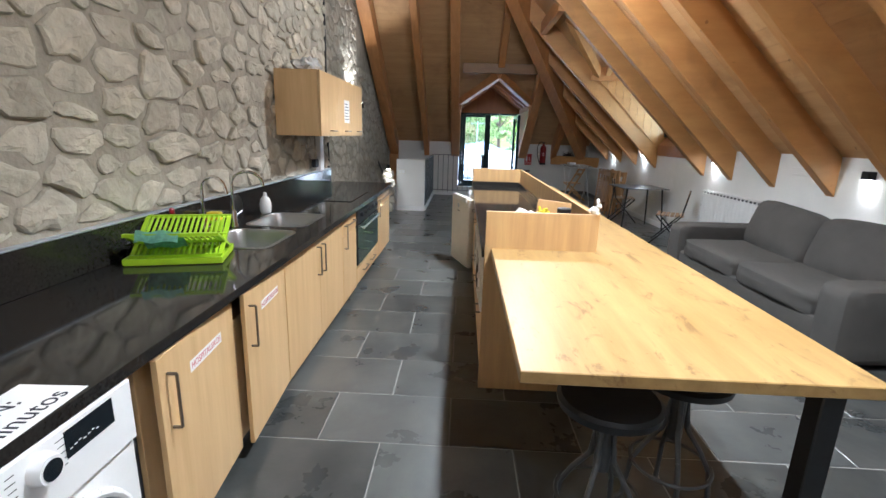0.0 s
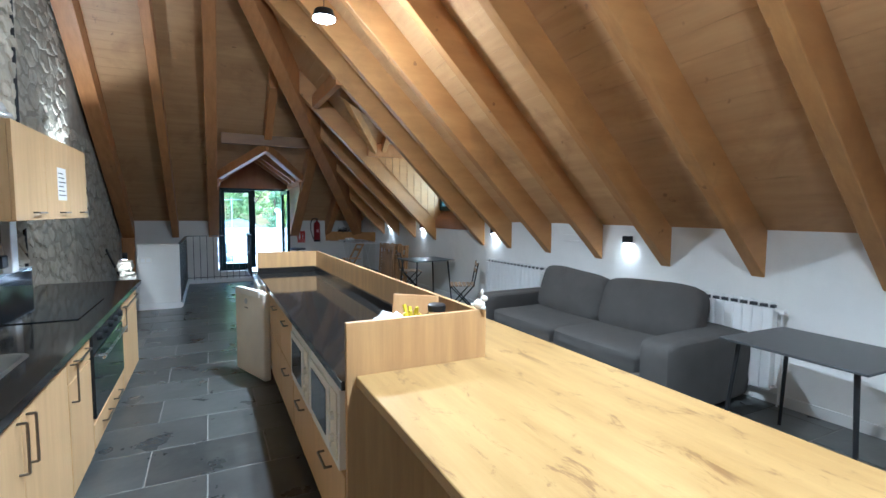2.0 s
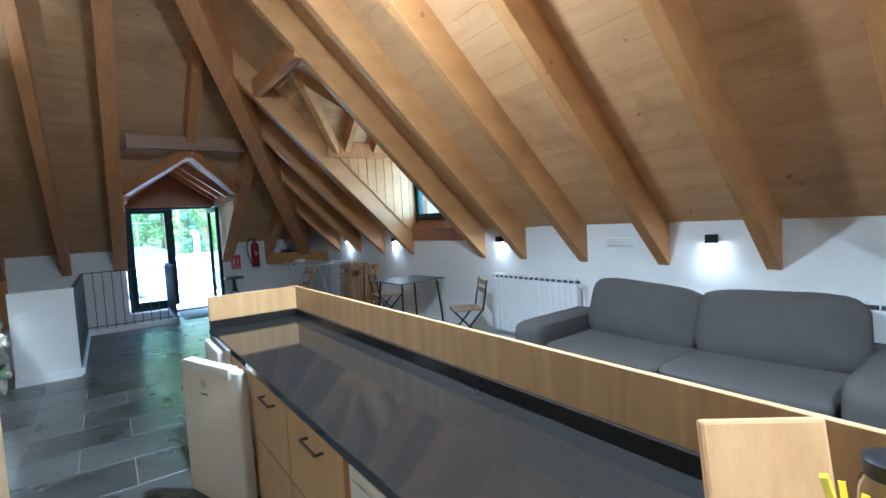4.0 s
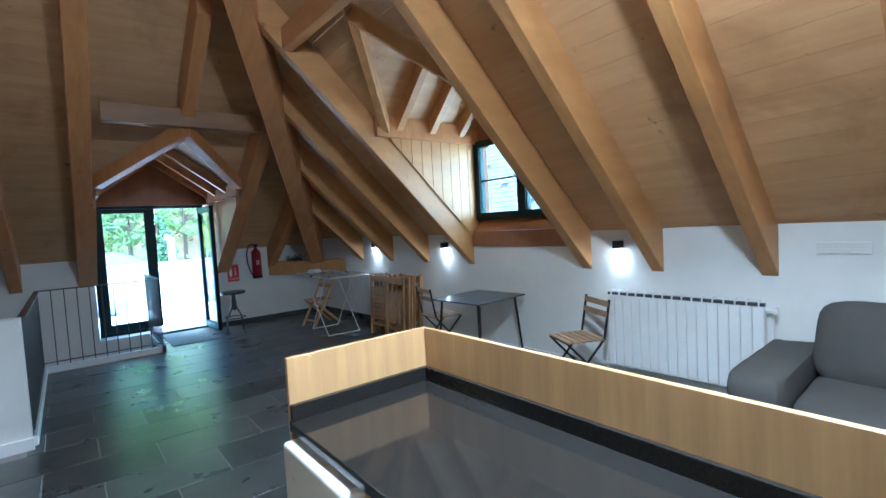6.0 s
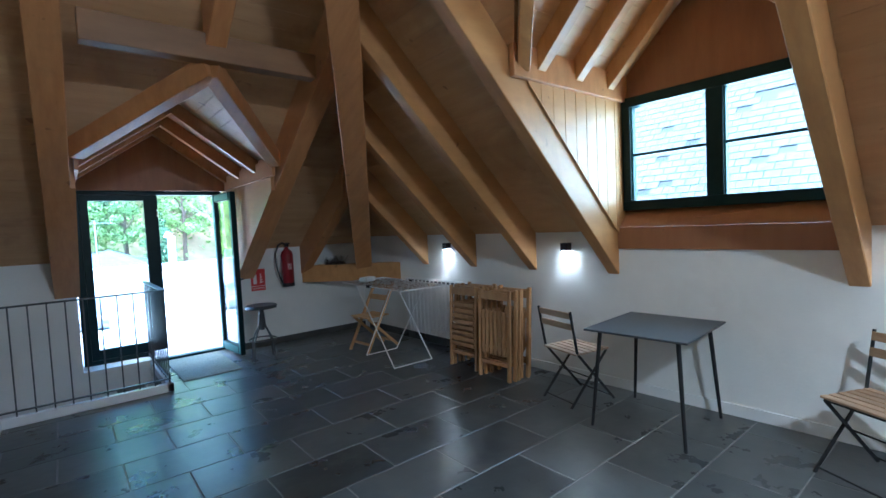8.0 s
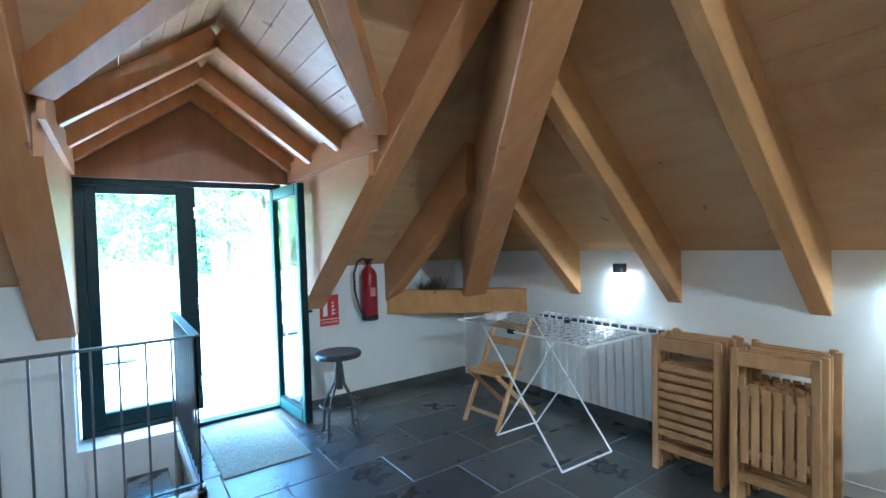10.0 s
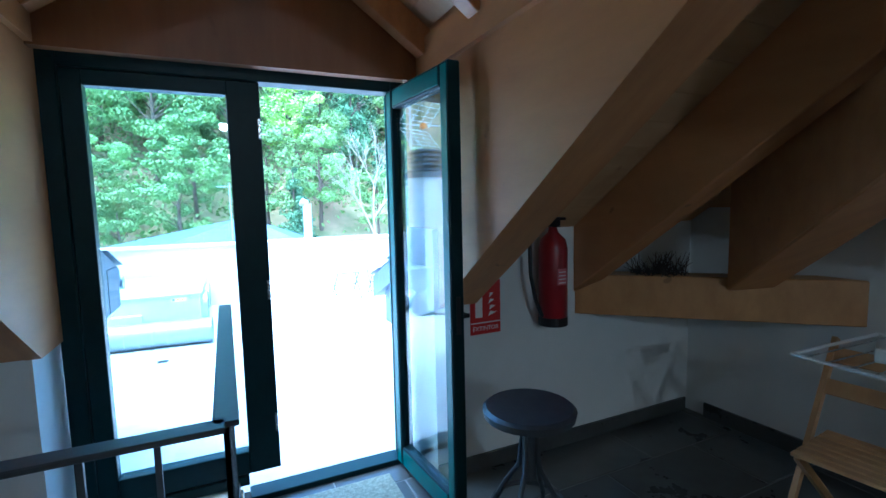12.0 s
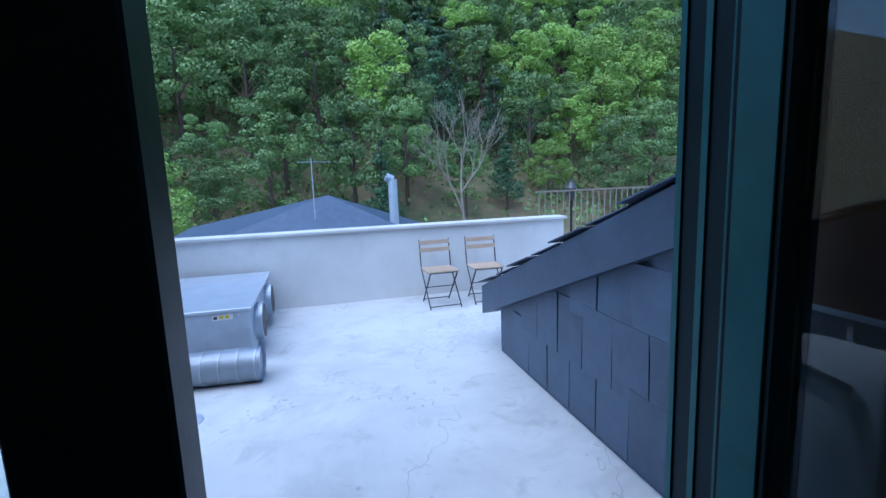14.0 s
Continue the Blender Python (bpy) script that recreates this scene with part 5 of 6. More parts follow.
def bistro_chair(m, label, wood=None):
    c = thing("folding_chair", m, label, "chair", "bistro folding chairs")
    wood = wood or M_SLATW
    for s in (-1, 1):
        bm = bmesh.new()
        pts = [(s * 0.20, -0.24, 0.0), (s * 0.20, 0.17, 0.46), (s * 0.20, 0.235, 0.82)]
        for a, b in zip(pts, pts[1:]):
            bar(bm, a, b, 0.010, 0.020, (0, 1, 0.4))
        part("back_leg", bm, M_BLACK, c)
        bm = bmesh.new()
        bar(bm, (s * 0.175, 0.23, 0.0), (s * 0.175, -0.19, 0.445), 0.010, 0.020, (0, 1, 0.4))
        part("front_leg", bm, M_BLACK, c)
    for w, y, z in ((0.20, -0.215, 0.03), (0.175, 0.20, 0.035), (0.175, -0.185, 0.44), (0.2, 0.02, 0.23)):
        bm = bmesh.new()
        rod(bm, (-w, y, z), (w, y, z), 0.006)
        part("cross_bar", bm, M_BLACK, c)
    for i in range(6):
        y = -0.19 + i * 0.066
        part("seat_slat", rbox(-0.205, y, 0.447, 0.205, y + 0.052, 0.462, 0.003), wood, c)
    for z in (0.66, 0.755):
        bm = bmesh.new()
        bar(bm, (-0.205, 0.192 + (z - 0.6) * 0.19, z + 0.025), (0.205, 0.192 + (z - 0.6) * 0.19, z + 0.025), 0.014, 0.055, (0, 0.16, 1))
        part("back_slat", bevelled(bm, 0.003), wood, c)
    return c


bistro_chair(pose(3.24, 7.36, 0, 0, 0, -116), "black metal folding chair with brown slats beside the radiator")
bistro_chair(pose(3.17, 9.34, 0, 0, 0, 78), "black metal folding chair with pale slats at the cafe table", M_SLATP)

# ---- stacked folded chairs ----


def folded_chair(m, upright):
    c = thing("folded_wooden_chair", m, "folded beech chair stacked upright against the wall", "chair", "stacked folded chairs")
    H, Wd = 0.90, 0.43
    for s in (-1, 1):
        part("stile", rbox(-0.014, s * (Wd / 2 - 0.02) - 0.02, 0, 0.014, s * (Wd / 2 - 0.02) + 0.02, H, 0.004), M_FOLD, c)
    part("top_rail", rbox(-0.012, -Wd / 2 + 0.04, H - 0.10, 0.008, Wd / 2 - 0.04, H - 0.02, 0.003), M_FOLD, c)
    part("low_rail", rbox(-0.010, -Wd / 2 + 0.04, 0.14, 0.010, Wd / 2 - 0.04, 0.18, 0.003), M_FOLD, c)
    if upright:
        part("seat_rail", rbox(-0.016, -Wd / 2 + 0.045, 0.60, 0.004, Wd / 2 - 0.045, 0.65, 0.003), M_FOLD, c)
        part("seat_rail", rbox(-0.016, -Wd / 2 + 0.045, 0.30, 0.004, Wd / 2 - 0.045, 0.34, 0.003), M_FOLD, c)
        for i in range(6):
            y = -0.155 + i * 0.054
            part("seat_slat", rbox(-0.020, y, 0.25, -0.006, y + 0.040, 0.69, 0.002), M_FOLD, c)
    else:
        for i in range(8):
            z = 0.24 + i * 0.062
            part("seat_slat", rbox(-0.018, -Wd / 2 + 0.045, z, -0.004, Wd / 2 - 0.045, z + 0.042, 0.002), M_FOLD, c)
    return c


pile_a = folded_chair(pose(3.06, 10.72, 0, 0, 3, 2), False)
pile_b = folded_chair(pose(3.03, 10.22, 0, 0, 3, 2), True)
rf_ = random.Random(17)
for i in range(1, 6):
    copy_thing(pile_a, pose(3.06 + 0.062 * i, 10.72 + rf_.uniform(-0.02, 0.03), 0, 0, 3 + rf_.uniform(-1, 2.0), 2 + rf_.uniform(-2.5, 2.5)))
    copy_thing(pile_b, pose(3.03 + 0.062 * i, 10.22 + rf_.uniform(-0.03, 0.02), 0, 0, 3 + rf_.uniform(-1, 2.0), 2 + rf_.uniform(-2.5, 2.5)))

# ---- drying rack and beech chair ----
dr = thing("drying_rack", pose(2.77, 11.66, 0, 0, 0, -2), "white wire clothes drying rack standing open", "drying rack")
bm = bmesh.new()
P4 = [(-0.30, -0.68, 0.90), (0.30, -0.68, 0.90), (0.30, 0.68, 0.90), (-0.30, 0.68, 0.90), (-0.30, -0.68, 0.90)]
pipe_run(bm, P4, 0.0075)
part("top_frame", bm, M_WHITEP, dr, "", True)
for i in range(19):
    y = -0.63 + i * 0.07
    bm = bmesh.new()
    rod(bm, (-0.30, y, 0.902), (0.30, y, 0.902), 0.0032, seg=5)
    part("wire", bm, M_STEEL, dr)
for s, yt, yb, w in ((1, 0.38, -0.42, 0.27), (-1, -0.38, 0.30, 0.23)):
    bm = bmesh.new()
    pipe_run(bm, [(-w, yt, 0.895), (-w * 0.95, yb, 0.012), (w * 0.95, yb, 0.012), (w, yt, 0.895)], 0.0075)
    part("leg_frame", bm, M_WHITEP, dr, "", True)
for x in (-0.3, 0.3):
    bm = bmesh.new()
    box(bm, x - 0.015, -0.03, 0.885, x + 0.015, 0.03, 0.915)
    part("joint", bm, M_BLACK, dr)
single("soap_dish", rbox(-0.09, -0.06, 0, 0.09, 0.06, 0.055, 0.012, 2), M_CERAM, "white plastic dish lying on the drying rack", "dish", pose(2.72, 12.12, 0.906, 0, 0, 20))

bc = thing("wooden_chair", pose(2.82, 12.24, 0, 0, 0, -84), "beech folding chair standing open behind the drying rack", "chair")
for s in (-1, 1):
    bm = bmesh.new()
    bar(bm, (s * 0.19, -0.23, 0.0), (s * 0.19, 0.24, 0.86), 0.022, 0.036, (0, 1, 0.4))
    part("back_leg", bm, M_BEECH, bc)
    bm = bmesh.new()
    bar(bm, (s * 0.16, 0.30, 0.0), (s * 0.16, -0.17, 0.43), 0.022, 0.034, (0, 1, 0.4))
    part("front_leg", bm, M_BEECH, bc)
for z in (0.66, 0.79):
    bm = bmesh.new()
    bar(bm, (-0.19, 0.13 + (z - 0.66) * 0.55, z), (0.19, 0.13 + (z - 0.66) * 0.55, z), 0.014, 0.07, (0, 0.5, 1))
    part("back_rail", bevelled(bm, 0.003), M_BEECH, bc)
for i in range(7):
    y = -0.20 + i * 0.052
    part("seat_slat", rbox(-0.175, y, 0.435, 0.175, y + 0.040, 0.452, 0.003), M_BEECH, bc)
for w, y, z in ((0.19, -0.17, 0.10), (0.16, 0.22, 0.08)):
    bm = bmesh.new()
    bar(bm, (-w, y, z), (w, y, z), 0.02, 0.03)
    part("stretcher", bm, M_BEECH, bc)

# ---- by the terrace door ----
ex = thing("fire_extinguisher", pose(2.20, YB - 0.10, 0.81), "red fire extinguisher with a black hose on the white wall", "fire extinguisher")
bm = bmesh.new()
lathe(bm, ((0.07, 0.0), (0.082, 0.015), (0.082, 0.44), (0.07, 0.49), (0.03, 0.53), (0.022, 0.56)), 24)
part("cylinder", bm, M_RED, ex, "", True)
bm = bmesh.new()
lathe(bm, ((0.0835, 0.0), (0.0835, 0.05)), 24)
part("base_ring", bm, M_BLACK, ex)
bm = bmesh.new()
box(bm, -0.015, -0.05, 0.56, 0.015, 0.05, 0.60)
box(bm, -0.012, -0.10, 0.60, 0.012, 0.04, 0.615)
part("valve", bevelled(bm, 0.003), M_BLACK, ex)
bm = bmesh.new()
pts = [(-0.01, 0, 0.58), (-0.06, -0.01, 0.62), (-0.12, -0.01, 0.59), (-0.165, -0.01, 0.47), (-0.16, -0.01, 0.30), (-0.125, -0.01, 0.15), (-0.09, -0.02, 0.06)]
pipe_run(bm, pts, 0.011)
part("hose", bm, M_BLACK, ex, "", True)
part("printed_label", rbox(-0.03, -0.0835, 0.24, 0.03, -0.076, 0.33, 0.001), M_INKR, ex)
for i in range(4):
    part("text_line", rbox(-0.024, -0.0845, 0.25 + i * 0.020, 0.022, -0.0837, 0.255 + i * 0.020, 0.0002), M_PAPER, ex)
sg = thing("fire_sign", pose(1.81, YB - 0.002, 0.935, 90, 0, 0), "red fire extinguisher sign with white pictograms", "sign")
part("plate", rbox(-0.097, -0.150, 0, 0.097, 0.150, 0.003, 0.001), M_REDS, sg)
bm = bmesh.new()
box(bm, -0.065, -0.055, 0.0032, -0.020, 0.075, 0.0038)
box(bm, -0.055, 0.080, 0.0032, -0.030, 0.105, 0.0038)
box(bm, -0.078, 0.108, 0.0032, -0.020, 0.116, 0.0038)
part("pictogram", bm, M_PAPER, sg)
for i in range(4):
    bm = bmesh.new()
    z = 0.0032
    prism(bm, [(0.018 + 0.006 * (i % 2), -0.05 + i * 0.034, z), (0.075 - 0.01 * i, -0.03 + i * 0.034, z), (0.05, -0.028 + i * 0.036, z), (0.03, -0.022 + i * 0.034, z)], (0, 0, 0.0006))
    part("flame", bm, M_PAPER, sg)
bm = bmesh.new()
box(bm, -0.095, -0.088, 0.0032, 0.095, -0.082, 0.0037)
part("divider", bm, M_PAPER, sg)
writing("EXTINTOR", 0.034, M_PAPER, sg, pose(0, -0.118, 0.0036))
single("doormat", rbox(0.66, 12.62, 0.0, 1.28, 13.72, 0.012, 0.004), M_MAT, "pale grey-green ribbed doormat before the terrace door", "doormat")
bm = bmesh.new()
for i in range(160):
    a, r = random.uniform(0, 6.283), random.uniform(0, 0.11)
    p = Vector((r * math.cos(a) * 1.6, r * math.sin(a), 0.0))
    rod(bm, p, p + Vector((random.uniform(-0.09, 0.09), random.uniform(-0.06, 0.06), random.uniform(0.02, 0.14))), 0.0035, 0.001, seg=4, caps=False)
single("dried_plant", bm, M_BURLAP, "bundle of dark dried twigs lying on the corner beam", "dried plant", pose(2.86, 13.28, 1.065, 0, 0, -43))
sw = thing("light_switch", pose(-1.27, 9.617, 0.80), "small white double switch plate on the half wall", "switch")
part("plate", rbox(-0.08, -0.010, -0.045, 0.08, 0.0, 0.045, 0.003), M_CREAM, sw)
for x in (-0.038, 0.038):
    part("rocker", rbox(x - 0.03, -0.014, -0.032, x + 0.03, -0.0105, 0.032, 0.002), M_WHITEP, sw)

# ---- terrace ----
bm = bmesh.new()
box(bm, -9, 13.86 + 0.09, -0.35, 9, 19.75, -0.02)
terrace = struct("pavement", bm, M_CONC, "pale worn concrete roof terrace", "terrace")
bm = bmesh.new()
box(bm, -9, 19.55, -0.02, 4.35, 19.75, 0.93)
wall_terrace = struct("wall_terrace", bm, M_REND, "white rendered parapet round the terrace", "wall")
bm = rbox(-9, 19.50, 0.93, 4.38, 19.80, 0.965, 0.004)
trim = struct("trim", bm, M_REND, "pale coping on the parapet", "coping")
bistro_chair(pose(2.29, 19.0, -0.02, 0, 0, 2), "folding chair with pale slats against the parapet", M_SLATP)
bistro_chair(pose(2.90, 19.0, -0.02, 0, 0, -3), "folding chair with pale slats against the parapet", M_SLATP)

# facade outside the room
bm = bmesh.new()
box(bm, -9, YB + 0.1, -2.9, XL - 0.3, YB + 0.4, 1.1)
box(bm, 3.9, YB + 0.1, -0.3, 9, YB + 0.4, 1.1)
wall_outside = struct("wall_outside", bm, M_REND, "white rendered outer wall", "wall")


def slate_mesh(w, h):
    bm = bmesh.new()
    box(bm, 0, 0, 0, w, h, 0.008)
    return mesh_of("slate", bm, M_SLATE)


SLATE = slate_mesh(0.30, 0.42)


def roof_wedge(xs, side, y_end, z_end, slope):
    """A slate-hung roof side standing on the terrace: side wall at xs, roof going out to that side."""
    r = thing("slate_roof", pose(0, 0, 0), "dark slate-hung roof edge beside the terrace", "roof", "slate roofs beside the terrace")
    y0 = 14.05

    def top(y):
        return z_end + slope * (y_end - y)
    bm = bmesh.new()
    prism(bm, [(xs, y0, -0.02), (xs, y_end - 0.25, -0.02), (xs, y_end - 0.25, top(y_end - 0.25) - 0.12), (xs, y0, top(y0) - 0.12)], (side * 3.0, 0, 0))
    part("wall", bm, M_SLATE, r)
    bm = bmesh.new()
    prism(bm, [(xs - side * 0.09, y0, top(y0) - 0.27), (xs - side * 0.09, y_end, top(y_end) - 0.27), (xs - side * 0.09, y_end, top(y_end)), (xs - side * 0.09, y0, top(y0))], (side * 3.2, 0, 0))
    part("roof_slab", bm, M_SLATE, r)
    # hanging slates on the side
    n = 0
    for row in range(6):
        z = 0.02 + row * 0.34
        for i in range(13):
            y = 14.1 + i * 0.31 + (row % 2) * 0.155
            if z + 0.1 > top(y + 0.3) - 0.28 or y + 0.3 > y_end - 0.26:
                continue
            ob = new("slate", SLATE)
            ob.parent = r
            ob.matrix_basis = Matrix.Translation((xs - side * 0.012, y, z)) @ Matrix(((0, 0, -side, 0), (1, 0, 0, 0), (0, 1, 0, 0), (0, 0, 0, 1))) @ pose(0, 0, 0, random.uniform(-1.2, 1.2), random.uniform(-0.6, 0.6), random.uniform(-0.8, 0.8))
            n += 1
    # slates on the slope
    q = math.degrees(math.atan(slope))
    for row in range(9):
        yy = y_end + 0.04 - row * 0.36
        for i in range(8):
            xx = xs - side * 0.12 + side * (i * 0.31 + (row % 2) * 0.05)
            ob = new("slate", SLATE)
            ob.parent = r
            ob.matrix_basis = pose(min(xx, xx + side * 0.30), yy - 0.40, top(yy - 0.40) + 0.018, -q + 2.5, 0, 0)
    return r


roof_wedge(2.40, 1, 17.45, 0.55, 0.39)

# low slate eave at the other side of the door
ev = thing("slate_eave", pose(0, 0, 0), "dark slate-hung roof eave above a drainpipe", "roof", "slate roofs beside the terrace")


def eave_top(y):
    return 1.13 + 0.366 * (15.03 - y)


bm = bmesh.new()
prism(bm, [(-0.15, 13.97, 0.95), (-0.15, 14.98, 0.95), (-0.15, 14.98, eave_top(14.98) - 0.03), (-0.15, 13.97, eave_top(13.97) - 0.03)], (-3.0, 0, 0))
part("wall", bm, M_SLATE, ev)
bm = bmesh.new()
prism(bm, [(-0.135, 13.97, eave_top(13.97) - 0.10), (-0.135, 15.04, eave_top(15.04) - 0.10), (-0.135, 15.04, eave_top(15.04)), (-0.135, 13.97, eave_top(13.97))], (-3.1, 0, 0))
part("roof_slab", bm, M_SLATE, ev)
for i in range(3):
    ob = new("slate", SLATE)
    ob.parent = ev
    ob.matrix_basis = Matrix.Translation((-0.136 + 0.001 * i, 14.02 + i * 0.312, 0.90)) @ Matrix(((0, 0, 1, 0), (1, 0, 0, 0), (0, 1, 0, 0), (0, 0, 0, 1))) @ pose(0, 0, 0, 0, 0, random.uniform(-0.8, 0.8)) @ Matrix.Diagonal((1, 0.62 if i > 1 else 0.85, 1, 1))
for row in range(4):
    for i in range(9):
        ob = new("slate", SLATE)
        ob.parent = ev
        ob.matrix_basis = pose(-0.42 - i * 0.31 - (row % 2) * 0.05, 15.07 - 0.40 - row * 0.30, eave_top(14.67 - row * 0.30) + 0.016, -20.1 + 2.5, 0, 0)
bm = bmesh.new()
rod(bm, (-3.1, 15.07, 1.03), (-0.12, 15.07, 1.03), 0.045, seg=14)
part("gutter", bm, M_GALV, ev)
pipe_ = bmesh.new()
rod(pipe_, (-0.30, 15.42, 0.80), (-0.45, 14.45, 0.54), 0.06, seg=16)
rod(pipe_, (-0.30, 15.42, 0.80), (-0.30, 15.10, 0.98), 0.06, seg=16)
rod(pipe_, (-0.45, 14.45, 0.54), (-0.45, 14.30, 0.0), 0.06, seg=16)
part("drainpipe", pipe_, M_GALV, ev, "grey drainpipe under the eave")

# ventilation box, duct, sheet, drain
ac = thing("ventilation_unit", pose(0, 0, -0.02), "galvanised rooftop ventilation unit with two round outlets", "ventilation unit")
part("casing", rbox(-1.40, 17.70, 0.06, 0.19, 19.42, 0.50, 0.006), M_GALV, ac)
part("lid", rbox(-1.43, 17.67, 0.50, 0.22, 19.45, 0.53, 0.004), M_GALV, ac)
for y in (18.1, 18.95):
    bm = bmesh.new()
    rod(bm, (0.191, y, 0.28), (0.26, y, 0.28), 0.19, seg=24)
    part("outlet", bm, M_GALV, ac, "", True)
    bm = bmesh.new()
    rod(bm, (0.261, y, 0.28), (0.263, y, 0.28), 0.165, seg=24)
    part("opening", bm, M_BLACK, ac)
part("hatch", rbox(-0.82, 17.655, 0.14, -0.42, 17.698, 0.32, 0.006), M_GALV, ac)
part("sticker", rbox(-0.12, 17.6965, 0.43, 0.05, 17.6985, 0.48, 0.0005), M_PAPER, ac)
for i in range(3):
    part("sticker_mark", rbox(-0.11 + i * 0.05, 17.695, 0.44, -0.08 + i * 0.05, 17.6962, 0.47, 0.0002), M_YELLOW if i else M_INK, ac)
for i in range(8):
    bm = bmesh.new()
    rod(bm, (-1.30 + i * 0.2, 17.699, 0.47), (-1.30 + i * 0.2, 17.692, 0.47), 0.012, seg=8)
    part("screw", bm, M_STEEL, ac)
for x in (-1.3, 0.08):
    for y in (17.8, 19.3):
        part("foot", rbox(x - 0.05, y - 0.05, 0, x + 0.05, y + 0.05, 0.058, 0.003), M_BLACK, ac)
du = thing("duct_pipe", pose(0, 0, -0.02), "spiral galvanised duct lying on the terrace", "duct")
bm = bmesh.new()
rod(bm, (-0.85, 17.36, 0.145), (0.32, 17.28, 0.145), 0.14, seg=28, caps=False)
bmesh.ops.solidify(bm, geom=bm.faces[:], thickness=0.006)
part("pipe", bm, M_GALV, du, "", True)
for i in range(9):
    x = -0.80 + i * 0.135
    bm = bmesh.new()
    rod(bm, (x, 17.357 - (x + 0.85) * 0.068, 0.145), (x + 0.008, 17.356 - (x + 0.85) * 0.068, 0.145), 0.145, seg=28)
    part("rib", bm, M_GALV, du, "", True)
bm = bmesh.new()
N = 34
grid = []
for i in range(N + 1):
    row = []
    for j in range(N + 1):
        u, v = i / N - 0.5, j / N - 0.5
        p = Vector((u * 0.86, v * 0.72, 0))
        fold = 1 - 2 * abs(noise.noise(Vector((u * 3.2 + 0.4 * v, v * 4.2, 1))))
        h = max(0.0, 0.40 * (1 - 3.6 * (u * u + v * v)) ** 1 if u * u + v * v < 0.277 else 0.0) * (0.45 + 0.55 * fold) + 0.10 * (0.5 - abs(noise.noise(Vector((u * 6 + v, v * 5, 4))))) * (1 if u * u + v * v < 0.2 else 0.3) + 0.03 * noise.noise(Vector((u * 16, v * 16, 2)))
        row.append(bm.verts.new((p.x + 0.05 * noise.noise(p * 6), p.y + 0.05 * noise.noise(p * 7), max(0.004, h))))
    grid.append(row)
for i in range(N):
    for j in range(N):
        bm.faces.new((grid[i][j], grid[i + 1][j], grid[i + 1][j + 1], grid[i][j + 1]))
single("plastic_sheet", bm, M_PLAST, "crumpled pale plastic sheeting heaped on the terrace", "sheeting", pose(-0.98, 17.02, -0.018, 0, 0, 35) @ Matrix.Diagonal((0.72, 0.72, 0.95, 1)), True)
drn = thing("floor_drain", pose(-0.13, 16.70, -0.02), "round metal floor drain in the terrace", "drain")
bm = bmesh.new()
lathe(bm, ((0.11, 0), (0.11, 0.006), (0.08, 0.006), (0.08, 0.003)), 24)
part("ring", bm, M_GALV, drn)
for i in range(5):
    part("slot", rbox(-0.05, -0.045 + i * 0.02, 0.003, 0.05, -0.037 + i * 0.02, 0.0065, 0.0005), M_BLACK, drn)

# chimney with louvres and aerials
ch = thing("chimney", pose(0, 0, -0.02), "white rendered chimney with a dark louvred cap", "chimney")
part("stack", rbox(-2.9, 17.90, 0, -1.46, 18.50, 2.02, 0.01), M_REND, ch)
part("cap_core", rbox(-2.8, 17.98, 2.02, -1.54, 18.42, 2.38, 0.004), M_BLACK, ch)
part("band", rbox(-2.92, 17.88, 1.97, -1.445, 18.52, 2.06, 0.004), M_SLATE, ch)
for i in range(5):
    z = 2.09 + i * 0.075
    bm = bmesh.new()
    box(bm, -2.91, 17.89, z, -1.45, 18.51, z + 0.03)
    part("louvre", bm, M_SLATE, ch)


def aerial(m, boom, label, orange=True):
    a = thing("aerial", m, label, "aerial", "roof aerials")
    bm = bmesh.new()
    rod(bm, (0, 0, 0), (0, 0, boom[0]), 0.017)
    part("mast", bm, M_GALV, a)
    bm = bmesh.new()
    rod(bm, (-boom[1] * 0.4, 0, boom[0] - 0.1), (boom[1] * 0.6, 0, boom[0] - 0.1), 0.010)
    part("boom", bm, M_GALV, a)
    for i in range(9):
        x = -boom[1] * 0.35 + i * boom[1] * 0.11
        bm = bmesh.new()
        rod(bm, (x, -0.18, boom[0] - 0.1), (x, 0.18, boom[0] - 0.1), 0.005, seg=5)
        part("element", bm, M_GALV, a)
    if orange:
        for z in (-0.32, 0.12):
            for k in range(6):
                bm = bmesh.new()
                rod(bm, (-boom[1] * 0.42, -0.32, boom[0] + z + k * 0.055 - 0.05), (-boom[1] * 0.42, 0.32, boom[0] + z + k * 0.055 - 0.05), 0.006, seg=5)
                part("reflector_bar", bm, M_GALV, a)
        part("dipole_box", rbox(-boom[1] * 0.30, -0.05, boom[0] - 0.15, -boom[1] * 0.22, 0.05, boom[0] - 0.05, 0.01), M_YELLOW, a)
    return a


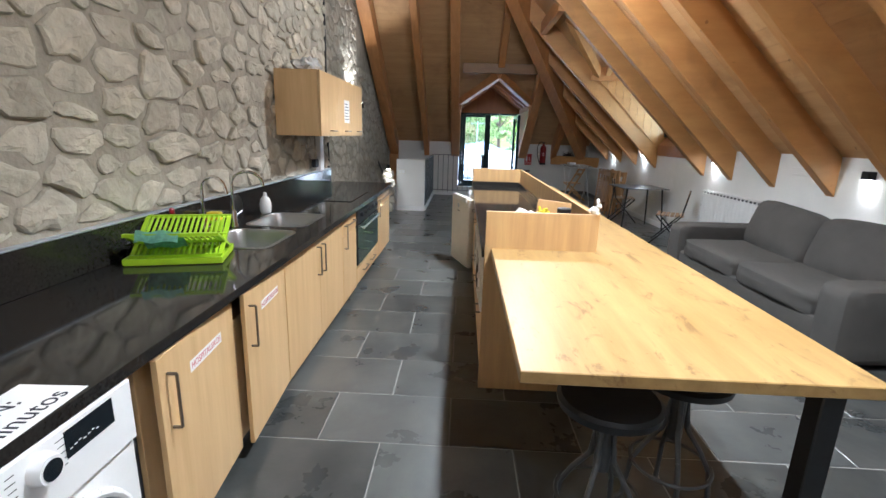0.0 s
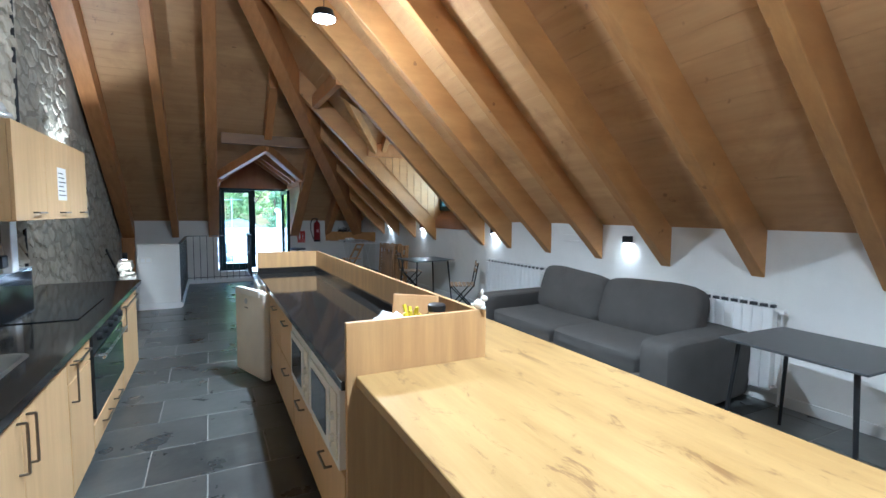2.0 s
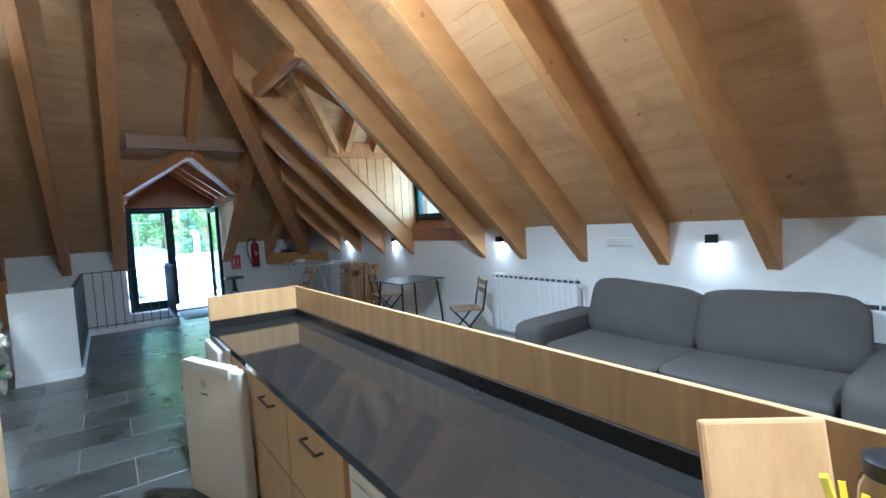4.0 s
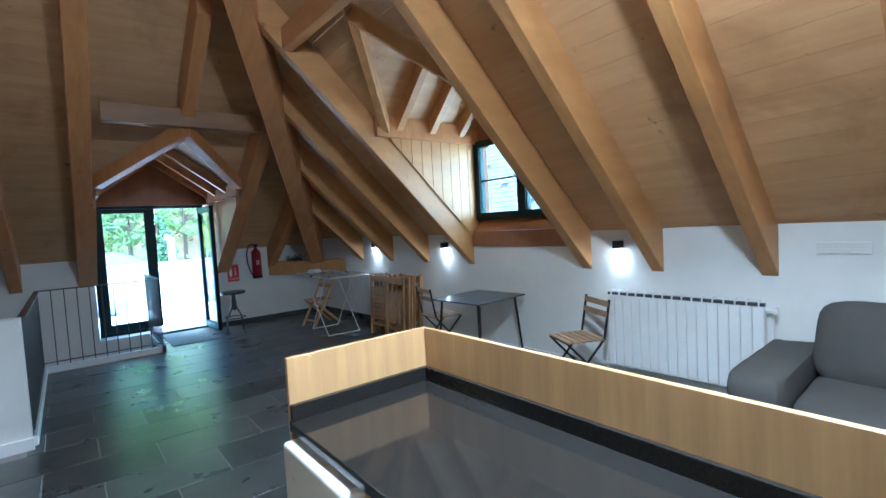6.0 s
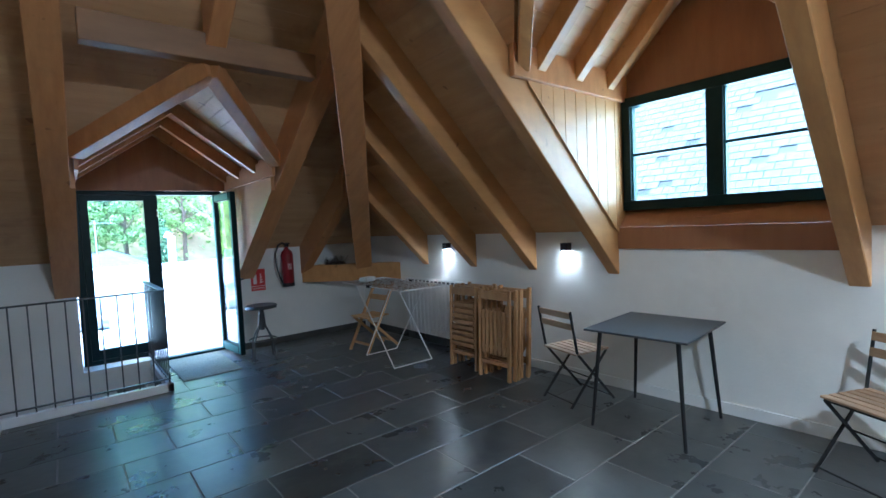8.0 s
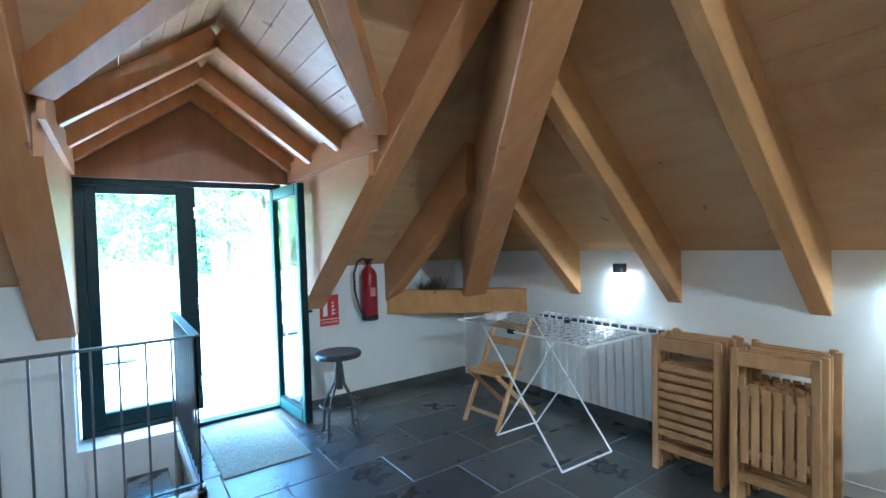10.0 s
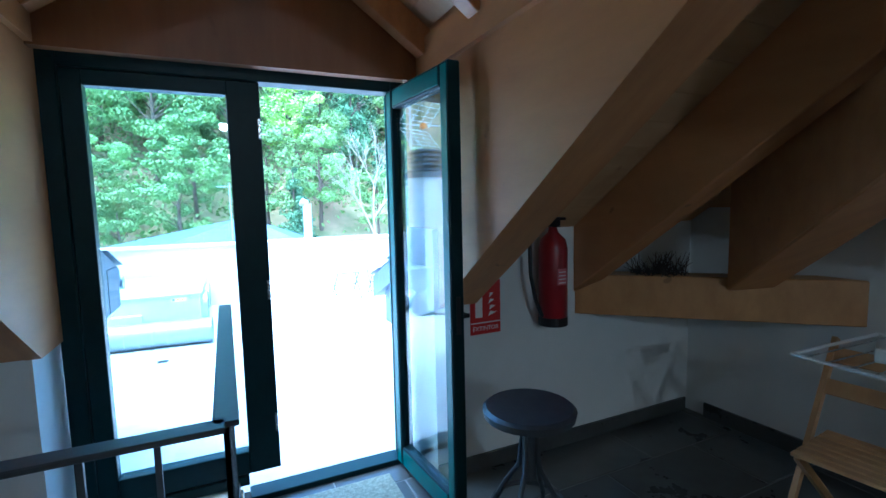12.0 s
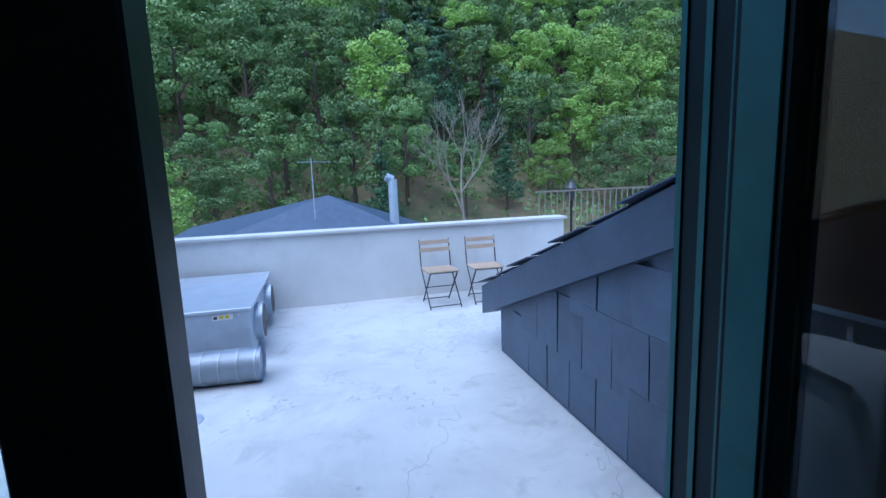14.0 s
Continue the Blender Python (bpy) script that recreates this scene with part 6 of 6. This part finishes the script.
ae = thing("aerial", pose(-1.52, 18.3, 2.42), "galvanised grid aerial with an orange dipole box on the chimney", "aerial", "roof aerials")
bm = bmesh.new()
rod(bm, (0, 0.06, -0.04), (0, 0.06, 0.80), 0.017)
part("mast", bm, M_GALV, ae)
bm = bmesh.new()
rod(bm, (-0.62, -0.10, 0.42), (0.10, 0.02, 0.42), 0.012)
part("boom", bm, M_GALV, ae)
part("dipole_box", rbox(-0.24, -0.10, 0.36, -0.14, 0.0, 0.46, 0.012), M_ORANGE, ae, "orange plastic dipole box")
for s in (-1, 1):
    def at(u, v):
        return (0.16 - 0.72 * u - 0.10 * v * (1 if s > 0 else 0.6), -0.16 + 0.22 * u + 0.30 * (1 - v), 0.42 + s * (0.04 + 0.36 * v))
    for k in range(6):
        bm = bmesh.new()
        rod(bm, at(0, k / 5), at(1, k / 5), 0.007, seg=6)
        part("reflector_bar", bm, M_WHITEP, ae)
    for k in range(4):
        bm = bmesh.new()
        rod(bm, at(k / 3, 0), at(k / 3, 1), 0.007, seg=6)
        part("reflector_rib", bm, M_WHITEP, ae)

# ---- beyond the terrace ----
rf = thing("neighbour_house", pose(0, 0, 0), "neighbouring house with a dark slate hipped roof", "house")
bm = bmesh.new()
prism(bm, [(-4.5, 25.5, -7.0), (6.5, 25.5, -7.0), (6.5, 34, -7.0), (-4.5, 34, -7.0)], (0, 0, 6.6))
part("wall", bm, M_REND, rf)
bm = bmesh.new()
pk, pk2 = (1.15, 28.8, 1.20), (-3.6, 31.5, 0.2)
cs = [(-5.2, 25.0, -0.9), (5.4, 25.0, -0.9), (6.8, 34.5, -0.9), (-5.2, 34.5, -0.9)]
vs = [bm.verts.new(p) for p in cs]
a, b = bm.verts.new(pk), bm.verts.new(pk2)
for f in ((vs[0], vs[1], a), (vs[1], vs[2], a), (vs[2], vs[3], b, a), (vs[3], vs[0], b), (vs[0], a, b)):
    bm.faces.new(f)
bm.faces.new(vs[::-1])
part("roof", bm, M_SLATE, rf)
bm = bmesh.new()
rod(bm, (3.05, 27.5, -0.6), (3.05, 27.5, 1.62), 0.14, seg=14)
rod(bm, (3.05, 27.5, 1.60), (2.85, 27.5, 1.70), 0.13, seg=14)
flue = part("flue", bm, M_GALV, rf, "galvanised flue pipe")
aerial(pose(0.72, 27.6, 0.2, 0, 0, 20), (2.1, 1.0), "thin television aerial on the neighbouring roof", False)
# fence and lamp beyond the parapet
fn = thing("metal_fence", pose(0, 0, 0), "brown metal fence beyond the parapet", "fence")
for i in range(22):
    bm = bmesh.new()
    x = 4.62 + i * 0.12
    rod(bm, (x, 20.9, -0.35), (x, 20.9, 1.28), 0.012, seg=6)
    part("bar", bm, M_DEADW, fn)
for z in (0.1, 1.28):
    bm = bmesh.new()
    bar(bm, (4.55, 20.9, z), (7.2, 20.9, z), 0.03, 0.03)
    part("rail", bm, M_DEADW, fn)
bm = bmesh.new()
box(bm, 4.4, 20.4, -0.6, 9, 22.4, -0.3)
struct("pavement_far", bm, M_CONC, "concrete landing beyond the parapet", "landing")
lp = thing("street_lamp", pose(10.8, 30.5, -4.1), "old-style iron street lamp beside the road", "street lamp")
bm = bmesh.new()
lathe(bm, ((0.10, 0), (0.07, 0.5), (0.05, 4.2), (0.08, 4.6)), 12)
part("post", bm, M_BLACK, lp)
bm = bmesh.new()
lathe(bm, ((0.10, 4.6), (0.22, 5.05), (0.26, 5.10), (0.05, 5.35), (0.02, 5.5)), 10)
part("lantern", bm, M_GREYM, lp)

# roof seen through the dormer window
nr = thing("slate_roof_opposite", pose(0, 0, 0), "pale slate roof of the building opposite", "roof")
bm = bmesh.new()
prism(bm, [(7.5, 3.0, -1.5), (7.5, 19.0, -1.5), (13.0, 19.0, 5.2), (13.0, 3.0, 5.2)], (0.1, 0, -0.2))
part("roof_slab", bm, M_BLACK, nr)
bm = bmesh.new()
for i in range(42):
    t = i / 42
    x, z = 7.5 + 5.5 * t, -1.5 + 6.7 * t
    for j in range(54):
        if random.random() < 0.06:
            continue
        y = 3.0 + j * 0.30 + (i % 2) * 0.15
        m = Matrix.Translation((x, y, z + 0.02)) @ Euler((0, -math.atan2(6.7, 5.5) + 0.05, 0)).to_matrix().to_4x4()
        box(bm, 0, 0, 0, 0.22, 0.285, 0.014, m)
o = part("slate_courses", bm, M_SLATO, nr, "weathered pale slates")
o["kind"] = "stuff"

# ---- ground and wooded hill ----
bm = bmesh.new()
N = 44
grid = []


def ground_z(x, y):
    z = -6.0
    if y > 34:
        z = -6.0 + 3.6 * min(1, (y - 34) / 8)
    if y > 44:
        z += (y - 44) * 0.66
    return z + 0.8 * noise.noise(Vector((x * 0.06, y * 0.06, 0))) * (1 if y > 36 else 0)


ys = [-300, -60, 0, 20, 30, 34] + [36 + 3.2 * i for i in range(34)]
xs = [-300, -160] + [-120 + 8 * i for i in range(34)] + [200, 300]
for y in ys:
    grid.append([bm.verts.new((x, y, ground_z(x, y))) for x in xs])
for i in range(len(ys) - 1):
    for j in range(len(xs) - 1):
        bm.faces.new((grid[i][j], grid[i][j + 1], grid[i + 1][j + 1], grid[i + 1][j]))
ground = struct("ground", bm, M_HILL, "grassy earth hillside behind the houses", "ground")
bm = bmesh.new()
box(bm, -60, 36.5, -3.9, 80, 41.0, -3.2)
road = struct("road", bm, M_CONC, "pale road at the foot of the hill", "road")


def crown_mesh(seed, kind):
    rnd = random.Random(seed)
    bm = bmesh.new()
    lobes = []
    if kind == "pine":
        for i in range(9):
            for q in range(4):
                a, z = rnd.uniform(0, 6.283), 1.8 + i * 0.85 + rnd.uniform(-0.35, 0.35)
                r = max(0.3, 2.0 - i * 0.21)
                lobes.append((Vector((0.62 * r * math.cos(a), 0.62 * r * math.sin(a), z)), r * rnd.uniform(0.55, 0.75), 0.55))
    else:
        for i in range(34):
            a, z = rnd.uniform(0, 6.283), rnd.uniform(2.6, 9.2)
            reach = 3.1 * math.sqrt(max(0.05, 1 - ((z - 5.4) / 4.2) ** 2))
            r = reach * math.sqrt(rnd.uniform(0.15, 1.0))
            lobes.append((Vector((r * math.cos(a), r * math.sin(a), z)), rnd.uniform(0.45, 1.15), 0.62))
    n = 9000
    for k in range(n):
        c, r, fl = lobes[rnd.randrange(len(lobes))]
        d = Vector((rnd.gauss(0, 1), rnd.gauss(0, 1), rnd.gauss(0, 1))).normalized()
        p = c + Vector((d.x * r, d.y * r, d.z * r * fl)) * rnd.uniform(0.72, 1.05)
        s = rnd.uniform(0.07, 0.15)
        d2 = (d * 0.7 + Vector((rnd.gauss(0, .6), rnd.gauss(0, .6), rnd.gauss(0.35, .5)))).normalized()
        u = d2.cross(Vector((rnd.gauss(0, 1), rnd.gauss(0, 1), rnd.gauss(0, 1))))
        if u.length < 1e-3:
            continue
        u.normalize()
        w = d2.cross(u)
        if w.length < 1e-3:
            continue
        w.normalize()
        q = [bm.verts.new(p + u * s), bm.verts.new(p + w * s * 0.55), bm.verts.new(p - u * s), bm.verts.new(p - w * s * 0.55)]
        bm.faces.new(q)
    me = bpy.data.meshes.new("crown")
    bm.to_mesh(me)
    bm.free()
    return me


def trunk_mesh(seed, pine=False):
    rnd = random.Random(seed)
    bm = bmesh.new()
    rod(bm, (0, 0, -1.5), (0.1, 0.05, 3.0), 0.22, 0.16, seg=8)
    rod(bm, (0.1, 0.05, 3.0), (0.0, 0.1, 8.6 if pine else 7.0), 0.16, 0.05, seg=8)
    for i in range(7):
        a = rnd.uniform(0, 6.283)
        z = rnd.uniform(2.4, 5.5)
        rod(bm, (0.08, 0.05, z), (1.7 * math.cos(a), 1.7 * math.sin(a), z + rnd.uniform(0.8, 2)), 0.07, 0.02, seg=6)
    me = mesh_of("trunk", bm, M_BARK)
    return me


CROWNS = []
for s, kind, mt in ((1, "leaf", M_LEAF), (2, "leaf", M_LEAF2), (3, "pine", M_PINE), (4, "leaf", M_LEAF)):
    me = crown_mesh(s, kind)
    me.materials.append(mt)
    CROWNS.append((me, kind))
TRUNKS = [trunk_mesh(7), trunk_mesh(8, True)]
rnd = random.Random(5)


def tree(x, y, k, size, label):
    t = thing("tree", pose(x, y, ground_z(x, y), 0, 0, rnd.uniform(0, 360)), label, "tree", "trees on the hillside")
    t.scale = (size, size, size * rnd.uniform(0.9, 1.15))
    me, kind = CROWNS[k]
    o = new("crown", me)
    o.parent = t
    o2 = new("trunk", TRUNKS[1 if kind == "pine" else 0])
    o2.parent = t


for row in range(13):
    y = 46.5 + row * 3.7
    x = -0.52 * (y - 13) + rnd.uniform(-2, 0)
    while x < 0.92 * (y - 13):
        k = rnd.choices((0, 1, 2, 3), (4, 2, 3, 3))[0]
        tree(x, y + rnd.uniform(-1.4, 1.4), k, rnd.uniform(0.75, 1.15) * (0.7 if row < 2 else 1), ("dark green conifer" if k == 2 else "leafy green tree") + " on the wooded hillside")
        x += rnd.uniform(3.3, 5.4)
for x, y, k, sz in ((-7.5, 40.5, 1, 0.62), (-10.5, 42.5, 1, 0.75), (-5.0, 43.5, 0, 0.55), (4.9, 44.3, 2, 0.66), (5.2, 44.0, 2, 0.5), (-14, 41, 0, 0.8)):
    tree(x, y, k, sz, "leafy green tree near the road")
# dead tree
dt = thing("dead_tree", pose(10.4, 43.6, ground_z(10.4, 43.6)), "bare dead tree before the green wood", "tree")
bm = bmesh.new()
rd = random.Random(11)


def limb(p, d, ln, r, depth):
    q = p + d * ln
    rod(bm, p, q, r, r * 0.62, seg=5, caps=False)
    if depth == 0:
        return
    for i in range(3 if depth > 1 else 4):
        e = (d + Vector((rd.gauss(0, 0.42), rd.gauss(0, 0.42), rd.gauss(0.22, 0.25)))).normalized()
        limb(q if i else p + d * ln * 0.6, e, ln * rd.uniform(0.6, 0.85), r * 0.6, depth - 1)


limb(Vector((0, 0, -0.5)), Vector((-0.08, 0, 1)), 3.3, 0.12, 5)
part("trunk", bm, M_DEADW, dt)
# undergrowth
bm = bmesh.new()
for i in range(26000):
    x, y = rnd.uniform(-34, 44), rnd.uniform(42.2, 62)
    if y < 49.5 and 3 < x < 17 and rnd.random() < 0.85:
        continue
    z = ground_z(x, y) + rnd.random() ** 2 * 1.3
    u = Vector((rnd.gauss(0, 1), rnd.gauss(0, 1), rnd.gauss(0, 1))).normalized()
    w = Vector((rnd.gauss(0, 1), rnd.gauss(0, 1), rnd.gauss(0, 1))).cross(u).normalized()
    s = rnd.uniform(0.10, 0.24)
    p = Vector((x, y, z))
    bm.faces.new([bm.verts.new(p + u * s), bm.verts.new(p + w * s * .6), bm.verts.new(p - u * s), bm.verts.new(p - w * s * .6)])
me = bpy.data.meshes.new("undergrowth")
bm.to_mesh(me)
bm.free()
me.materials.append(M_LEAF)
tagged(new("undergrowth", me), "tangled green undergrowth at the foot of the wood", "undergrowth", "", "stuff")

# ---- floor tiles ----
TW, TH = 0.69, 0.461
rt = random.Random(3)


def tile_mesh(w, h):
    bm = bmesh.new()
    c = 0.0035
    lo = [bm.verts.new((x, y, -0.012)) for x, y in ((0, 0), (w, 0), (w, h), (0, h))]
    mi = [bm.verts.new((x, y, -0.003)) for x, y in ((0, 0), (w, 0), (w, h), (0, h))]
    hi = [bm.verts.new((x, y, 0)) for x, y in ((c, c), (w - c, c), (w - c, h - c), (c, h - c))]
    for a, b in ((lo, mi), (mi, hi)):
        for i in range(4):
            j = (i + 1) % 4
            bm.faces.new((a[i], a[j], b[j], b[i]))
    bm.faces.new(hi)
    return mesh_of("tile", bm, M_TILE)


TILE = tile_mesh(TW - 0.006, TH - 0.006)
CUTS = {}


def floor_ok(x0, y0, x1, y1):
    """The part of a tile that lies on the floor, as a list of rectangles."""
    x0, x1 = max(x0, XL), min(x1, wx(y0))
    y0, y1 = max(y0, -1.2), min(y1, 13.83)
    if x1 - x0 < 0.04 or y1 - y0 < 0.04:
        return None
    if y1 > 9.62 and x0 < -0.84 and y0 < 12.42:
        if x1 > -0.80:
            x0 = -0.84
        elif y0 < 9.55:
            y1 = 9.62
        else:
            return None
    if y1 > 12.42 and x0 < 0.5:
        if x1 > 0.54:
            x0 = 0.5
        elif y0 < 12.36:
            y1 = 12.42
        else:
            return None
    if x1 - x0 < 0.04 or y1 - y0 < 0.04:
        return None
    return x0, y0, x1, y1


for k in range(-8, 27):
    ya = 2.11 + k * TH
    off = -0.73 if k % 2 == 0 else -0.40
    for n in range(-4, 8):
        xa = off + n * TW
        r = floor_ok(xa, ya, xa + TW, ya + TH)
        if not r:
            continue
        w, h = round(r[2] - r[0] - 0.006, 3), round(r[3] - r[1] - 0.006, 3)
        if abs(w - (TW - 0.006)) < 0.002 and abs(h - (TH - 0.006)) < 0.002:
            me = TILE
        else:
            me = CUTS.setdefault((w, h), None) or tile_mesh(w, h)
            CUTS[(w, h)] = me
        ob = new("tile", me)
        ob.parent = floor
        ob.matrix_basis = Matrix.Translation((r[0] + 0.003, r[1] + 0.003, rt.uniform(-0.0008, 0.0006)))

# ---- rubble stones in the wall ----
rs = random.Random(21)


def clip(poly, px, pz, nx, nz):
    """The part of a polygon on the near side of a line through (px, pz) with the normal (nx, nz)."""
    out = []
    for (ax, az), (bx_, bz) in zip(poly, poly[1:] + poly[:1]):
        da, db = (ax - px) * nx + (az - pz) * nz, (bx_ - px) * nx + (bz - pz) * nz
        if da <= 0:
            out.append((ax, az))
        if da * db < 0:
            t = da / (da - db)
            out.append((ax + (bx_ - ax) * t, az + (bz - az) * t))
    return out


def one_stone(V, F, x, poly, cy, cz, depth, seed):
    """A rough, fairly flat stone front over the outline poly, added to the lists V and F."""
    q = []
    for a, b in zip(poly, poly[1:] + poly[:1]):
        q.append((a[0] * 0.86 + b[0] * 0.14, a[1] * 0.86 + b[1] * 0.14))
        q.append((a[0] * 0.5 + b[0] * 0.5, a[1] * 0.5 + b[1] * 0.5))
        q.append((a[0] * 0.14 + b[0] * 0.86, a[1] * 0.14 + b[1] * 0.86))
    poly = []
    for y, z in q:
        w = Vector((y * 11, z * 11, seed))
        poly.append((y + 0.034 * noise.noise(w), z + 0.034 * noise.noise(w + Vector((9, 4, 2)))))
    base = len(V)
    n = len(poly)
    tilt = rs.uniform(-0.02, 0.14)
    for k, (sc, d) in enumerate(((1.0, 0.0), (0.97, 0.62), (0.90, 0.86), (0.62, 0.97), (0.28, 1.0))):
        for y, z in poly:
            yy, zz = cy + (y - cy) * sc, cz + (z - cz) * sc
            g = noise.noise(Vector((yy * 8, zz * 8, seed))) * 0.55 + noise.noise(Vector((yy * 21, zz * 21, seed))) * 0.40
            e = 0.012 * noise.noise(Vector((yy * 24, zz * 24, seed + 5)))
            out = depth * (d + (0.7 * g if d > 0.3 else 0)) + (tilt * (cz - zz) if d > 0.3 else 0)
            V.append((x + out, yy + e, zz + e))
    for k in range(4):
        for i in range(n):
            j = (i + 1) % n
            F.append((base + k * n + i, base + k * n + j, base + (k + 1) * n + j, base + (k + 1) * n + i))
    F.append(tuple(base + 4 * n + i for i in range(n)))


def stones(parent, x, y0, y1, z0, z1, mean, limit):
    """Random rubble: one cell for each seed, wider than tall, with mortar between."""
    pts = []
    for _ in range(int((y1 - y0) * (z1 - z0) * 260)):
        p = (rs.uniform(y0, y1), rs.uniform(z0, z1))
        r = mean * (0.38 + 0.85 * (0.5 + 0.5 * noise.noise(Vector((p[0] * 1.3, p[1] * 1.9, 2)))) + rs.uniform(-0.12, 0.2))
        if all(((p[0] - q[0]) * 0.62) ** 2 + (p[1] - q[1]) ** 2 > (0.5 * (r + q[2])) ** 2 for q in pts):
            pts.append((p[0], p[1], r))
    restV, restF = [], []
    made = 0
    for a in pts:
        poly = [(y0 - 0.05, z0), (y1 + 0.0, z0), (y1 + 0.0, z1), (y0 - 0.05, z1)]
        near = sorted(pts, key=lambda q: ((q[0] - a[0]) * 0.62) ** 2 + (q[1] - a[1]) ** 2)[1:15]
        gap = rs.uniform(0.003, 0.030)
        for b in near:
            t = a[2] / (a[2] + b[2])
            nx, nz = (b[0] - a[0]) * 0.384, b[1] - a[1]
            ln = math.hypot(nx, nz)
            nx, nz = nx / ln, nz / ln
            mx, mz = a[0] + (b[0] - a[0]) * t, a[1] + (b[1] - a[1]) * t
            poly = clip(poly, mx - nx * gap, mz - nz * gap, nx, nz)
            if len(poly) < 3:
                break
        if len(poly) < 3:
            continue
        cy, cz = sum(p[0] for p in poly) / len(poly), sum(p[1] for p in poly) / len(poly)
        V, F = ([], []) if made < limit else (restV, restF)
        one_stone(V, F, x - 0.030, poly, cy, cz, rs.uniform(0.020, 0.046), a[0] * 7 + a[1] * 3)
        if made < limit:
            me = bpy.data.meshes.new("stone")
            me.from_pydata(V, [], F)
            me.materials.append(M_STONE)
            ob = new("stone", me)
            ob.parent = parent
        made += 1
    if restV:
        me = bpy.data.meshes.new("stonework")
        me.from_pydata(restV, [], restF)
        me.materials.append(M_STONE)
        ob = new("stonework", me)
        ob.parent = parent
        ob["kind"] = "stuff"


stones(wall_stone, XK, 0.9, YK, 1.12, 3.3, 0.145, 300)
stones(wall_stone, XK, -1.2, 0.9, 1.12, 3.3, 0.155, 0)
stones(wall_stone, XK, -1.2, YK, 3.3, 5.2, 0.16, 0)
stones(wall_stone_far, XL, YK, 9.6, 0.0, 4.6, 0.17, 200)
stones(wall_stone_far, XL, 9.75, 13.4, 0.0, 2.8, 0.22, 0)
# stone pier beside the half wall
PIER = [(-1.53 + 0.03 * (k % 2), 9.46 + 0.02 * (k % 3), 0.09 + 0.16 * k, 0.115) for k in range(5)]
for i, (x, y, z, s) in enumerate(PIER):
    bm = bmesh.new()
    bmesh.ops.create_icosphere(bm, subdivisions=3, radius=1.0)
    for v in bm.verts:
        p = v.co
        n = (abs(p.x) ** 4 + abs(p.y) ** 4 + abs(p.z) ** 4) ** 0.25
        v.co = p / n * (0.9 + 0.30 * noise.noise(p * 1.4 + Vector((i * 3, 0, 0))) + 0.12 * noise.noise(p * 4 + Vector((i, 1, 0))))
    ob = new("stone", mesh_of("stone", bm, M_STONE))
    ob.parent = wall_stone_far
    ob.matrix_basis = Matrix.Translation((x, y, z)) @ Matrix.Diagonal((s * 1.1, s, s * 0.85, 1))
